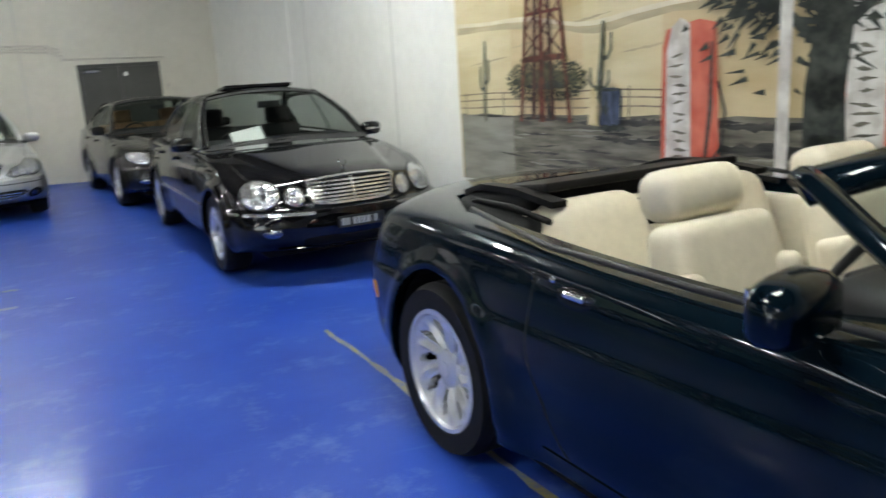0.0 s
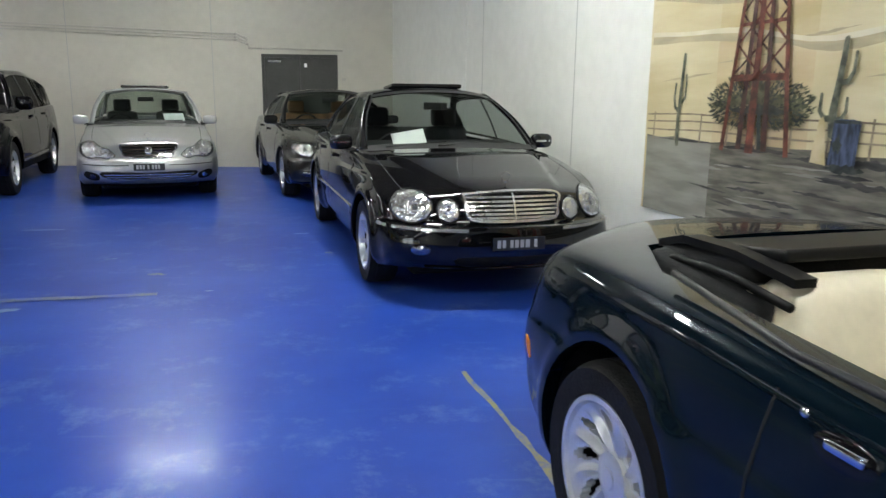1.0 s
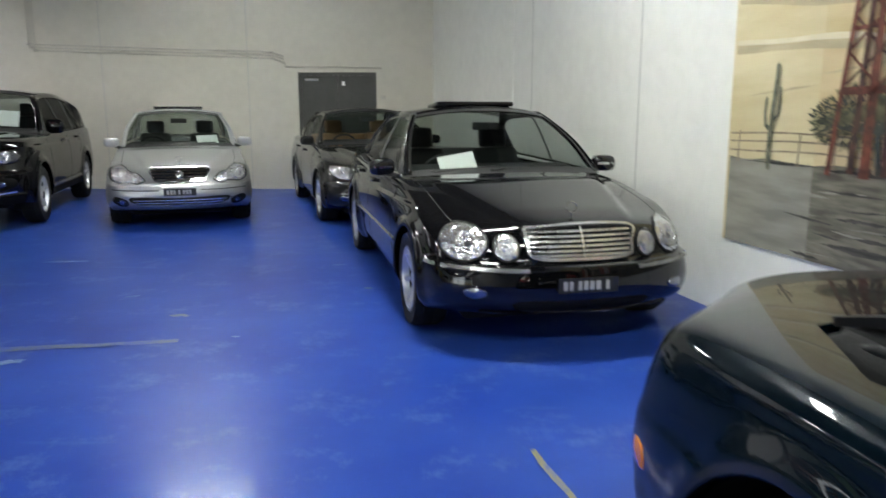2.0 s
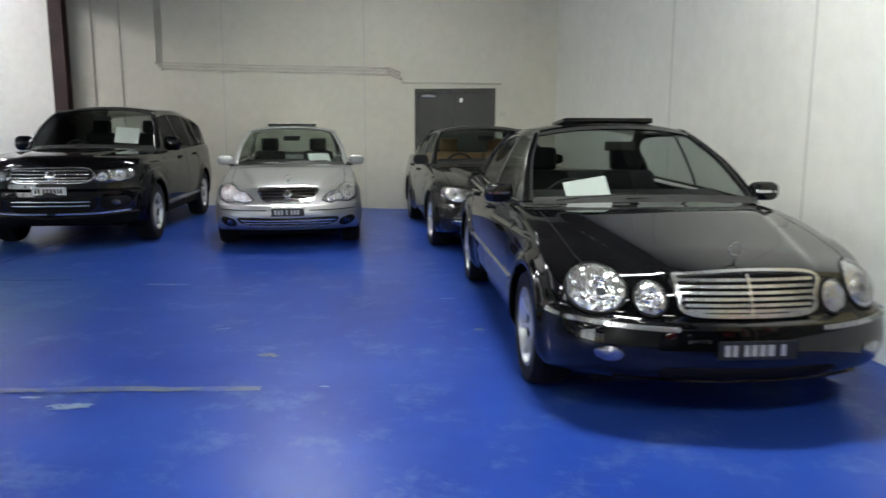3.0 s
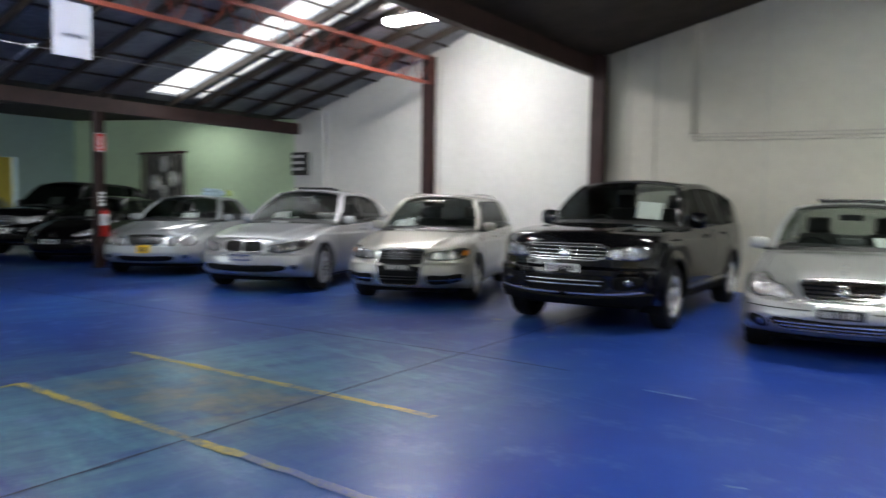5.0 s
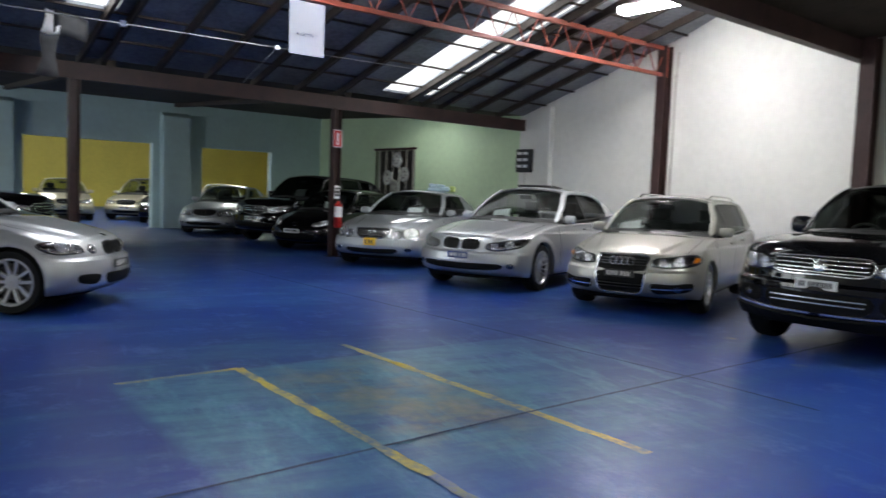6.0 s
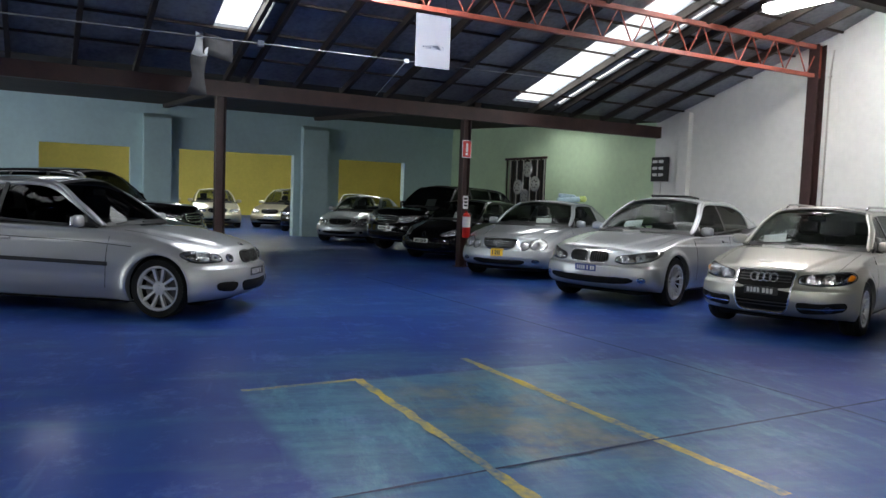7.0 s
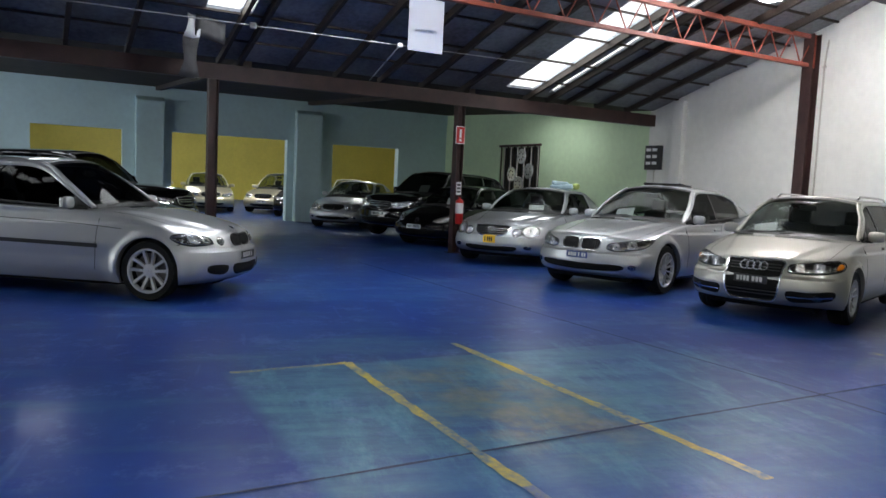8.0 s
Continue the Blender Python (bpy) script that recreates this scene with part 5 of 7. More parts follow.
both(lambda s: part("mirror_indicator", boxed((c["mirror"][0] + 0.045, s * (c["mirror"][1] + 0.06), c["mirror"][2] + 0.02), (c["mirror"][0] + 0.058, s * (c["mirror"][1] + 0.2), c["mirror"][2] + 0.04), bevel=0.004), CHROME, car))
price_sheet(car, over, -0.47, 2, (0.28, 0.22), 10)
sunroof(car, over, c, 4)

# silver saloon facing out from the cream wall
c = sedan(4.50, 1.73, 1.425, 0.78, 2.715, 0.31, SILVER_LIGHT, hood_front=0.715, cowl=0.95, belt_z=0.93, deck=1.01, spokes=(5, "wide"), bow=0.36, cabin=CABIN_GREY, nose=(-0.08, 0.0, -0.015, -0.06, -0.15), nose_w=0.80, roof_w=0.575)
car, skin, over = car_base(c, "silver saloon with peanut headlights, parked before the cream wall", (-2.10, 10.78), (0.31, -0.951))
at = skin.front
lamp = [(0.39, 0.59), (0.47, 0.665), (0.56, 0.69), (0.67, 0.755), (0.80, 0.72), (0.81, 0.61), (0.71, 0.555), (0.58, 0.57), (0.48, 0.55)]
both(lambda s: headlight(car, at, mir(lamp, s), [(0.695 * s, 0.655, 0.072, BOWL), (0.50 * s, 0.615, 0.050, BOWL), (0.695 * s, 0.655, 0.026, PROJECTOR)]))
g = grille(car, at, [(-0.33, 0.715), (0.0, 0.73), (0.33, 0.715), (0.31, 0.63), (0.25, 0.572), (0.0, 0.562), (-0.25, 0.572), (-0.31, 0.63)], w=0.018)
bars(g, at, [(-0.315, 0.315, 0.694), (-0.305, 0.305, 0.660), (-0.29, 0.29, 0.626), (-0.26, 0.26, 0.592)], CHROME, 0.026)
part("badge", dome(at, ellipse(0, 0.648, 0.05, 0.05, 10), 0.030, 2), BRIGHT, g, smooth=True)
bonnet_ornament(car, skin, -0.24)
intake(car, at, [(-0.56, 0.395), (0.0, 0.385), (0.56, 0.395), (0.48, 0.305), (0.0, 0.285), (-0.48, 0.305)])
bars(car, at, [(-0.53, 0.53, 0.362), (-0.50, 0.50, 0.332), (-0.46, 0.46, 0.305)], BRIGHT, 0.014, 0.018, "intake_bar")
both(lambda s: intake(car, at, mir([(0.60, 0.36), (0.74, 0.40), (0.78, 0.34), (0.70, 0.285), (0.60, 0.29)], s)))
both(lambda s: fog(car, at, 0.67 * s, 0.335, 0.042, 0.036))
both(lambda s: part("bumper_strip", ribbon(at, [(0.24 * s, 0.475), (0.5 * s, 0.475), (0.78 * s, 0.48)], 0.012, 0.006, n=16), BLACK_PLASTIC, car))
plate(car, skin, 0.455, PLATE_BLACK, PLATE_INK)
price_sheet(car, over, 0.52, 2, (0.29, 0.23), 4)
sunroof(car, over, c, 4)

# dark saloon with a tan cabin beside the east wall
c = sedan(4.95, 1.84, 1.44, 0.86, 2.75, 0.325, DARK_BROWN, hood_front=0.75, cowl=0.97, belt_z=0.95, deck=1.04, rim=0.22, spokes=(8, "blade"), cabin=CABIN_TAN, bow=0.36, belt_trim=CHROME)
car, skin, over = car_base(c, "dark grey saloon with a tan leather cabin beside the wall", (0.57, 10.90), (0.285, -0.958))
at = skin.front
lamp = [(0.44, 0.60), (0.44, 0.70), (0.60, 0.73), (0.78, 0.74), (0.82, 0.68), (0.74, 0.60), (0.60, 0.585)]
both(lambda s: headlight(car, at, mir(lamp, s), [(0.68 * s, 0.665, 0.055, REFLECTOR), (0.52 * s, 0.65, 0.045, REFLECTOR), (0.68 * s, 0.665, 0.028, PROJECTOR)]))
g = grille(car, at, [(-0.32, 0.745), (0.0, 0.755), (0.32, 0.745), (0.28, 0.60), (0.0, 0.585), (-0.28, 0.60)])
bars(g, at, [(-0.30, 0.30, z) for z in (0.70, 0.67, 0.64, 0.615)], BRIGHT, 0.014)
intake(car, at, [(-0.45, 0.34), (0.45, 0.34), (0.40, 0.27), (-0.40, 0.27)])
both(lambda s: fog(car, at, 0.66 * s, 0.37, 0.085, 0.035))
plate(car, skin, 0.46, PLATE_WHITE, PLATE_BLACK)

# champagne-silver estate
c = sedan(4.58, 1.77, 1.44, 0.89, 2.645, 0.315, SILVER_WARM, hood_front=0.72, cowl=0.95, belt_z=0.93, deck=1.02, rim=0.205, spokes=(5, "twin"), side_glass=GLASS_DARK, privacy=True, tall=1.035, bow=0.42, cabin=CABIN_GREY, rear_top_x=-4.1, rear_base=-4.42,
          tub=(-1.45, -4.2, 0.71, 0.34), panes=(-1.66, -2.45, -3.35, -4.05), nose=(-0.06, 0.0, 0.0, -0.04, -0.13), nose_w=0.80, waist=0.56)
car, skin, over = car_base(c, "warm silver estate car with a deep shield grille", (-7.38, 10.12), (0.55, -0.835))
at = skin.front
lamp = [(0.36, 0.60), (0.37, 0.675), (0.55, 0.705), (0.76, 0.735), (0.83, 0.70), (0.82, 0.63), (0.70, 0.595), (0.50, 0.585)]
both(lambda s: headlight(car, at, mir(lamp, s), [(0.63 * s, 0.65, 0.050, REFLECTOR), (0.47 * s, 0.64, 0.042, REFLECTOR), (0.63 * s, 0.65, 0.027, PROJECTOR)], base=LAMP_DARK))
both(lambda s: part("indicator_lens", dome(at, mir([(0.775, 0.645), (0.785, 0.70), (0.82, 0.69), (0.815, 0.65)], s), 0.026, 2, edge=0.016), AMBER, car, "amber indicator in the headlight", smooth=True))
g = grille(car, at, [(-0.30, 0.70), (0.0, 0.705), (0.30, 0.70), (0.305, 0.60), (0.30, 0.45), (0.24, 0.29), (0.0, 0.28), (-0.24, 0.29), (-0.30, 0.45), (-0.305, 0.60)], w=0.02)
bars(g, at, [(-0.28, 0.28, z) for z in (0.665, 0.635, 0.605, 0.38, 0.345)], BLACK_PLASTIC, 0.012, 0.016)
for k in range(4):
    part("badge_ring", ribbon(at, ellipse(-0.105 + 0.07 * k, 0.635, 0.044, 0.042, 10), 0.014, 0.028 + 0.002 * (k % 2), closed=True, n=24), BRIGHT, g)
both(lambda s: intake(car, at, mir([(0.38, 0.40), (0.60, 0.40), (0.80, 0.42), (0.78, 0.32), (0.55, 0.285), (0.40, 0.29)], s)))
both(lambda s: part("bumper_strip", ribbon(at, [(0.38 * s, 0.345), (0.6 * s, 0.345), (0.79 * s, 0.36)], 0.016, 0.016, n=12), CHROME, car))
both(lambda s: fog(car, at, 0.66 * s, 0.345, 0.055, 0.042))
plate(car, skin, 0.50, PLATE_BLACK, PLATE_INK)
price_sheet(car, over, -0.52, 2, (0.30, 0.22), 10)
for s in (1, -1):
    bm = bmesh.new()
    tube(bm, [over(i, s * 0.90) + Vector((0, 0, 0.012 if i in (13, 24) else 0.045)) for i in (13, 14, 16, 18, 20, 22, 24)], 0.014, 8)
    part("roof_bar", bm, SATIN, car, smooth=True)

# silver twin-grille limousine
c = sedan(5.03, 1.90, 1.485, 0.86, 2.99, 0.335, SILVER, hood_front=0.755, cowl=0.99, belt_z=0.955, deck=1.09, rim=0.235, spokes=(14, "slim"), side_glass=GLASS_BLACK, privacy=True, tall=1.05, bow=0.42, cabin=CABIN_GREY, nose=(-0.06, 0.0, -0.01, -0.05, -0.12), nose_w=0.82)
car, skin, over = car_base(c, "silver limousine with twin kidney grilles and raised sunroof", (-9.85, 9.12), (0.53, -0.848))
at = skin.front
lamp = [(0.40, 0.60), (0.42, 0.665), (0.58, 0.70), (0.78, 0.745), (0.88, 0.74), (0.84, 0.64), (0.70, 0.595), (0.52, 0.575)]
both(lambda s: headlight(car, at, mir(lamp, s), [(0.70 * s, 0.655, 0.052, REFLECTOR), (0.53 * s, 0.63, 0.045, REFLECTOR), (0.70 * s, 0.655, 0.032, PROJECTOR), (0.53 * s, 0.63, 0.028, PROJECTOR)], base=LAMP_DARK))
for s in (1, -1):
    o = mir([(0.025, 0.71), (0.12, 0.725), (0.27, 0.715), (0.305, 0.65), (0.27, 0.585), (0.12, 0.575), (0.03, 0.59)], s)
    g = grille(car, at, o, w=0.014)
    for k in range(7):
        part("grille_bar", ribbon(at, [(s * (0.055 + 0.034 * k), 0.70), (s * (0.055 + 0.034 * k), 0.60)], 0.009, 0.017, n=4), BLACK_PLASTIC, g)
intake(car, at, [(-0.62, 0.40), (0.0, 0.395), (0.62, 0.40), (0.58, 0.32), (0.0, 0.30), (-0.58, 0.32)])
both(lambda s: fog(car, at, 0.76 * s, 0.375, 0.05, 0.036))
plate(car, skin, 0.50, PLATE_BLUE, PLATE_INK, 0.34)
price_sheet(car, over, -0.25, 2, (0.31, 0.24), 8)
sunroof(car, over, c, 4)

# silver coupe with a yellow plate
c = sedan(4.99, 1.86, 1.40, 0.88, 2.885, 0.325, SILVER_BLUE, hood_front=0.72, cowl=0.95, belt_z=0.93, deck=0.99, rim=0.225, spokes=(5, "wide"), bow=0.40, cabin=CABIN, panes=(-1.8, -3.3), handles=[(-2.9, 0.82)], glass=GLASS, side_glass=GLASS_DARK, privacy=True, tall=1.03, nose_w=0.80,
          seams=[[(-1.48, 0.88), (-1.53, 0.6), (-1.55, 0.32)], [(-3.15, 0.9), (-3.15, 0.6), (-3.1, 0.32)]])
car, skin, over = car_base(c, "cool silver coupe with a yellow number plate beside the post", (-12.85, 8.80), (0.72, -0.69))
at = skin.front
both(lambda s: headlight(car, at, ellipse(0.68 * s, 0.63, 0.13, 0.095, 10, -12 * s), [(0.68 * s, 0.63, 0.055, REFLECTOR), (0.68 * s, 0.63, 0.03, PROJECTOR)]))
both(lambda s: headlight(car, at, ellipse(0.47 * s, 0.60, 0.082, 0.070, 10, -12 * s), [(0.47 * s, 0.60, 0.045, REFLECTOR)]))
g = grille(car, at, [(-0.32, 0.70), (0.0, 0.71), (0.32, 0.70), (0.30, 0.60), (0.22, 0.54), (0.0, 0.535), (-0.22, 0.54), (-0.30, 0.60)], w=0.016)
bars(g, at, [(-0.29, 0.29, z) for z in (0.66, 0.625, 0.59)], SATIN, 0.009, 0.016)
ring_badge(g, at, 0, 0.622, 0.062)
part("badge", dome(at, ellipse(0, 0.622, 0.022, 0.022, 8), 0.022, 2), CHROME, g, smooth=True)
intake(car, at, [(-0.48, 0.36), (0.0, 0.355), (0.48, 0.36), (0.42, 0.28), (0.0, 0.27), (-0.42, 0.28)])
both(lambda s: fog(car, at, 0.68 * s, 0.35, 0.065, 0.035))
plate(car, skin, 0.475, PLATE_YELLOW, PLATE_BLACK, 0.24, 0.13)
price_sheet(car, over, 0.30, 2, (0.30, 0.22), 4)

TARP = mat("pale blue plastic", (0.42, 0.58, 0.66), 0.35, var=0.3, scale=9, bump=0.4, bscale=12)
LIME = mat("lime green plastic", (0.42, 0.55, 0.16), 0.4)
cover = thing("folded_cover", "pale blue plastic cover folded on a car roof", "plastic cover", car.matrix_world @ Matrix.Translation(over(22, 0.3)))
part("fold", cushion((0.34, 0.50, 0.10), 0.045, pose(0.0, 0, 0.045, 3, 4, 10)), TARP, cover, smooth=True)
part("fold", cushion((0.26, 0.36, 0.09), 0.04, pose(0.02, -0.05, 0.11, -4, 3, 25)), TARP, cover, smooth=True)
part("bundle_end", cushion((0.15, 0.15, 0.13), 0.06, pose(0.0, 0.30, 0.06)), LIME, cover, "lime green rolled end", smooth=True)


# four-wheel drives
def offroad(L, W, H, axf, wb, r, pm, **k):
    hw = W / 2
    hb, cowl, belt, zb = k.get("hood_front", 1.02), k.get("cowl", 1.16), k.get("belt_z", 1.12), 0.30
    xs, xr = k.get("screen_base", -1.34), -L + 0.16
    st = [(0.0, hw * 0.90, hw * 0.98, hb + 0.07, hb + 0.0, zb), (-0.10 * L, hw * 0.94, hw * 1.0, hb + 0.10, hb + 0.05, zb),
          (-0.20 * L, hw * 0.93, hw, (hb + 2 * cowl) / 3 + 0.03, hb + 0.09, zb), (xs, hw * 0.94, hw, cowl, belt - 0.03, zb), (-0.45 * L, hw * 0.95, hw, belt + 0.01, belt, zb),
          (-0.60 * L, hw * 0.95, hw, belt + 0.02, belt + 0.01, zb), (-0.75 * L, hw * 0.95, hw, belt + 0.03, belt + 0.02, zb), (-0.88 * L, hw * 0.93, hw * 0.99, belt + 0.04, belt + 0.03, zb),
          (-0.96 * L, hw * 0.90, hw * 0.96, belt + 0.04, belt + 0.02, zb + 0.05), (-L, hw * 0.82, hw * 0.90, belt + 0.01, belt - 0.03, zb + 0.1)]
    cy, ry = hw * 0.88, hw * 0.635
    xt, xrt = xs - 0.70, xr + 0.34
    zr = H - 0.01
    edge = [(xs - 0.14, cy, belt + 0.005), (xs - 0.42, (cy + ry) / 2 + 0.04, belt + (zr - 0.08 - belt) * 0.55), (xt - 0.12, ry + 0.03, zr - 0.08), ((xt + xrt) / 2, ry + 0.04, zr - 0.045), (xrt + 0.1, ry, zr - 0.125),
            (xrt - 0.08, (ry + cy) / 2 + 0.03, (zr + belt) / 2 + 0.03), (xr + 0.02, cy * 0.95, belt + 0.03)]
    spine = [(xs, 0, cowl + 0.005), ((xs + xt) / 2, 0, cowl + (zr - cowl) * 0.55), (xt, 0, zr - 0.02), ((xt + xrt) / 2, 0, zr), (xrt + 0.06, 0, zr - 0.07), (xrt - 0.1, 0, (zr + belt) / 2 + 0.05), (xr, 0, belt + 0.05)]
    return sedan(L, W, H, axf, wb, r, pm, tuck=0.02, bumper_z=0.70, stations=st, edge=edge, spine=spine, belt_z=belt, deck=belt + 0.03, screen_base=xs, rear_base=xr, tub=(xs - 0.12, xr + 0.2, hw * 0.80, 0.55), seat_z=0.62,
                 mirror_size=(0.13, 0.24, 0.20), mirror=(xs - 0.40, hw * 0.87, belt + 0.06), handles=[(-0.50 * L, belt - 0.11), (-0.70 * L, belt - 0.10)], **k)


c = offroad(4.75, 1.93, 1.72, 0.89, 2.855, 0.365, BLACK_PAINT, panes=(-1.72, -2.62, -3.45, -4.0), rim=0.23, spokes=(5, "wide"), arch=0.415, privacy=False, bow=0.36, nose=(-0.08, 0.0, 0.0, -0.03, -0.10), glass=GLASS_MID, side_glass=GLASS_BLACK, inset=0.0,
            seams=[[(-1.42, 1.05), (-1.46, 0.7), (-1.48, 0.42)], [(-2.62, 1.08), (-2.62, 0.7), (-2.6, 0.42)], [(-3.5, 1.08), (-3.42, 0.85), (-3.30, 0.78)]], moulding=(0.42, -1.4, -3.25, SATIN, 0.045))
car, skin, over = car_base(c, "glossy black four-wheel drive with dark windows, parked nose out", (-4.76, 10.30), (0.2554, -0.967))
at = skin.front
lamp = [(0.46, 0.80), (0.46, 0.90), (0.60, 0.93), (0.80, 0.945), (0.86, 0.90), (0.84, 0.82), (0.70, 0.79)]
both(lambda s: headlight(car, at, mir(lamp, s), [(0.71 * s, 0.865, 0.060, REFLECTOR), (0.55 * s, 0.855, 0.050, REFLECTOR), (0.71 * s, 0.865, 0.03, PROJECTOR)], base=LAMP_DARK))
g = grille(car, at, [(-0.42, 0.945), (0.0, 0.955), (0.42, 0.945), (0.40, 0.80), (0.0, 0.79), (-0.40, 0.80)], w=0.012)
bars(g, at, [(-0.41, 0.41, z) for z in (0.925, 0.885, 0.845, 0.812)], BRIGHT, 0.013)
part("badge", dome(at, ellipse(0, 0.875, 0.065, 0.065, 10), 0.022, 2), CHROME, g, smooth=True)
intake(car, at, [(-0.45, 0.62), (0.0, 0.615), (0.45, 0.62), (0.42, 0.46), (0.0, 0.44), (-0.42, 0.46)])
bars(car, at, [(-0.43, 0.43, 0.575), (-0.42, 0.42, 0.53)], BRIGHT, 0.014, 0.018, "intake_bar")
both(lambda s: part("bumper_strip", ribbon(at, [(0.05 * s, 0.435), (0.5 * s, 0.44), (0.82 * s, 0.47)], 0.022, 0.012, n=16), BRIGHT, car))
both(lambda s: intake(car, at, mir([(0.55, 0.61), (0.80, 0.63), (0.82, 0.53), (0.58, 0.48)], s)))
both(lambda s: fog(car, at, 0.69 * s, 0.56, 0.05, 0.042))
plate(car, skin, 0.70, PLATE_WHITE, PLATE_BLACK)
part("lower_skirt", ribbon(at, [(-0.88, 0.385), (-0.45, 0.36), (0.0, 0.35), (0.45, 0.36), (0.88, 0.385)], 0.15, 0.012, 0.012, n=30), MESH_BLACK, car, "black plastic lower skirt")
both(lambda s: part("sill_skirt", ribbon(lambda a, b, l=0.0: skin.side(a, b, s, l), [(-1.38, 0.345), (-2.3, 0.34), (-3.25, 0.345)], 0.10, 0.010, 0.01, n=24), MESH_BLACK, car))
price_sheet(car, over, 0.50, 4, (0.30, 0.25), 0)

c = offroad(4.78, 1.91, 1.78, 0.86, 2.915, 0.365, BLACK_PAINT, panes=(-1.72, -2.62, -3.45, -4.0), rim=0.23, spokes=(5, "wide"), arch=0.41, detail=2, glass=GLASS_DARK, side_glass=GLASS_BLACK)
car, skin, over = car_base(c, "black four-wheel drive parked before the green wall", (-19.0, 7.85), (0.58, -0.81))
at = skin.front
lamp = [(0.42, 0.78), (0.44, 0.90), (0.62, 0.93), (0.82, 0.96), (0.86, 0.90), (0.72, 0.80), (0.58, 0.76)]
both(lambda s: headlight(car, at, mir(lamp, s), [(0.66 * s, 0.86, 0.05, REFLECTOR)]))
g = grille(car, at, [(-0.36, 0.92), (0.36, 0.92), (0.30, 0.74), (-0.30, 0.74)], w=0.014)
bars(g, at, [(-0.33, 0.33, z) for z in (0.87, 0.82)], CHROME, 0.014)
ring_badge(g, at, 0, 0.83, 0.075)
intake(car, at, [(-0.6, 0.52), (0.6, 0.52), (0.5, 0.42), (-0.5, 0.42)])
plate(car, skin, 0.62, PLATE_WHITE, PLATE_BLACK)
price_sheet(car, over, 0.25, 3, (0.30, 0.24), 4)

# small black hatch beside the post
c = sedan(4.0, 1.67, 1.40, 0.80, 2.45, 0.30, BLACK_PAINT, hood_front=0.68, cowl=0.93, belt_z=0.90, deck=1.0, bow=0.42, detail=2, screen_base=-1.05, rear_top_x=-3.25, rear_base=-3.75, tub=(-1.17, -3.5, 0.67, 0.34), panes=(-1.45, -2.4, -3.2), nose=(-0.05, 0, 0.0, -0.06, -0.2), seat_x=-1.95,
          seams=[[(-1.1, 0.84), (-1.12, 0.55), (-1.13, 0.33)], [(-2.35, 0.86), (-2.35, 0.55), (-2.33, 0.32)]], handles=[(-2.15, 0.80)])
car, skin, over = car_base(c, "small black hatchback beside the maroon post", (-16.5, 8.25), (0.66, -0.75))
at = skin.front
lamp = [(0.40, 0.58), (0.46, 0.64), (0.62, 0.72), (0.74, 0.74), (0.76, 0.68), (0.66, 0.60), (0.52, 0.56)]
both(lambda s: headlight(car, at, mir(lamp, s), [(0.62 * s, 0.655, 0.045, REFLECTOR)]))
intake(car, at, [(-0.45, 0.42), (0.45, 0.42), (0.38, 0.30), (-0.38, 0.30)])
ring_badge(car, at, 0, 0.60, 0.045)
plate(car, skin, 0.46, PLATE_WHITE, PLATE_BLACK)
price_sheet(car, over, 0.25, 3, (0.30, 0.24), 4)

# silver coupe in front of the opening
c = sedan(4.64, 1.74, 1.40, 0.82, 2.715, 0.31, SILVER_BLUE, hood_front=0.70, cowl=0.94, belt_z=0.92, deck=0.98, bow=0.40, detail=2, panes=(-1.7, -3.0), spokes=(5, "wide"))
car, skin, over = car_base(c, "silver coupe partly hidden beside the black four-wheel drive", (-21.8, 7.0), (0.88, -0.47))
at = skin.front
both(lambda s: headlight(car, at, ellipse(0.64 * s, 0.63, 0.12, 0.09, 10, -12 * s), [(0.64 * s, 0.63, 0.05, REFLECTOR)]))
both(lambda s: headlight(car, at, ellipse(0.44 * s, 0.60, 0.07, 0.068, 10), [(0.44 * s, 0.60, 0.04, REFLECTOR)]))
g = grille(car, at, [(-0.30, 0.69), (0.30, 0.69), (0.24, 0.55), (-0.24, 0.55)], w=0.016)
ring_badge(g, at, 0, 0.62, 0.06)
intake(car, at, [(-0.45, 0.36), (0.45, 0.36), (0.38, 0.28), (-0.38, 0.28)])
both(lambda s: fog(car, at, 0.64 * s, 0.34, 0.05, 0.035))

# silver three-door seen from its side
zb = 0.17
c = sedan(4.26, 1.75, 1.44, 0.74, 2.725, 0.318, SILVER, hood_front=0.725, cowl=0.96, belt_z=0.93, deck=1.05, rim=0.232, spokes=(5, "split"), tuck=0.02, bow=0.40, clear=0.17, cabin=CABIN, glass=GLASS_DARK, side_glass=GLASS_BLACK, tall=1.045, screen_base=-1.30, rear_top_x=-3.35, rear_base=-3.95,
          tub=(-1.42, -3.7, 0.70, 0.34), panes=(-1.68, -2.72, -3.45), handles=[(-2.58, 0.77)], moulding=(0.555, -1.32, -3.1, BLACK_PLASTIC, 0.045), nose=(-0.06, 0.0, -0.01, -0.05, -0.12), nose_w=0.80,
          seams=[[(-1.32, 0.84), (-1.34, 0.6), (-1.36, 0.30)], [(-2.74, 0.87), (-2.76, 0.6), (-2.72, 0.30)], [(-0.42, 0.60), (-0.36, 0.62)], [(-1.05, 0.745), (-1.8, 0.785), (-3.4, 0.815)]])
car, skin, over = car_base(c, "silver three-door compact car with dark windows and sports bumper", (-9.22, 4.48), (0.38, 0.925))
at = skin.front
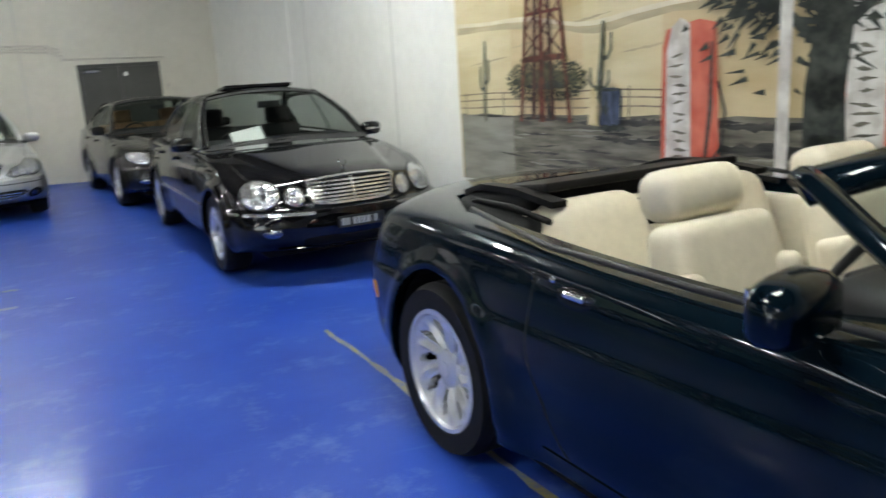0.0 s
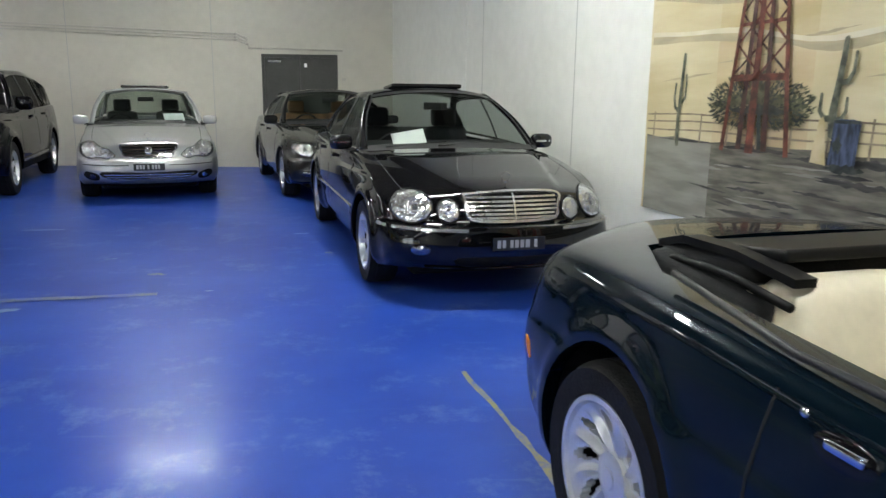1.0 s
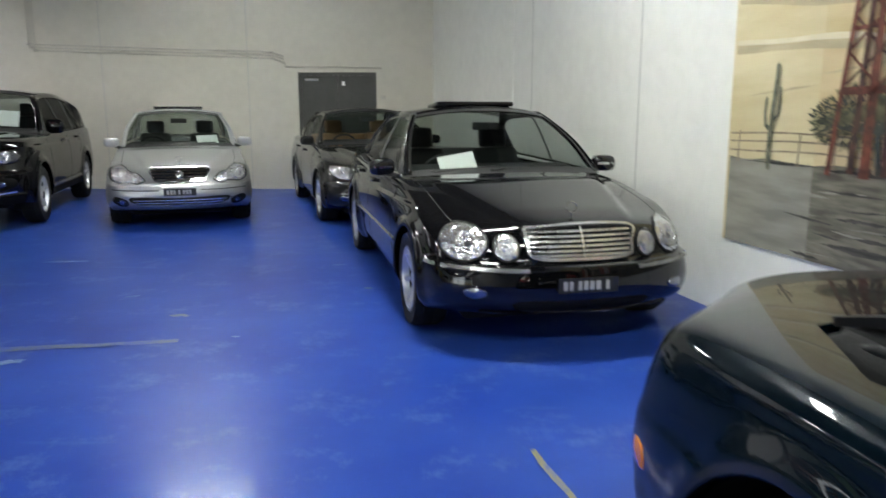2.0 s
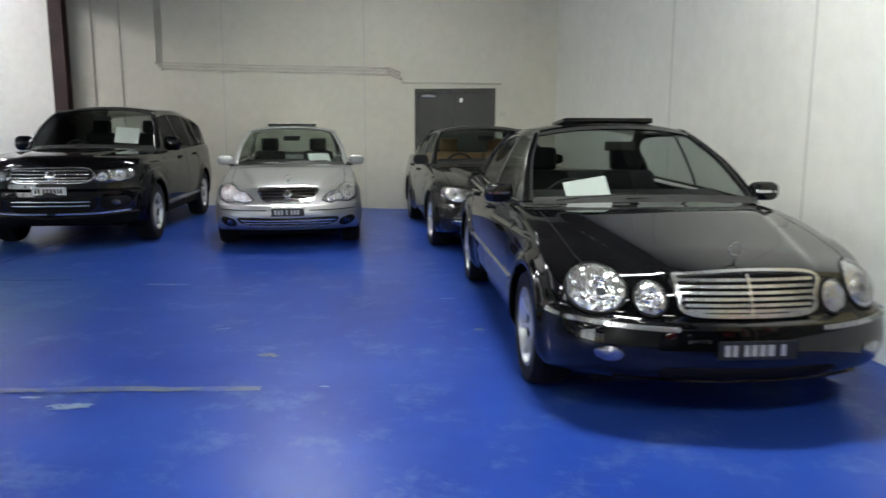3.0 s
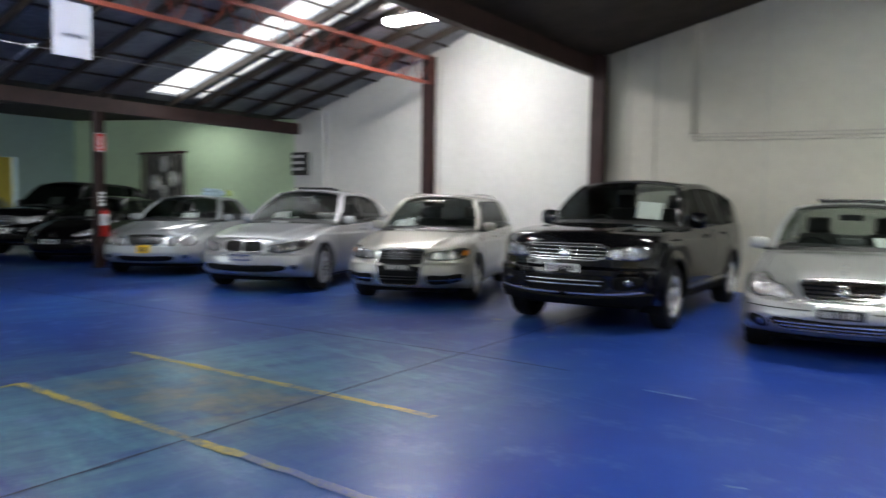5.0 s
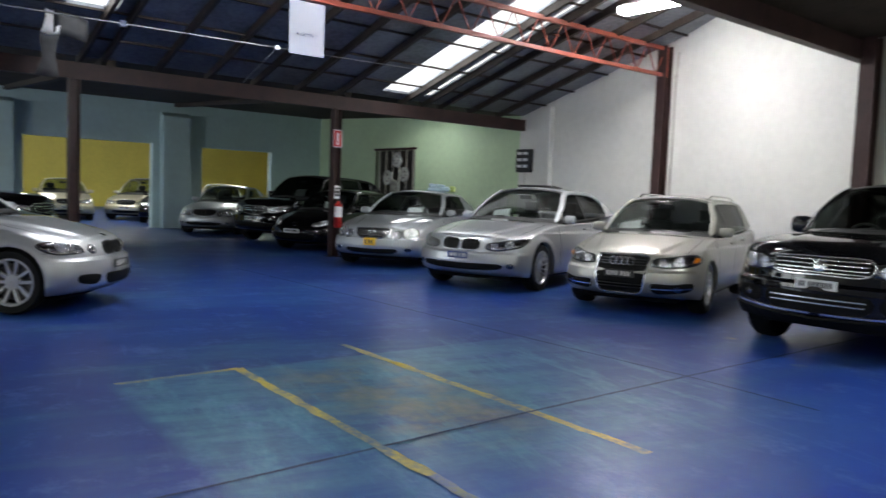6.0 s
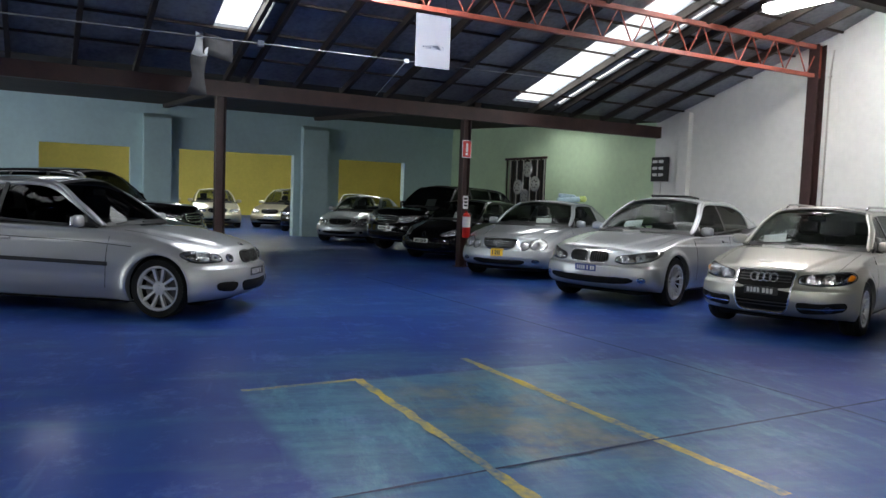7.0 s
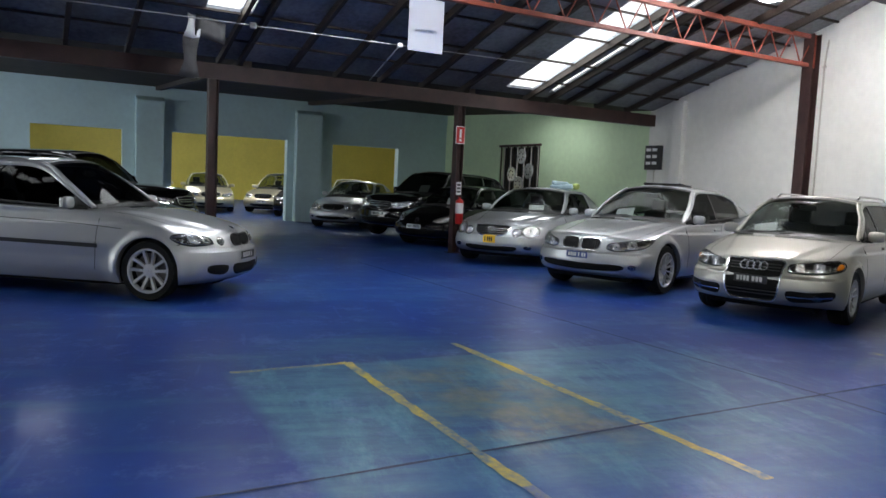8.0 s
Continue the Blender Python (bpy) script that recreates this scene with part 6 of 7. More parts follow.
both(lambda s: headlight(car, at, mir([(0.53, 0.61), (0.55, 0.675), (0.66, 0.70), (0.78, 0.71), (0.83, 0.665), (0.78, 0.60), (0.65, 0.595)], s), [(0.70 * s, 0.65, 0.045, REFLECTOR), (0.60 * s, 0.64, 0.038, REFLECTOR), (0.60 * s, 0.64, 0.026, PROJECTOR)], base=LAMP_DARK))
both(lambda s: headlight(car, at, ellipse(0.42 * s, 0.635, 0.045, 0.042, 8), [(0.42 * s, 0.635, 0.028, PROJECTOR)]))
for s in (1, -1):
    o = mir([(0.02, 0.69), (0.08, 0.70), (0.19, 0.695), (0.225, 0.64), (0.19, 0.585), (0.08, 0.575), (0.025, 0.60)], s)
    g = grille(car, at, o, w=0.012, frame=BLACK_PLASTIC)
    for k in range(5):
        part("grille_bar", ribbon(at, [(s * (0.05 + 0.034 * k), 0.68), (s * (0.05 + 0.034 * k), 0.595)], 0.009, 0.017, n=4), BLACK_PLASTIC, g)
intake(car, at, [(-0.32, 0.385), (0.0, 0.385), (0.32, 0.385), (0.28, 0.28), (0.0, 0.27), (-0.28, 0.28)])
both(lambda s: intake(car, at, mir([(0.42, 0.38), (0.66, 0.39), (0.66, 0.31), (0.46, 0.29)], s)))
plate(car, skin, 0.475, PLATE_BLACK, PLATE_INK)
part("badge", dome(lambda a, b, l=0.0: skin.top(a, b, l), ellipse(-0.16, 0.0, 0.035, 0.035, 8), 0.006, 2), CHROME, car, smooth=True)


# dark estates and saloons behind, towards the pale blue wall
def plain_car(label, place, heading, pm, H=1.45, estate=False, L=4.7, offr=False, lamps=True):
    if offr:
        c = offroad(L, 1.9, H, 0.86, 2.8, 0.36, pm, panes=(-1.72, -2.62, -3.45, -4.0), detail=2, glass=GLASS_DARK, arch=0.40)
    elif estate:
        c = sedan(L, 1.80, H, 0.86, 2.76, 0.315, pm, belt_z=0.94, deck=1.02, rear_top_x=-L + 0.55, rear_base=-L + 0.18, tub=(-1.45, -L + 0.4, 0.71, 0.34), panes=(-1.7, -2.55, -3.45, -L + 0.55), detail=2, glass=GLASS_DARK, side_glass=GLASS_BLACK)
    else:
        c = sedan(L, 1.80, H, 0.84, 2.75, 0.315, pm, belt_z=0.94, deck=1.02, detail=2)
    car, skin, over = car_base(c, label, place, heading)
    at = skin.front
    z = 0.22 if offr else 0.0
    o = [(0.42, 0.60 + z), (0.44, 0.68 + z), (0.60, 0.71 + z), (0.78, 0.72 + z), (0.80, 0.65 + z), (0.66, 0.59 + z)]
    both(lambda s: headlight(car, at, mir(o, s), [(0.64 * s, 0.655 + z, 0.045, REFLECTOR)]))
    g = grille(car, at, [(-0.30, 0.72 + z), (0.30, 0.72 + z), (0.25, 0.58 + z), (-0.25, 0.58 + z)], w=0.016)
    bars(g, at, [(-0.27, 0.27, 0.67 + z), (-0.26, 0.26, 0.63 + z)], CHROME, 0.012)
    intake(car, at, [(-0.42, 0.36 + z), (0.42, 0.36 + z), (0.36, 0.28 + z), (-0.36, 0.28 + z)])
    plate(car, skin, 0.46 + z, PLATE_WHITE, PLATE_BLACK)
    return car, over
plain_car("tall black wagon parked behind the silver compact", (-15.5, 3.45), (0.38, 0.925), BLACK_PAINT, 1.76, False, 4.95, True)
plain_car("dark saloon behind the silver compact", (-13.3, 3.75), (0.42, 0.907), BLACK_PAINT, 1.40, False, 4.5)
plain_car("pale gold saloon under the back room lights", (-29.0, 3.4), (0.98, 0.1), CHAMPAGNE)
plain_car("pale gold hatchback under the back room lights", (-29.6, 5.25), (0.90, -0.35), CHAMPAGNE, 1.55)
plain_car("dark saloon inside the back room opening", (-27.1, 6.35), (0.95, -0.25), BLACK_PAINT, 1.42)
plain_car("pale saloon at the back room wall", (-29.4, 8.7), (0.97, -0.1), SILVER_WARM)
plain_car("pale gold saloon further along the back room", (-29.3, 1.1), (0.98, 0.1), CHAMPAGNE)
# ---- dark green convertible ----
L, W = 4.76, 1.83
hw = W / 2
st = [(0.0, hw * 0.80, hw * 0.92, 0.66, 0.60, 0.17), (-0.52, hw * 0.90, hw * 1.0, 0.78, 0.72, 0.17), (-0.98, hw * 0.91, hw, 0.85, 0.80, 0.17), (-1.70, hw * 0.90, hw * 0.99, 0.92, 0.855, 0.17),
      (-2.35, hw * 0.91, hw * 0.985, 0.885, 0.865, 0.17), (-2.95, hw * 0.92, hw * 0.99, 0.89, 0.875, 0.17), (-3.45, hw * 0.925, hw * 1.0, 0.945, 0.91, 0.18), (-3.95, hw * 0.87, hw * 0.985, 0.965, 0.905, 0.20),
      (-4.40, hw * 0.80, hw * 0.94, 0.945, 0.875, 0.24), (-4.76, hw * 0.68, hw * 0.82, 0.89, 0.81, 0.28)]
c = sedan(L, W, 1.21, 0.94, 2.72, 0.338, RACING_GREEN, stations=st, cowl=0.925, belt_z=0.87, screen_base=-1.72, screen_top_x=-2.27, roof_w=hw * 0.68, rear_base=-3.75, deck=0.95, rim=0.236, spokes=(9, "petal"), arch=0.395,
          open=True, tub=(-1.92, -4.02, 0.70, 0.34), cabin=LEATHER, seat_x=-2.22, seat_z=0.25, bench=0.92, bow=0.42, bow_r=0.42, crease=0.1, waist=0.55, glass=GLASS,
          seams=[[(-1.78, 0.80), (-1.84, 0.55), (-1.86, 0.28)], [(-3.06, 0.85), (-3.08, 0.6), (-3.0, 0.40), (-2.92, 0.28)]], handles=[], mirror=(-2.17, hw * 0.88, 0.925), mirror_size=(0.15, 0.25, 0.14), no_head=True, press=0.006, lip=0.016, shoulder=0.66)
hd = Vector((0.242, -0.970, 0))
tail_place = Vector((2.29, 4.28, 0))
car, skin, over = car_base(c, "dark green convertible with cream leather seats and roof folded", (tail_place + hd * L).xy, hd.xy)
at, bk = skin.front, skin.back
both(lambda s: headlight(car, at, ellipse(0.62 * s, 0.60, 0.14, 0.075, 10, -14 * s), [(0.62 * s, 0.60, 0.045, REFLECTOR)]))
intake(car, at, ellipse(0, 0.42, 0.36, 0.10, 12))
for s in (1, -1):
    fn = lambda x, z, lift=0.0, s=s: skin.side(x, z, s, lift)
    part("side_marker", dome(fn, [(-4.33, 0.49), (-4.33, 0.56), (-4.255, 0.56), (-4.255, 0.49)], 0.006, 2), AMBER, car, "amber side marker", smooth=True)
    part("tail_light", dome(bk, mir([(0.42, 0.66), (0.42, 0.78), (0.60, 0.79), (0.70, 0.76), (0.70, 0.68), (0.58, 0.65)], s), 0.02, 2), RED_LENS, car, "red tail light with a bright rim", smooth=True)
    part("lamp_rim", ribbon(bk, mir([(0.40, 0.64), (0.40, 0.80), (0.60, 0.81), (0.72, 0.78), (0.72, 0.67), (0.58, 0.63)], s), 0.014, 0.018, closed=True, n=30), CHROME, car)
    # flush handle; a black ellipse is painted for the shade in its scoop
    part("scoop_shade", dome(fn, ellipse(-2.88, 0.795, 0.075, 0.032, 10), 0.002, 2, edge=0.0005), BLACK_PAINT, car, smooth=True)
    p, nrm = skin.side(-2.865, 0.803, s)
    part("door_lock", dome(fn, ellipse(-2.985, 0.83, 0.010, 0.010, 10), 0.002, 2), CHROME, car, "small chrome door lock", smooth=True)
    part("door_handle", cushion((0.088, 0.022, 0.022), 0.009, Matrix.Translation(p + nrm * 0.016)), CHROME, car, "chrome door handle", smooth=True)
    part("sill_line", ribbon(fn, [(-1.4, 0.27), (-2.3, 0.265), (-3.05, 0.27)], 0.012, 0.004, n=20), RACING_GREEN, car)
    # inside: padded door card and cockpit rail
    y = s * 0.735
    part("door_card", cushion((1.30, 0.05, 0.44), 0.02, pose(-2.55, y, 0.62)), LEATHER, car, "cream leather door card", smooth=True)
    part("quarter_trim", cushion((0.36, 0.07, 0.30), 0.03, pose(-3.32, s * 0.71, 0.70)), LEATHER, car, smooth=True)
    part("cockpit_rail", tube(bmesh.new(), [(-1.95, s * 0.775, 0.885), (-2.5, s * 0.79, 0.886), (-3.1, s * 0.79, 0.90), (-3.6, s * 0.745, 0.95)], 0.010, 8), BLACK_PLASTIC, car, smooth=True)
    # rear seat shells, rounded
    q = part("rear_seat_shell", cushion((0.24, 0.54, 0.48), 0.11, pose(-3.40, s * 0.34, 0.73, 0, -18, 0), 0.2), LEATHER, car, smooth=True)
    part("rear_cushion", cushion((0.36, 0.48, 0.16), 0.06, pose(-3.14, s * 0.34, 0.55, 0, -6, 0)), LEATHER, q, smooth=True)
    part("front_headrest", cushion((0.17, 0.34, 0.165), 0.076, pose(-2.925, s * 0.36, 1.03, 0, -10, 0)), LEATHER, car, smooth=True)
part("centre_console", cushion((1.1, 0.22, 0.26), 0.05, pose(-2.45, 0, 0.44)), LEATHER, car, smooth=True)
ROOF_BLACK = mat("dull black roof trim", (0.004, 0.004, 0.0045), 0.5, spec=0.2)
SOFTTOP = mat("black canvas", (0.005, 0.005, 0.006), 0.85, var=0.4, scale=20, bump=0.4, bscale=150)
# the folded roof: canvas folds under a flat rigid header
q = part("folded_roof", cushion((0.56, 1.22, 0.13), 0.06, pose(-3.70, 0, 0.865, 0, 3, 0)), SOFTTOP, car, "black folded canvas roof", smooth=True)
part("well_lining", boxed((-4.02, -0.70, 0.60), (-3.45, 0.70, 0.66), bevel=0.02), SOFTTOP, q)
part("canvas_fold", cushion((0.44, 1.10, 0.08), 0.038, pose(-3.76, 0, 0.925, 0, -4, 0)), SOFTTOP, q, smooth=True)
part("roof_header", cushion((0.40, 1.02, 0.035), 0.014, pose(-3.66, 0, 0.985, 0, -7, 0)), ROOF_BLACK, q, "black rigid roof header", smooth=True)
for s in (1, -1):
    rail = [(-4.00, s * 0.50, 0.945), (-3.85, s * 0.515, 0.985), (-3.60, s * 0.525, 0.99), (-3.36, s * 0.535, 0.965)]
    bm = bmesh.new()
    for a, b in zip(rail, rail[1:]):
        bar(bm, a, b, 0.065, 0.024)
    part("roof_rail", bm, ROOF_BLACK, q, "flat black folded roof rail")
    part("roof_rail", tube(bmesh.new(), [(a + 0.03, b + s * 0.065, d - 0.05) for a, b, d in rail], 0.012, 10), ROOF_BLACK, q, smooth=True)
part("screen_frame", sheet([[over(10, t, -0.006) for t in (-1, -0.5, 0, 0.5, 1)], [over(11, t, -0.012) for t in (-1, -0.5, 0, 0.5, 1)], [over(12, t, -0.016) for t in (-1, -0.5, 0, 0.5, 1)]], 0.03), RACING_GREEN, car, smooth=True)
plate(car, skin, 0.55, PLATE_WHITE, PLATE_BLACK, fn=bk)


# ---- mural on the east wall ----
MURAL = EAST - V * 0.012
MF = frame_of(MURAL, -U)              # x southwards along the wall, z up


def paint_mat(name, a, b=None, scale=5.0, stretch=(1, 1, 1)):
    m = bpy.data.materials.new(name)
    m.use_nodes = True
    nt = m.node_tree
    p = nt.nodes["Principled BSDF"]
    p.inputs["Roughness"].default_value = 0.55
    tc, mp, nz, rp = (nt.nodes.new(f"ShaderNode{k}") for k in ("TexCoord", "Mapping", "TexNoise", "ValToRGB"))
    mp.inputs["Scale"].default_value = stretch
    nz.inputs["Scale"].default_value, nz.inputs["Detail"].default_value = scale, 6
    rp.color_ramp.elements[0].position, rp.color_ramp.elements[1].position = 0.36, 0.64
    rp.color_ramp.elements[0].color, rp.color_ramp.elements[1].color = (*a, 1), (*(b or a), 1)
    nt.links.new(tc.outputs["Object"], mp.inputs[0])
    nt.links.new(mp.outputs[0], nz.inputs["Vector"])
    nt.links.new(nz.outputs["Fac"], rp.inputs[0])
    nt.links.new(rp.outputs[0], p.inputs["Base Color"])
    return m


ART_SKY = paint_mat("mural sky", (0.50, 0.40, 0.20), (0.62, 0.53, 0.32), 2.0, (0.5, 1, 2.5))
ART_DUNE = paint_mat("mural pale dune", (0.52, 0.40, 0.22), (0.62, 0.51, 0.31), 2.5, (0.5, 1, 2))
ART_CLOUD = paint_mat("mural white crest", (0.62, 0.56, 0.40), (0.70, 0.65, 0.50), 4)
ART_CREASE = paint_mat("mural dune crease", (0.38, 0.32, 0.20), (0.50, 0.42, 0.26), 6, (0.5, 1, 2))
ART_GROUND = paint_mat("mural grey ground", (0.075, 0.07, 0.052), (0.20, 0.185, 0.145), 7.0, (0.5, 1, 3))
ART_ROAD = paint_mat("mural dark scrub paint", (0.012, 0.012, 0.012), (0.07, 0.066, 0.058), 9.0, (0.4, 1, 3))
ART_FENCE = paint_mat("mural fence brown", (0.16, 0.12, 0.08), (0.34, 0.28, 0.19), 9.0)
ART_RED = paint_mat("mural rust red", (0.055, 0.016, 0.010), (0.20, 0.06, 0.035), 16)
ART_PUMP = paint_mat("mural pump red", (0.46, 0.075, 0.04), (0.62, 0.17, 0.11), 5)
ART_WHITE = paint_mat("mural white", (0.46, 0.43, 0.40), (0.68, 0.66, 0.63), 11)
ART_GREEN = paint_mat("mural olive foliage", (0.035, 0.04, 0.018), (0.14, 0.14, 0.075), 26)
ART_CACTUS = paint_mat("mural grey-green cactus", (0.06, 0.065, 0.045), (0.20, 0.20, 0.14), 20)
ART_DARK = paint_mat("mural dark tree", (0.012, 0.016, 0.014), (0.055, 0.062, 0.05), 18)
ART_BLUE = paint_mat("mural blue barrel", (0.010, 0.016, 0.03), (0.075, 0.10, 0.17), 14, (2.5, 1, 0.6))
ART_CREAM = paint_mat("mural cream shape", (0.50, 0.40, 0.20), (0.62, 0.52, 0.32), 9)
mural = thing("mural", "painted desert mural with windmill tower, cacti and fuel pumps", "mural", MF)
LAYER = [0]


def art(name, outlines, material, label=""):
    """Flat painted shapes, each layer a hair in front of the last."""
    LAYER[0] += 1
    bm = bmesh.new()
    y = -0.0005 * LAYER[0]
    for o in outlines:
        vs = [bm.verts.new((a, y, b)) for a, b in o]
        f = bm.faces.new(vs)
    bmesh.ops.triangulate(bm, faces=bm.faces)
    ob = part(name, bm, material, mural, label)
    if len(outlines) > 20:
        tagged(ob, kind="stuff")
    return ob


def stroke(a, b, w0, w1=None):
    a, b = Vector(a), Vector(b)
    s = (b - a).normalized()
    s = Vector((-s.y, s.x))
    w1 = w0 if w1 is None else w1
    return [tuple(a + s * w0 / 2), tuple(a - s * w0 / 2), tuple(b - s * w1 / 2), tuple(b + s * w1 / 2)]


rnd = random.Random(5)


def blob(cx, cz, rx, rz, n=46, rough=0.10):
    return [(cx + rx * math.cos(t) * (1 + rnd.uniform(-rough, rough)), cz + rz * math.sin(t) * (1 + rnd.uniform(-rough, rough))) for t in (2 * math.pi * k / n for k in range(n))]


part("canvas", boxed((0.30, 0.0, 0.54), (7.5, 0.010, 3.2)), ART_SKY, mural, "cream painted sky of the mural")


def smear(x0, x1, z, h, n=14, rise=0.0):
    """A ragged brush mark, thinning at both ends."""
    def edge(k, side):
        f = k / n
        return x0 + (x1 - x0) * f, z + rise * f + side * h * rnd.uniform(0.25, 1.0) * math.sin(math.pi * (k + 0.2) / (n + 0.4))
    return [edge(k, 1) for k in range(n + 1)] + [edge(k, -1) for k in range(n, -1, -1)]


def arc(pts, w, taper=0.7):
    """A rounded brush stroke along a bent line."""
    out, n = [], len(pts) - 1
    for k in range(n):
        out.append(stroke(pts[k], pts[k + 1], w * (1 - (1 - taper) * k / n), w * (1 - (1 - taper) * (k + 1) / n)))
    return out + [blob(*p, w * 0.5 * (1 - (1 - taper) * k / n), w * 0.5 * (1 - (1 - taper) * k / n), 10, 0.04) for k, p in enumerate(pts)]


def crest(x, base, swing, phase):
    return base + swing * math.sin(x * 1.9 + phase) + 0.3 * swing * math.sin(x * 5.1 + phase * 2)


def band(x0, x1, base, swing, phase, h0, h1, n=40):
    xs = [x0 + (x1 - x0) * k / n for k in range(n + 1)]
    return [(x, crest(x, base, swing, phase) + h1) for x in xs] + [(x, crest(x, base, swing, phase) - h0 * (0.4 + 0.6 * abs(math.sin(x * 3.3 + phase)))) for x in reversed(xs)]


ART_PALE = paint_mat("mural faded ground", (0.19, 0.185, 0.155), (0.29, 0.28, 0.235), 4.0, (0.5, 1, 3))
ART_FADED = paint_mat("mural faded sky", (0.55, 0.46, 0.26), (0.66, 0.58, 0.37), 2.0, (0.5, 1, 2.5))
art("dune", [[(0.33, 1.0), (7.5, 1.0)] + [(x, crest(x, 1.80, 0.06, 0.4)) for x in (7.5 - 0.12 * k for k in range(60))] + [(0.33, 1.79)]], ART_DUNE)
art("faded_panel", [[(0.30, 1.10), (1.13, 1.10), (1.13, 3.2), (0.30, 3.2)]], ART_FADED)
art("faded_panel", [[(2.0, 1.10), (2.74, 1.10), (2.74, 3.2), (2.0, 3.2)]], ART_FADED)
art("dune_crease", [band(0.33, 7.5, z, w, q, 0.06, 0.0) for z, w, q in ((1.79, 0.06, 0.4), (2.12, 0.07, 2.0), (2.55, 0.06, 3.6))] + [smear(0.5 + 0.62 * k, 1.1 + 0.6 * k, 1.52 + 0.11 * (k % 3), 0.012, 12, 0.05) for k in range(10)], ART_CREASE)
art("dune_crest", [band(0.33, 7.5, z, w, q, 0.012, 0.02) for z, w, q in ((1.80, 0.06, 0.4), (2.13, 0.07, 2.0), (2.56, 0.06, 3.6))] + [smear(1.2 + 0.9 * k, 2.2 + 0.9 * k, 2.3 + 0.12 * (k % 3), 0.03, 12, 0.06) for k in range(6)], ART_CLOUD)
art("ground", [[(0.33, 0.54), (7.5, 0.54), (7.5, 1.12)] + [(7.5 - 0.2 * k, 1.11 + 0.012 * math.sin(k * 1.9)) for k in range(1, 36)] + [(0.33, 1.12)]], ART_GROUND)
art("faded_panel", [[(0.33, 0.54), (1.13, 0.54), (1.13, 1.10), (0.33, 1.11)]], ART_PALE)
art("pale_streak", [smear(x, x + rnd.uniform(0.2, 0.6), rnd.uniform(0.58, 1.04), rnd.uniform(0.006, 0.016), 10, rnd.uniform(-0.02, 0.02)) for x in (0.4 + 0.13 * k for k in range(50))], ART_PALE)
art("ground_shadow", [smear(x, x + rnd.uniform(0.12, 0.45), rnd.uniform(0.57, 0.99), rnd.uniform(0.006, 0.02), 10, rnd.uniform(-0.03, 0.03)) for x in (0.9 + 0.085 * k for k in range(74))], ART_ROAD)
art("far_scrub", [smear(1.25 + 0.5 * k, 1.9 + 0.52 * k, 0.66 + 0.03 * (k % 3), 0.03, 26) for k in range(12)] + [smear(1.9 + 0.4 * k, 2.5 + 0.42 * k, 1.06 + 0.012 * (k % 3), 0.035, 22) for k in range(13)] + [smear(0.5, 1.2, 1.10, 0.012), smear(1.2, 1.95, 1.085, 0.022, 18), smear(2.1, 2.9, 0.95, 0.028, 18), smear(2.6, 4.6, 0.93, 0.05, 30), smear(4.4, 7.3, 0.95, 0.05, 36)], ART_ROAD)
for z in (1.275, 1.225, 1.165):
    line = [(0.33 + 0.28 * k, z + 0.008 * math.sin(k * 1.3 + z * 9)) for k in range(10)]
    art("fence_rail", [line + [(a, b + 0.011) for a, b in reversed(line)]], ART_FENCE)
for k in range(9):
    art("fence_post", [stroke((0.42 + 0.29 * k, 1.09), (0.43 + 0.29 * k, 1.295 + 0.012 * (k % 2)), 0.018, 0.014)], ART_FENCE)
art("cactus", arc([(0.74, 1.07), (0.735, 1.25), (0.75, 1.45), (0.765, 1.62), (0.77, 1.70)], 0.042, 0.7) + arc([(0.745, 1.30), (0.69, 1.33), (0.675, 1.40), (0.685, 1.50)], 0.030, 0.7) + arc([(0.75, 1.36), (0.80, 1.40), (0.81, 1.50), (0.805, 1.56)], 0.028, 0.7), ART_CACTUS)
tufts, dark = [], []
for k in range(900):
    q, f = rnd.uniform(0, 2 * math.pi), rnd.uniform(0.02, 1) ** 0.5
    x, z = 1.56 + 0.47 * f * math.cos(q), 1.40 + 0.17 * f * math.sin(q) - 0.04 * abs(f * math.cos(q))
    d = Vector((math.cos(q) * 1.1, 0.15 + 0.7 * math.sin(q) + rnd.uniform(-0.4, 0.4))).normalized() * rnd.uniform(0.02, 0.05)
    (dark if k % 3 == 0 else tufts).append(stroke((x, z), (x + d.x, z + d.y), rnd.uniform(0.009, 0.018), 0.003))
art("bush", [smear(1.12, 1.55, 1.36, 0.07, 26, 0.06), smear(1.4, 1.75, 1.42, 0.13, 26), smear(1.58, 2.0, 1.40, 0.08, 26, -0.04)], ART_GREEN)
art("bush_twig", tufts, ART_GREEN)
art("bush_shade", dark + [smear(1.3, 1.85, 1.33, 0.05, 24)], ART_DARK)
art("bush_stem", [stroke((1.50, 1.08), (1.56, 1.36), 0.05, 0.03), stroke((1.62, 1.09), (1.58, 1.36), 0.04, 0.025)], ART_DARK)


def tower(x, z):
    """A place across the tapering tower: x from -1 to 1, z upwards."""
    f = (z - 1.06) / 1.64
    return (1.555 + 0.015 * f + x * (0.30 - 0.19 * f), z)


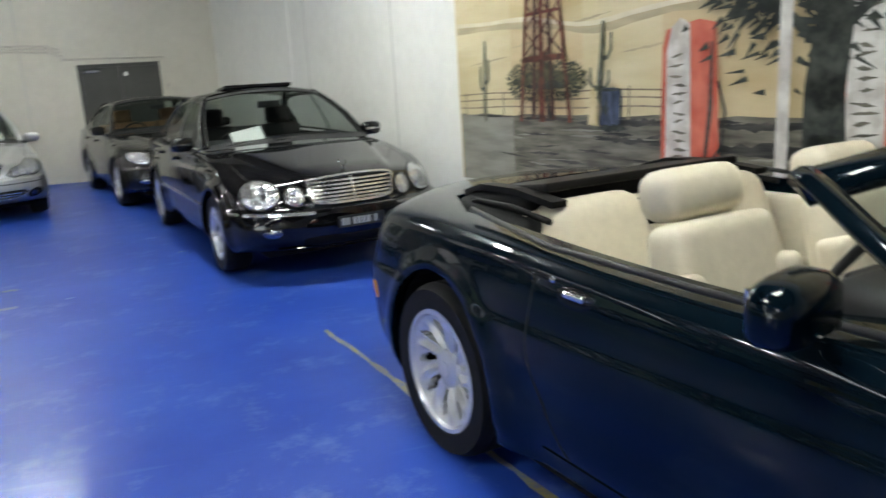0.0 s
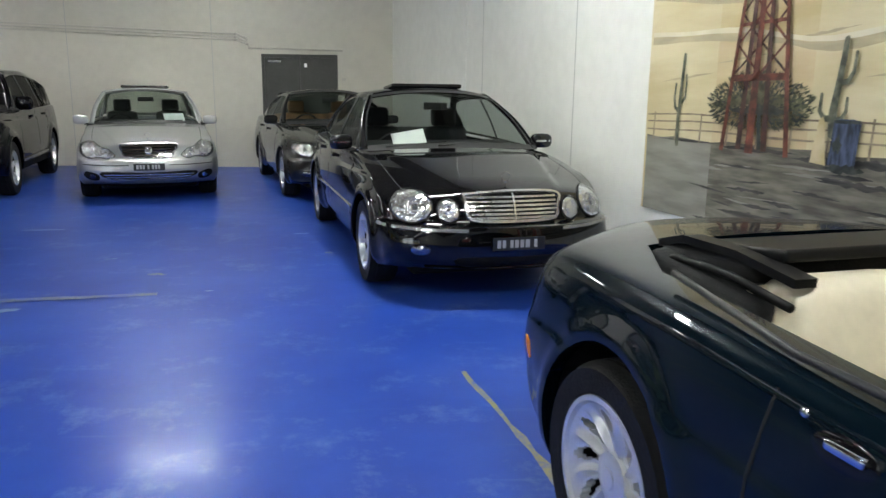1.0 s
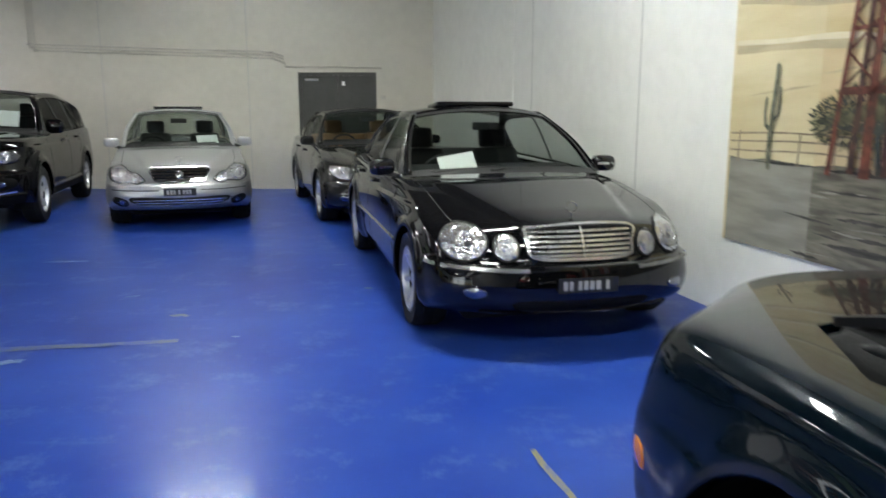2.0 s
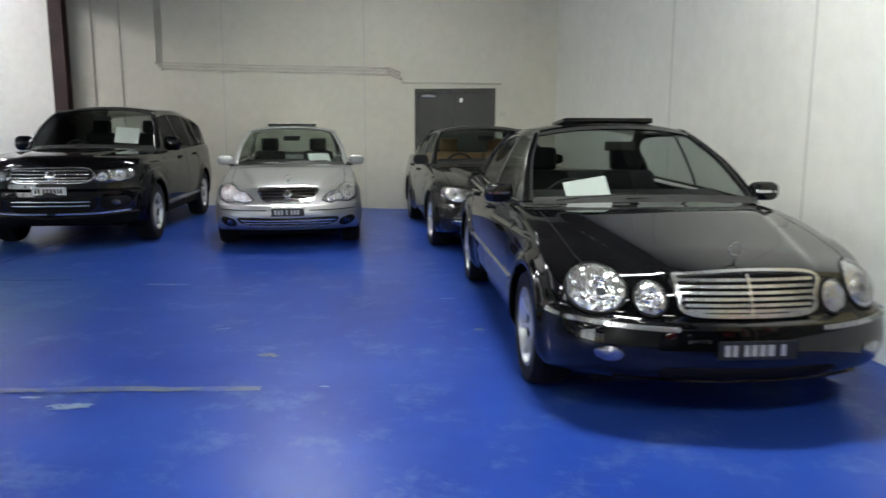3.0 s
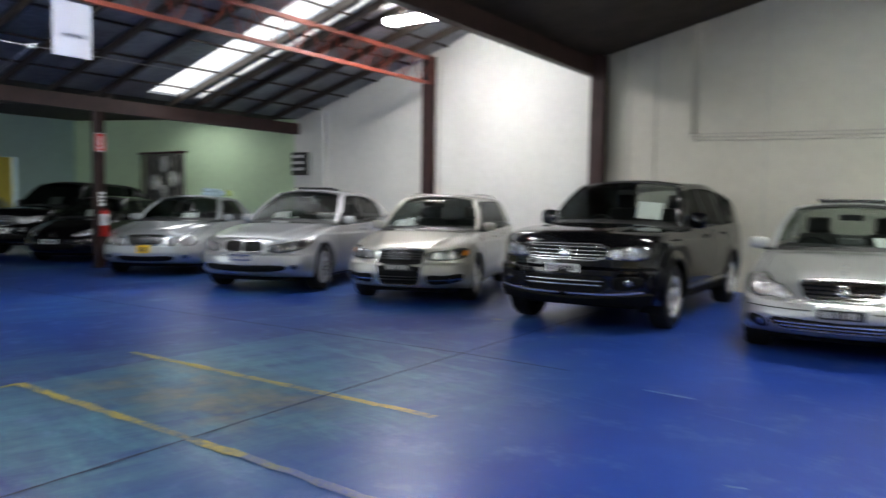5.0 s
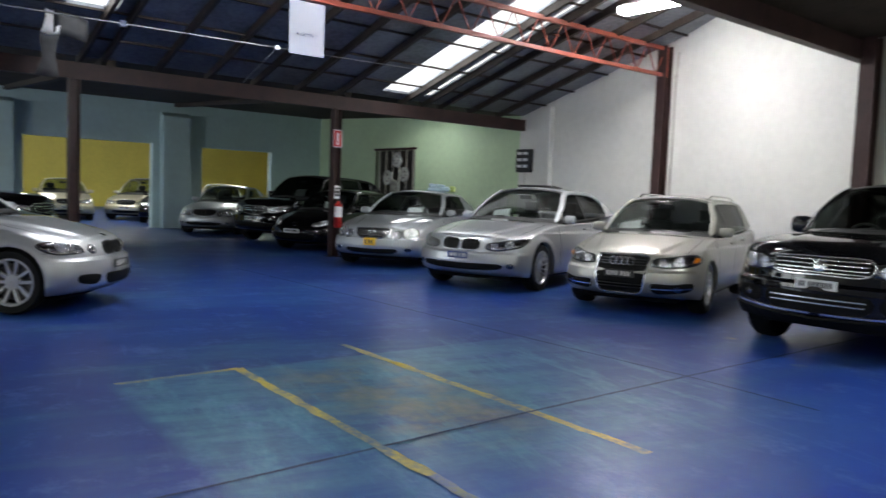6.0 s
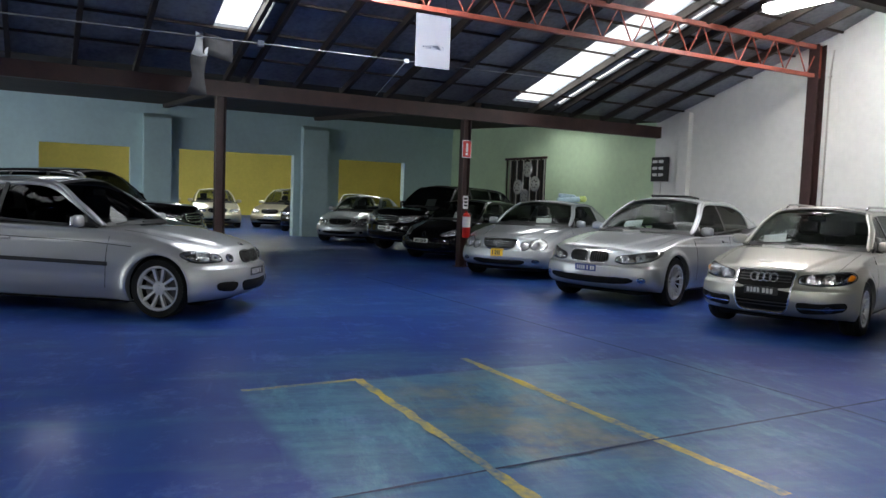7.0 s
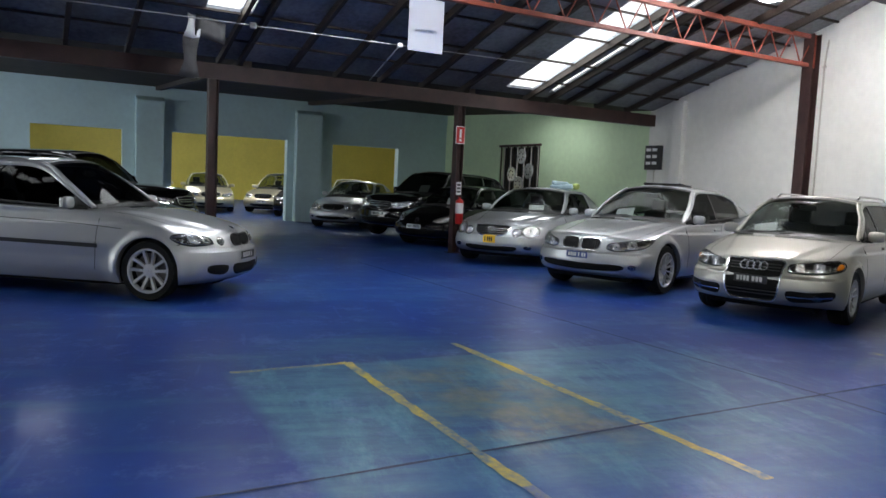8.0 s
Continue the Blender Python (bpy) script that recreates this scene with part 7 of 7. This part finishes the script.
shade = [stroke(tower(-0.45, 1.08), tower(-0.4, 2.7), 0.05, 0.03), stroke(tower(0.35, 1.08), tower(0.3, 2.7), 0.05, 0.03)]
legs = [stroke(tower(x, 1.06), tower(x, 2.7), w, 0.024) for x, w in ((-1, 0.04), (-0.1, 0.075), (1, 0.042))]
for z, w in ((1.53, 0.042), (1.86, 0.022), (2.2, 0.02), (2.45, 0.018)):
    legs.append(stroke(tower(-1.06, z), tower(1.06, z + 0.004), w))
for k in range(6):
    z = 1.55 + 0.19 * k
    for p, q in ((-1, 0.0), (0.0, -1), (0.0, 1), (1, 0.0)):
        (shade if (k + p) % 2 else legs).append(stroke(tower(p, z), tower(q, z + 0.19), 0.017))
ART_RUST = paint_mat("mural dark rust", (0.020, 0.010, 0.008), (0.10, 0.042, 0.030), 14)
art("tower_shade", shade, ART_RUST)
art("windmill_tower", legs, ART_RED)
art("cactus", arc([(2.19, 1.22), (2.18, 1.34), (2.20, 1.47), (2.215, 1.60), (2.225, 1.72)], 0.060, 0.6) + arc([(2.20, 1.49), (2.26, 1.50), (2.295, 1.55), (2.30, 1.65)], 0.034, 0.6)
    + arc([(2.185, 1.30), (2.12, 1.30), (2.085, 1.34), (2.09, 1.43)], 0.038, 0.6) + arc([(2.19, 1.29), (2.24, 1.30), (2.27, 1.34), (2.27, 1.41)], 0.032, 0.6), ART_CACTUS)
art("cream_shape", [[(2.05, 1.05), (2.07, 1.18), (2.09, 1.29), (2.115, 1.31), (2.14, 1.27), (2.15, 1.15), (2.17, 1.04)]], ART_CREAM)
art("barrel", [[(2.18, 1.05), (2.205, 1.15), (2.20, 1.28), (2.24, 1.30), (2.34, 1.30), (2.385, 1.28), (2.375, 1.15), (2.37, 1.06), (2.28, 1.03)]], ART_BLUE, "dark blue painted barrel")
art("barrel_hoop", [stroke((2.205, 1.285), (2.38, 1.285), 0.018), smear(2.16, 2.44, 1.03, 0.04, 16), smear(2.20, 2.27, 1.16, 0.08, 8)], ART_DARK)
for x in (2.74, 3.90, 5.3):
    top = 1.66 if x < 3 else 1.78
    art("fuel_pump", [[(x, 0.72), (x + 0.015, top - 0.14), (x + 0.05, top - 0.03), (x + 0.30, top + 0.01), (x + 0.42, top - 0.02), (x + 0.46, 0.76)]], ART_PUMP, "red and white painted fuel pump")
    art("pump_panel", [[(x + 0.035, 0.72), (x + 0.05, top - 0.16), (x + 0.09, top - 0.02), (x + 0.16, top + 0.03), (x + 0.23, top - 0.01), (x + 0.245, 0.74)]], ART_WHITE)
    art("pump_shadow", [[(x + 0.33, 0.80), (x + 0.37, top - 0.5), (x + 0.385, top - 0.12), (x + 0.40, top - 0.12), (x + 0.40, top - 0.5), (x + 0.355, 0.80)]] + arc([(x + 0.44, top - 0.35), (x + 0.49, 1.15), (x + 0.47, 0.95), (x + 0.40, 0.86)], 0.018, 1.0), ART_ROAD)
    art("pump_mark", [smear(x + rnd.uniform(0.06, 0.12), x + rnd.uniform(0.16, 0.22), z, 0.014, 6, rnd.uniform(-0.02, 0.02)) for z in (0.86 + 0.055 * k for k in range(int((top - 0.95) / 0.055)))], ART_GROUND)
leaves = []
for k in range(460):
    x, z = 3.65 + rnd.gauss(0, 0.24), 1.80 + rnd.gauss(0, 0.17)
    q = rnd.uniform(-0.9, 0.9) + (math.pi if x < 3.65 else 0)
    r = rnd.uniform(0.05, 0.13)
    leaves.append(stroke((x, z), (x + r * math.cos(q), z - abs(r * math.sin(q))), rnd.uniform(0.02, 0.045), 0.004))
art("tree", arc([(3.84, 0.92), (3.83, 1.25), (3.87, 1.6), (3.84, 2.1)], 0.24, 0.75) + arc([(3.83, 1.45), (3.6, 1.65), (3.42, 1.74)], 0.07, 0.5) + arc([(3.86, 1.5), (4.1, 1.7), (4.25, 1.9)], 0.07, 0.5), ART_DARK)
art("tree_crown", leaves, ART_DARK)
art("pole", [stroke((3.60, 0.62), (3.62, 3.1), 0.075)], ART_WHITE)

# ---- fittings on the walls ----
door = thing("door_1", "closed charcoal painted steel door in the cream wall", "door", Matrix.Translation((-1.5, NORTH, 0)), kind="structure")
part("door_leaf", boxed((0.05, 0.03, 0.012), (0.70, 0.075, 2.03), bevel=0.004), DOOR_GREY, door)
part("door_leaf", boxed((0.705, 0.03, 0.012), (1.35, 0.075, 2.03), bevel=0.004), DOOR_GREY, door)
for a, b in (((0, -0.012, 0), (0.05, 0.10, 2.09)), ((1.35, -0.012, 0), (1.40, 0.10, 2.09)), ((0.05, -0.012, 2.03), (1.35, 0.10, 2.09))):
    part("door_frame", boxed(a, b), DOOR_GREY, door)
part("door_handle", tube(bmesh.new(), [(0.66, 0.02, 1.02), (0.66, -0.03, 1.02), (0.56, -0.03, 1.02)], 0.009, 8), SATIN, door)
part("door_closer", boxed((0.12, 0.0, 1.94), (0.36, 0.03, 1.985), bevel=0.005), SATIN, door)
part("door_notice", boxed((0.78, 0.024, 1.86), (0.83, 0.03, 1.93)), PAPER, door)
box_ = thing("alarm_box", "small grey sensor box beside the door", "sensor", Matrix.Translation((-0.02, NORTH, 1.62)))
part("case", boxed((0, -0.06, 0), (0.08, 0, 0.06), bevel=0.006), CONDUIT, box_)


def conduit(pts, r=0.014, label="grey painted conduit along the wall"):
    q = thing("conduit", label, "conduit", Matrix.Translation(pts[0]))
    o = Vector(pts[0])
    part("pipe", tube(bmesh.new(), [Vector(p) - o for p in pts], r, 8), CONDUIT, q, smooth=True)
    for p in pts[1:-1]:
        part("elbow", tube(bmesh.new(), [Vector(p) - o - Vector((0.03, 0, 0)), Vector(p) - o + Vector((0.03, 0, 0))], r * 1.5, 8), CONDUIT, q, smooth=True)
    return q


yn = NORTH - 0.018
for k in range(3):
    z = 2.33 + 0.055 * k
    conduit([(-6.15 - 0.05 * k, yn, 6.2), (-6.15 - 0.05 * k, yn, z + 0.14), (-1.95, yn, z), (-1.75, yn, z - 0.07)] + ([(-1.7, yn, 2.19), (0.0, yn, 2.16)] if k == 0 else []))
conduit([(-6.95, yn, 0.02), (-6.95, yn, 6.2)], 0.012, "thin vertical conduit on the cream wall")
conduit([(-7.5, yn, 0.02), (-7.5, yn, 6.2)], 0.02, "vertical conduit on the cream wall")
conduit([bay(GABLE - 0.03, 4.42, 0.02), bay(GABLE - 0.03, 4.42, 4.0), bay(GABLE - 0.03, 4.47, 4.5)], 0.016, "white cable beside the steel post")
# joints of the precast panels
for s in (2.1, 4.65, 7.2, 9.75, 12.3):
    p = EAST + U * (8.2 - s)
    bm = boxed((0, -0.003, 0), (0.016, 0.001, 6), frame_of(p, U))
    solid("trim_joint", bm, GREY_TRIM, "vertical joint between wall panels", "joint", "structure")
p = EAST + U * 4.2
bm = boxed((0, 0.0, 0), (3.0, 0.008, 6), frame_of(p - V * 0.0, U))
solid("trim_panel", bm, WHITE_WALL, "raised white wall panel", "wall panel", "structure")
for x in (-5.0, -2.4):
    solid("trim_joint", boxed((x, NORTH - 0.003, 0), (x + 0.014, NORTH + 0.001, 6.2)), GREY_TRIM, "vertical joint between wall panels", "joint", "structure")

# meter box, pilaster
gable = frame_of(bay(GABLE, 0), V)
solid("trim_pilaster", boxed((0.77, -0.14, 0), (1.06, -0.001, 3.6), gable, bevel=0.01), WHITE_WALL, "white painted pilaster", "pilaster", "structure")
mb = thing("meter_box", "black switch box with white labels on the white wall", "switch box", gable @ pose(-0.08, -0.001, 2.02))
part("case", boxed((0, -0.12, 0), (0.48, 0, 0.58), bevel=0.01), BLACK_PLASTIC, mb)
for k in range(3):
    for j in range(2):
        part("label_strip", boxed((0.05 + 0.2 * j, -0.126, 0.12 + 0.16 * k), (0.20 + 0.2 * j, -0.119, 0.19 + 0.16 * k)), WHITE_PLASTIC, mb)
conduit([bay(GABLE - 0.02, 0.16, 0.02), bay(GABLE - 0.02, 0.16, 2.03)], 0.014, "conduit below the switch box")

# barred window with hub caps on the green wall
gm = frame_of(nw, V)
win = thing("window_1", "dark barred opening in the green wall hung with wheel trims", "window", gm, kind="structure")
part("backing", boxed((3.59, 0.18, 1.0), (5.72, 0.22, 2.70)), BLACK_PLASTIC, win)
for k in range(12):
    part("bar", boxed((3.66 + 0.18 * k, -0.02, 1.0), (3.685 + 0.18 * k, 0.01, 2.70)), CONDUIT if k % 2 else TIMBER, win)
part("frame", boxed((3.53, -0.02, 2.70), (5.78, 0.05, 2.77)), DARK_STEEL, win)
for x, z in ((4.75, 1.55), (4.85, 2.40), (5.25, 1.95), (4.35, 1.85), (4.9, 1.15)):
    tr = thing("wheel_trim", "silver wheel trim hung on the bars", "wheel trim", gm @ pose(x, -0.05, z), group="wheel trims")
    part("dish", smooth_angle(mesh_of("dish", lathe([(0.235, 0.02), (0.24, 0.0), (0.205, -0.02), (0.18, -0.01), (0.06, -0.03), (0.0, -0.032)], 28), ALLOY), 40), None, tr)
    for k in range(7):
        a = 2 * math.pi * k / 7
        part("slot", boxed((-0.015, -0.026, 0.09), (0.015, -0.014, 0.14), Matrix.Rotation(a, 4, "Y")), MESH_BLACK, tr)

# fire point on the post
SIGN_RED = mat("red enamel", (0.52, 0.02, 0.015), 0.4)
fire_m = frame_of(bay(0, 0), U)
fs = thing("fire_sign", "red and white fire extinguisher location sign on the post", "sign", fire_m @ pose(-0.02, -0.10, 2.28))
part("sign_board", boxed((-0.11, -0.006, 0), (0.11, 0, 0.36), bevel=0.004), WHITE_PLASTIC, fs)
part("sign_field", boxed((-0.095, -0.009, 0.015), (0.095, -0.005, 0.345)), SIGN_RED, fs)
part("sign_arrow", prism(bmesh.new(), [(-0.025, 0.12), (0.025, 0.12), (0.025, 0.30), (-0.025, 0.30)], 0.003, pose(0, -0.009, 0, 90, 0, 0)), WHITE_PLASTIC, fs)
part("sign_dot", prism(bmesh.new(), [(-0.028, 0.05), (0.028, 0.05), (0.028, 0.10), (-0.028, 0.10)], 0.003, pose(0, -0.009, 0, 90, 0, 0)), WHITE_PLASTIC, fs)
s2 = thing("notice_plate", "small white instruction plate on the post", "sign", fire_m @ pose(0, -0.10, 1.22))
part("plate", boxed((-0.06, -0.005, 0), (0.06, 0, 0.27), bevel=0.003), WHITE_PLASTIC, s2)
for k in range(3):
    part("printed_bar", boxed((-0.04, -0.007, 0.05 + 0.07 * k), (0.04, -0.004, 0.09 + 0.07 * k)), BLACK_PLASTIC, s2)
ex = thing("fire_extinguisher", "red and white fire extinguisher hung on the post", "extinguisher", fire_m @ pose(-0.02, -0.20, 0.62))
cyl = lathe([(0.0, 0.0), (0.07, 0.0), (0.082, -0.015), (0.082, -0.30), (0.082, -0.46), (0.06, -0.50), (0.025, -0.52), (0.022, -0.56), (0.0, -0.56)], 20)
bmesh.ops.transform(cyl, matrix=Matrix.Rotation(radians(-90), 4, "X"), verts=cyl.verts)
part("cylinder", smooth_angle(mesh_of("cylinder", cyl, SIGN_RED), 40), None, ex)
band = lathe([(0.0835, -0.22), (0.0835, -0.44)], 20)
bmesh.ops.transform(band, matrix=Matrix.Rotation(radians(-90), 4, "X"), verts=band.verts)
part("white_band", smooth_angle(mesh_of("white_band", band, WHITE_PLASTIC), 40), None, ex)
part("lever", boxed((-0.015, -0.10, 0.555), (0.015, 0.02, 0.575), bevel=0.004), BLACK_PLASTIC, ex)
part("hose", tube(bmesh.new(), [(0.02, 0, 0.55), (0.11, 0, 0.48), (0.12, 0, 0.3), (0.10, 0, 0.15)], 0.011, 8), BLACK_PLASTIC, ex, smooth=True)
part("bracket", boxed((-0.05, 0.07, 0.2), (0.05, 0.115, 0.26)), BLACK_PLASTIC, ex)

# hanging sign and the cable strung across the bay
BOARD = mat("white board brightened by translucency", (0.9, 0.9, 0.9), 0.5)
BOARD.node_tree.nodes["Principled BSDF"].inputs["Transmission Weight"].default_value = 0.0
# translucency is added on top so the board looks brightly lit
_tr, _mx = BOARD.node_tree.nodes.new("ShaderNodeBsdfTranslucent"), BOARD.node_tree.nodes.new("ShaderNodeAddShader")
_tr.inputs[0].default_value = (0.7, 0.7, 0.72, 1)
BOARD.node_tree.links.new(BOARD.node_tree.nodes["Principled BSDF"].outputs[0], _mx.inputs[0])
BOARD.node_tree.links.new(_tr.outputs[0], _mx.inputs[1])
BOARD.node_tree.links.new(_mx.outputs[0], BOARD.node_tree.nodes["Material Output"].inputs[0])
BOARD.node_tree.nodes["Principled BSDF"].inputs["Base Color"].default_value = (0.8, 0.8, 0.82, 1)
sg = thing("hanging_sign", "white hanging board lettered ASSEMBLY", "sign", frame_of((-7.90, 6.08, 2.81), Vector((-0.1, 0.40, 0))))
part("board", boxed((0, -0.006, 0), (0.41, 0.006, 0.55), bevel=0.002), BOARD, sg)
tx = bpy.data.curves.new("lettering", "FONT")
tx.body, tx.size, tx.align_x, tx.extrude = "ASSEMBLY", 0.062, "CENTER", 0.0008
to = new("lettering", tx)
tm = bpy.data.meshes.new_from_object(to.evaluated_get(bpy.context.evaluated_depsgraph_get()))
bpy.data.objects.remove(to)
tm.materials.append(mat("dark blue ink", (0.03, 0.04, 0.10), 0.6))
part("lettering", tm, None, sg, m=Matrix(((-1, 0, 0, 0.205), (0, 0, 1, 0.0085), (0, 1, 0, 0.19), (0, 0, 0, 1))))
part("lettering", tm, None, sg, m=Matrix(((1, 0, 0, 0.205), (0, 0, -1, -0.0085), (0, 1, 0, 0.19), (0, 0, 0, 1))))
for x in (0.06, 0.35):
    part("wire", tube(bmesh.new(), [(x, 0, 0.55), (x, 0, 1.7)], 0.0025, 5), SATIN, sg)
CABLE_GREY = mat("dusty grey cable", (0.20, 0.20, 0.20), 0.6)
cb = thing("overhead_cable", "pale cable strung across the bay with junction boxes", "cable", Matrix.Translation((-7.0, 2.44, 2.80)))
o = Vector((-7.0, 2.44, 2.80))
run = [(-4.6, -0.15, 2.44), (-6.99, 2.44, 2.80), (-8.93, 4.52, 3.094), (-10.88, 6.60, 3.389), (-14.06, 10.0, 3.87)]
part("cable", tube(bmesh.new(), [Vector(p) - o for p in run], 0.008, 8), CABLE_GREY, cb, smooth=True)
for p in (run[2], run[3]):
    part("junction_box", boxed((-0.035, -0.035, -0.03), (0.035, 0.035, 0.03), Matrix.Translation(Vector(p) - o), 0.006), WHITE_PLASTIC, cb)
part("drop_cord", tube(bmesh.new(), [Vector(run[3]) - o, bay(-2.1, 0.1, 3.36) - o], 0.006, 6), WHITE_PLASTIC, cb)
# torn sarking hanging from the roof light
tn_ = thing("hanging_sarking", "torn foil sarking hanging from the roof light", "roof lining", Matrix.Translation(bay(-5.72, 1.5, 3.85)))
FOIL = mat("torn pale foil", (0.75, 0.76, 0.78), 0.5, var=0.15, scale=8)
FOIL_BACK = mat("torn foil, dark side", (0.05, 0.05, 0.055), 0.6, var=0.3, scale=8)
rows = []
for k in range(9):
    z = -0.12 * k
    rows.append([(-0.02 - 0.012 * k + 0.03 * math.sin(k * 1.3), 0.02 * math.sin(k), z), (0.06 + 0.02 * math.sin(k * 2.1), 0.05, z - 0.02), (0.15 + 0.025 * math.sin(k * 0.9), 0.0 + 0.03 * math.cos(k), z)])
m3 = frame_of((0, 0, 0), U).to_3x3()
part("strip", sheet([[m3 @ Vector(p) for p in r] for r in rows[:4]], 0.004), FOIL, tn_, smooth=True)
part("strip", sheet([[m3 @ Vector(p) for p in r] for r in rows[3:]], 0.004), FOIL_BACK, tn_, smooth=True)
part("flap", sheet([[m3 @ Vector((0.1 + 0.09 * i, 0.02 * math.sin(i * 2 + j), -0.11 * j - 0.02 * i)) for i in range(6)] for j in range(4)], 0.004), FOIL_BACK, tn_, smooth=True)
# ---- lamps ----
def batten_lamp(place, along, label="fluorescent ceiling light with a glowing prismatic diffuser, most added out of view", power=90, wings=False, tint=(0.945, 0.985, 0.925), hang=0.0):
    """A steel tray with a trough-shaped diffuser that gives the light."""
    ob = thing("ceiling_light", label, "light", frame_of(place, along), group="ceiling lights")
    bm = bmesh.new()
    prism(bm, [(-0.12, 0.0), (-0.06, 0.06), (0.06, 0.06), (0.12, 0.0)], 1.24, pose(-0.62, 0, 0.0) @ Matrix(((0, 0, 1, 0), (1, 0, 0, 0), (0, 1, 0, 0), (0, 0, 0, 1))))
    part("tray", bm, WHITE_PLASTIC, ob)
    glowing = glow("lit diffuser", tint, power / (math.pi * 0.72))
    bm = bmesh.new()
    prism(bm, [(-0.15, -0.004), (-0.145, -0.075), (-0.10, -0.11), (0.10, -0.11), (0.145, -0.075), (0.15, -0.004)], 1.22, pose(-0.61, 0, 0.0) @ Matrix(((0, 0, 1, 0), (1, 0, 0, 0), (0, 1, 0, 0), (0, 0, 0, 1))))
    part("diffuser", bm, glowing, ob)
    for e in (-0.62, 0.61):
        part("end_cap", boxed((e, -0.155, -0.10), (e + 0.01, 0.155, 0.0)), WHITE_PLASTIC, ob)
    if hang:
        bm = bmesh.new()
        prism(bm, [(-0.19, -0.06), (-0.17, -0.06), (-0.15, 0.0), (-0.06, 0.075), (0.06, 0.075), (0.15, 0.0), (0.17, -0.06), (0.19, -0.06), (0.165, 0.01), (0.07, 0.095), (-0.07, 0.095), (-0.165, 0.01)],
              1.26, pose(-0.63, 0, 0.0) @ Matrix(((0, 0, 1, 0), (1, 0, 0, 0), (0, 1, 0, 0), (0, 0, 0, 1))))
        part("hood", bm, WHITE_PLASTIC, ob, "opaque white steel hood")
        for e in (-0.45, 0.45):
            part("hanger", tube(bmesh.new(), [(e, 0, 0.08), (e, 0, hang + 0.2)], 0.006, 6), SATIN, ob)
    # added side wings keep this lamp's light off the roof
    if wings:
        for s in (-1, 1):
            part("light_shield", bar(bmesh.new(), (-0.62, s * 0.22, -0.07), (0.62, s * 0.22, -0.07), 0.008, 0.20), WHITE_PLASTIC, ob)
    return ob


batten_lamp((-10.2, 12.73, 4.74), V, power=300, tint=(1.0, 0.97, 0.97))
# extra lamp added out of view to brighten the western walls and floor
batten_lamp((-9.8, 6.2, roof_z((Vector((-9.8, 6.2, 0)) - BEAM).dot(V)) - 0.17), V, power=330, tint=(0.93, 0.97, 1.0))
# unseen hooded lamps for the eastern walls and cars
for x, y, w in ((-2.4, 11.9, 250), (0.9, 6.6, 330), (-1.2, 0.8, 210), (2.0, 1.6, 220)):
    v = (Vector((x, y, 0)) - BEAM).dot(V)
    batten_lamp((x, y, 4.25), V, power=w, hang=roof_z(v) - 4.25)
# lamp added out of view in the south to lift the western bay
for u, v, w in ((-19.0, 5.3, 200),):
    batten_lamp(bay(u, v, roof_z(v) - 0.17), V, power=w)
# winged lamps added out of view to brighten the pale blue wall
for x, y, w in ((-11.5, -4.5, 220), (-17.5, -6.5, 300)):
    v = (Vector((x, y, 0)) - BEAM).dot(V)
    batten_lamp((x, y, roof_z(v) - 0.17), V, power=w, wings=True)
# lamps added out of sight to light the yellow back room
for x, y in ((-29.0, -1.5), (-29.5, 4.2), (-30.5, 9.5), (-36.0, 1.5), (-36.5, 7.5)):
    batten_lamp((x, y, 4.54), U, "unseen fluorescent light with a diffuser, added to light the back room", 320)
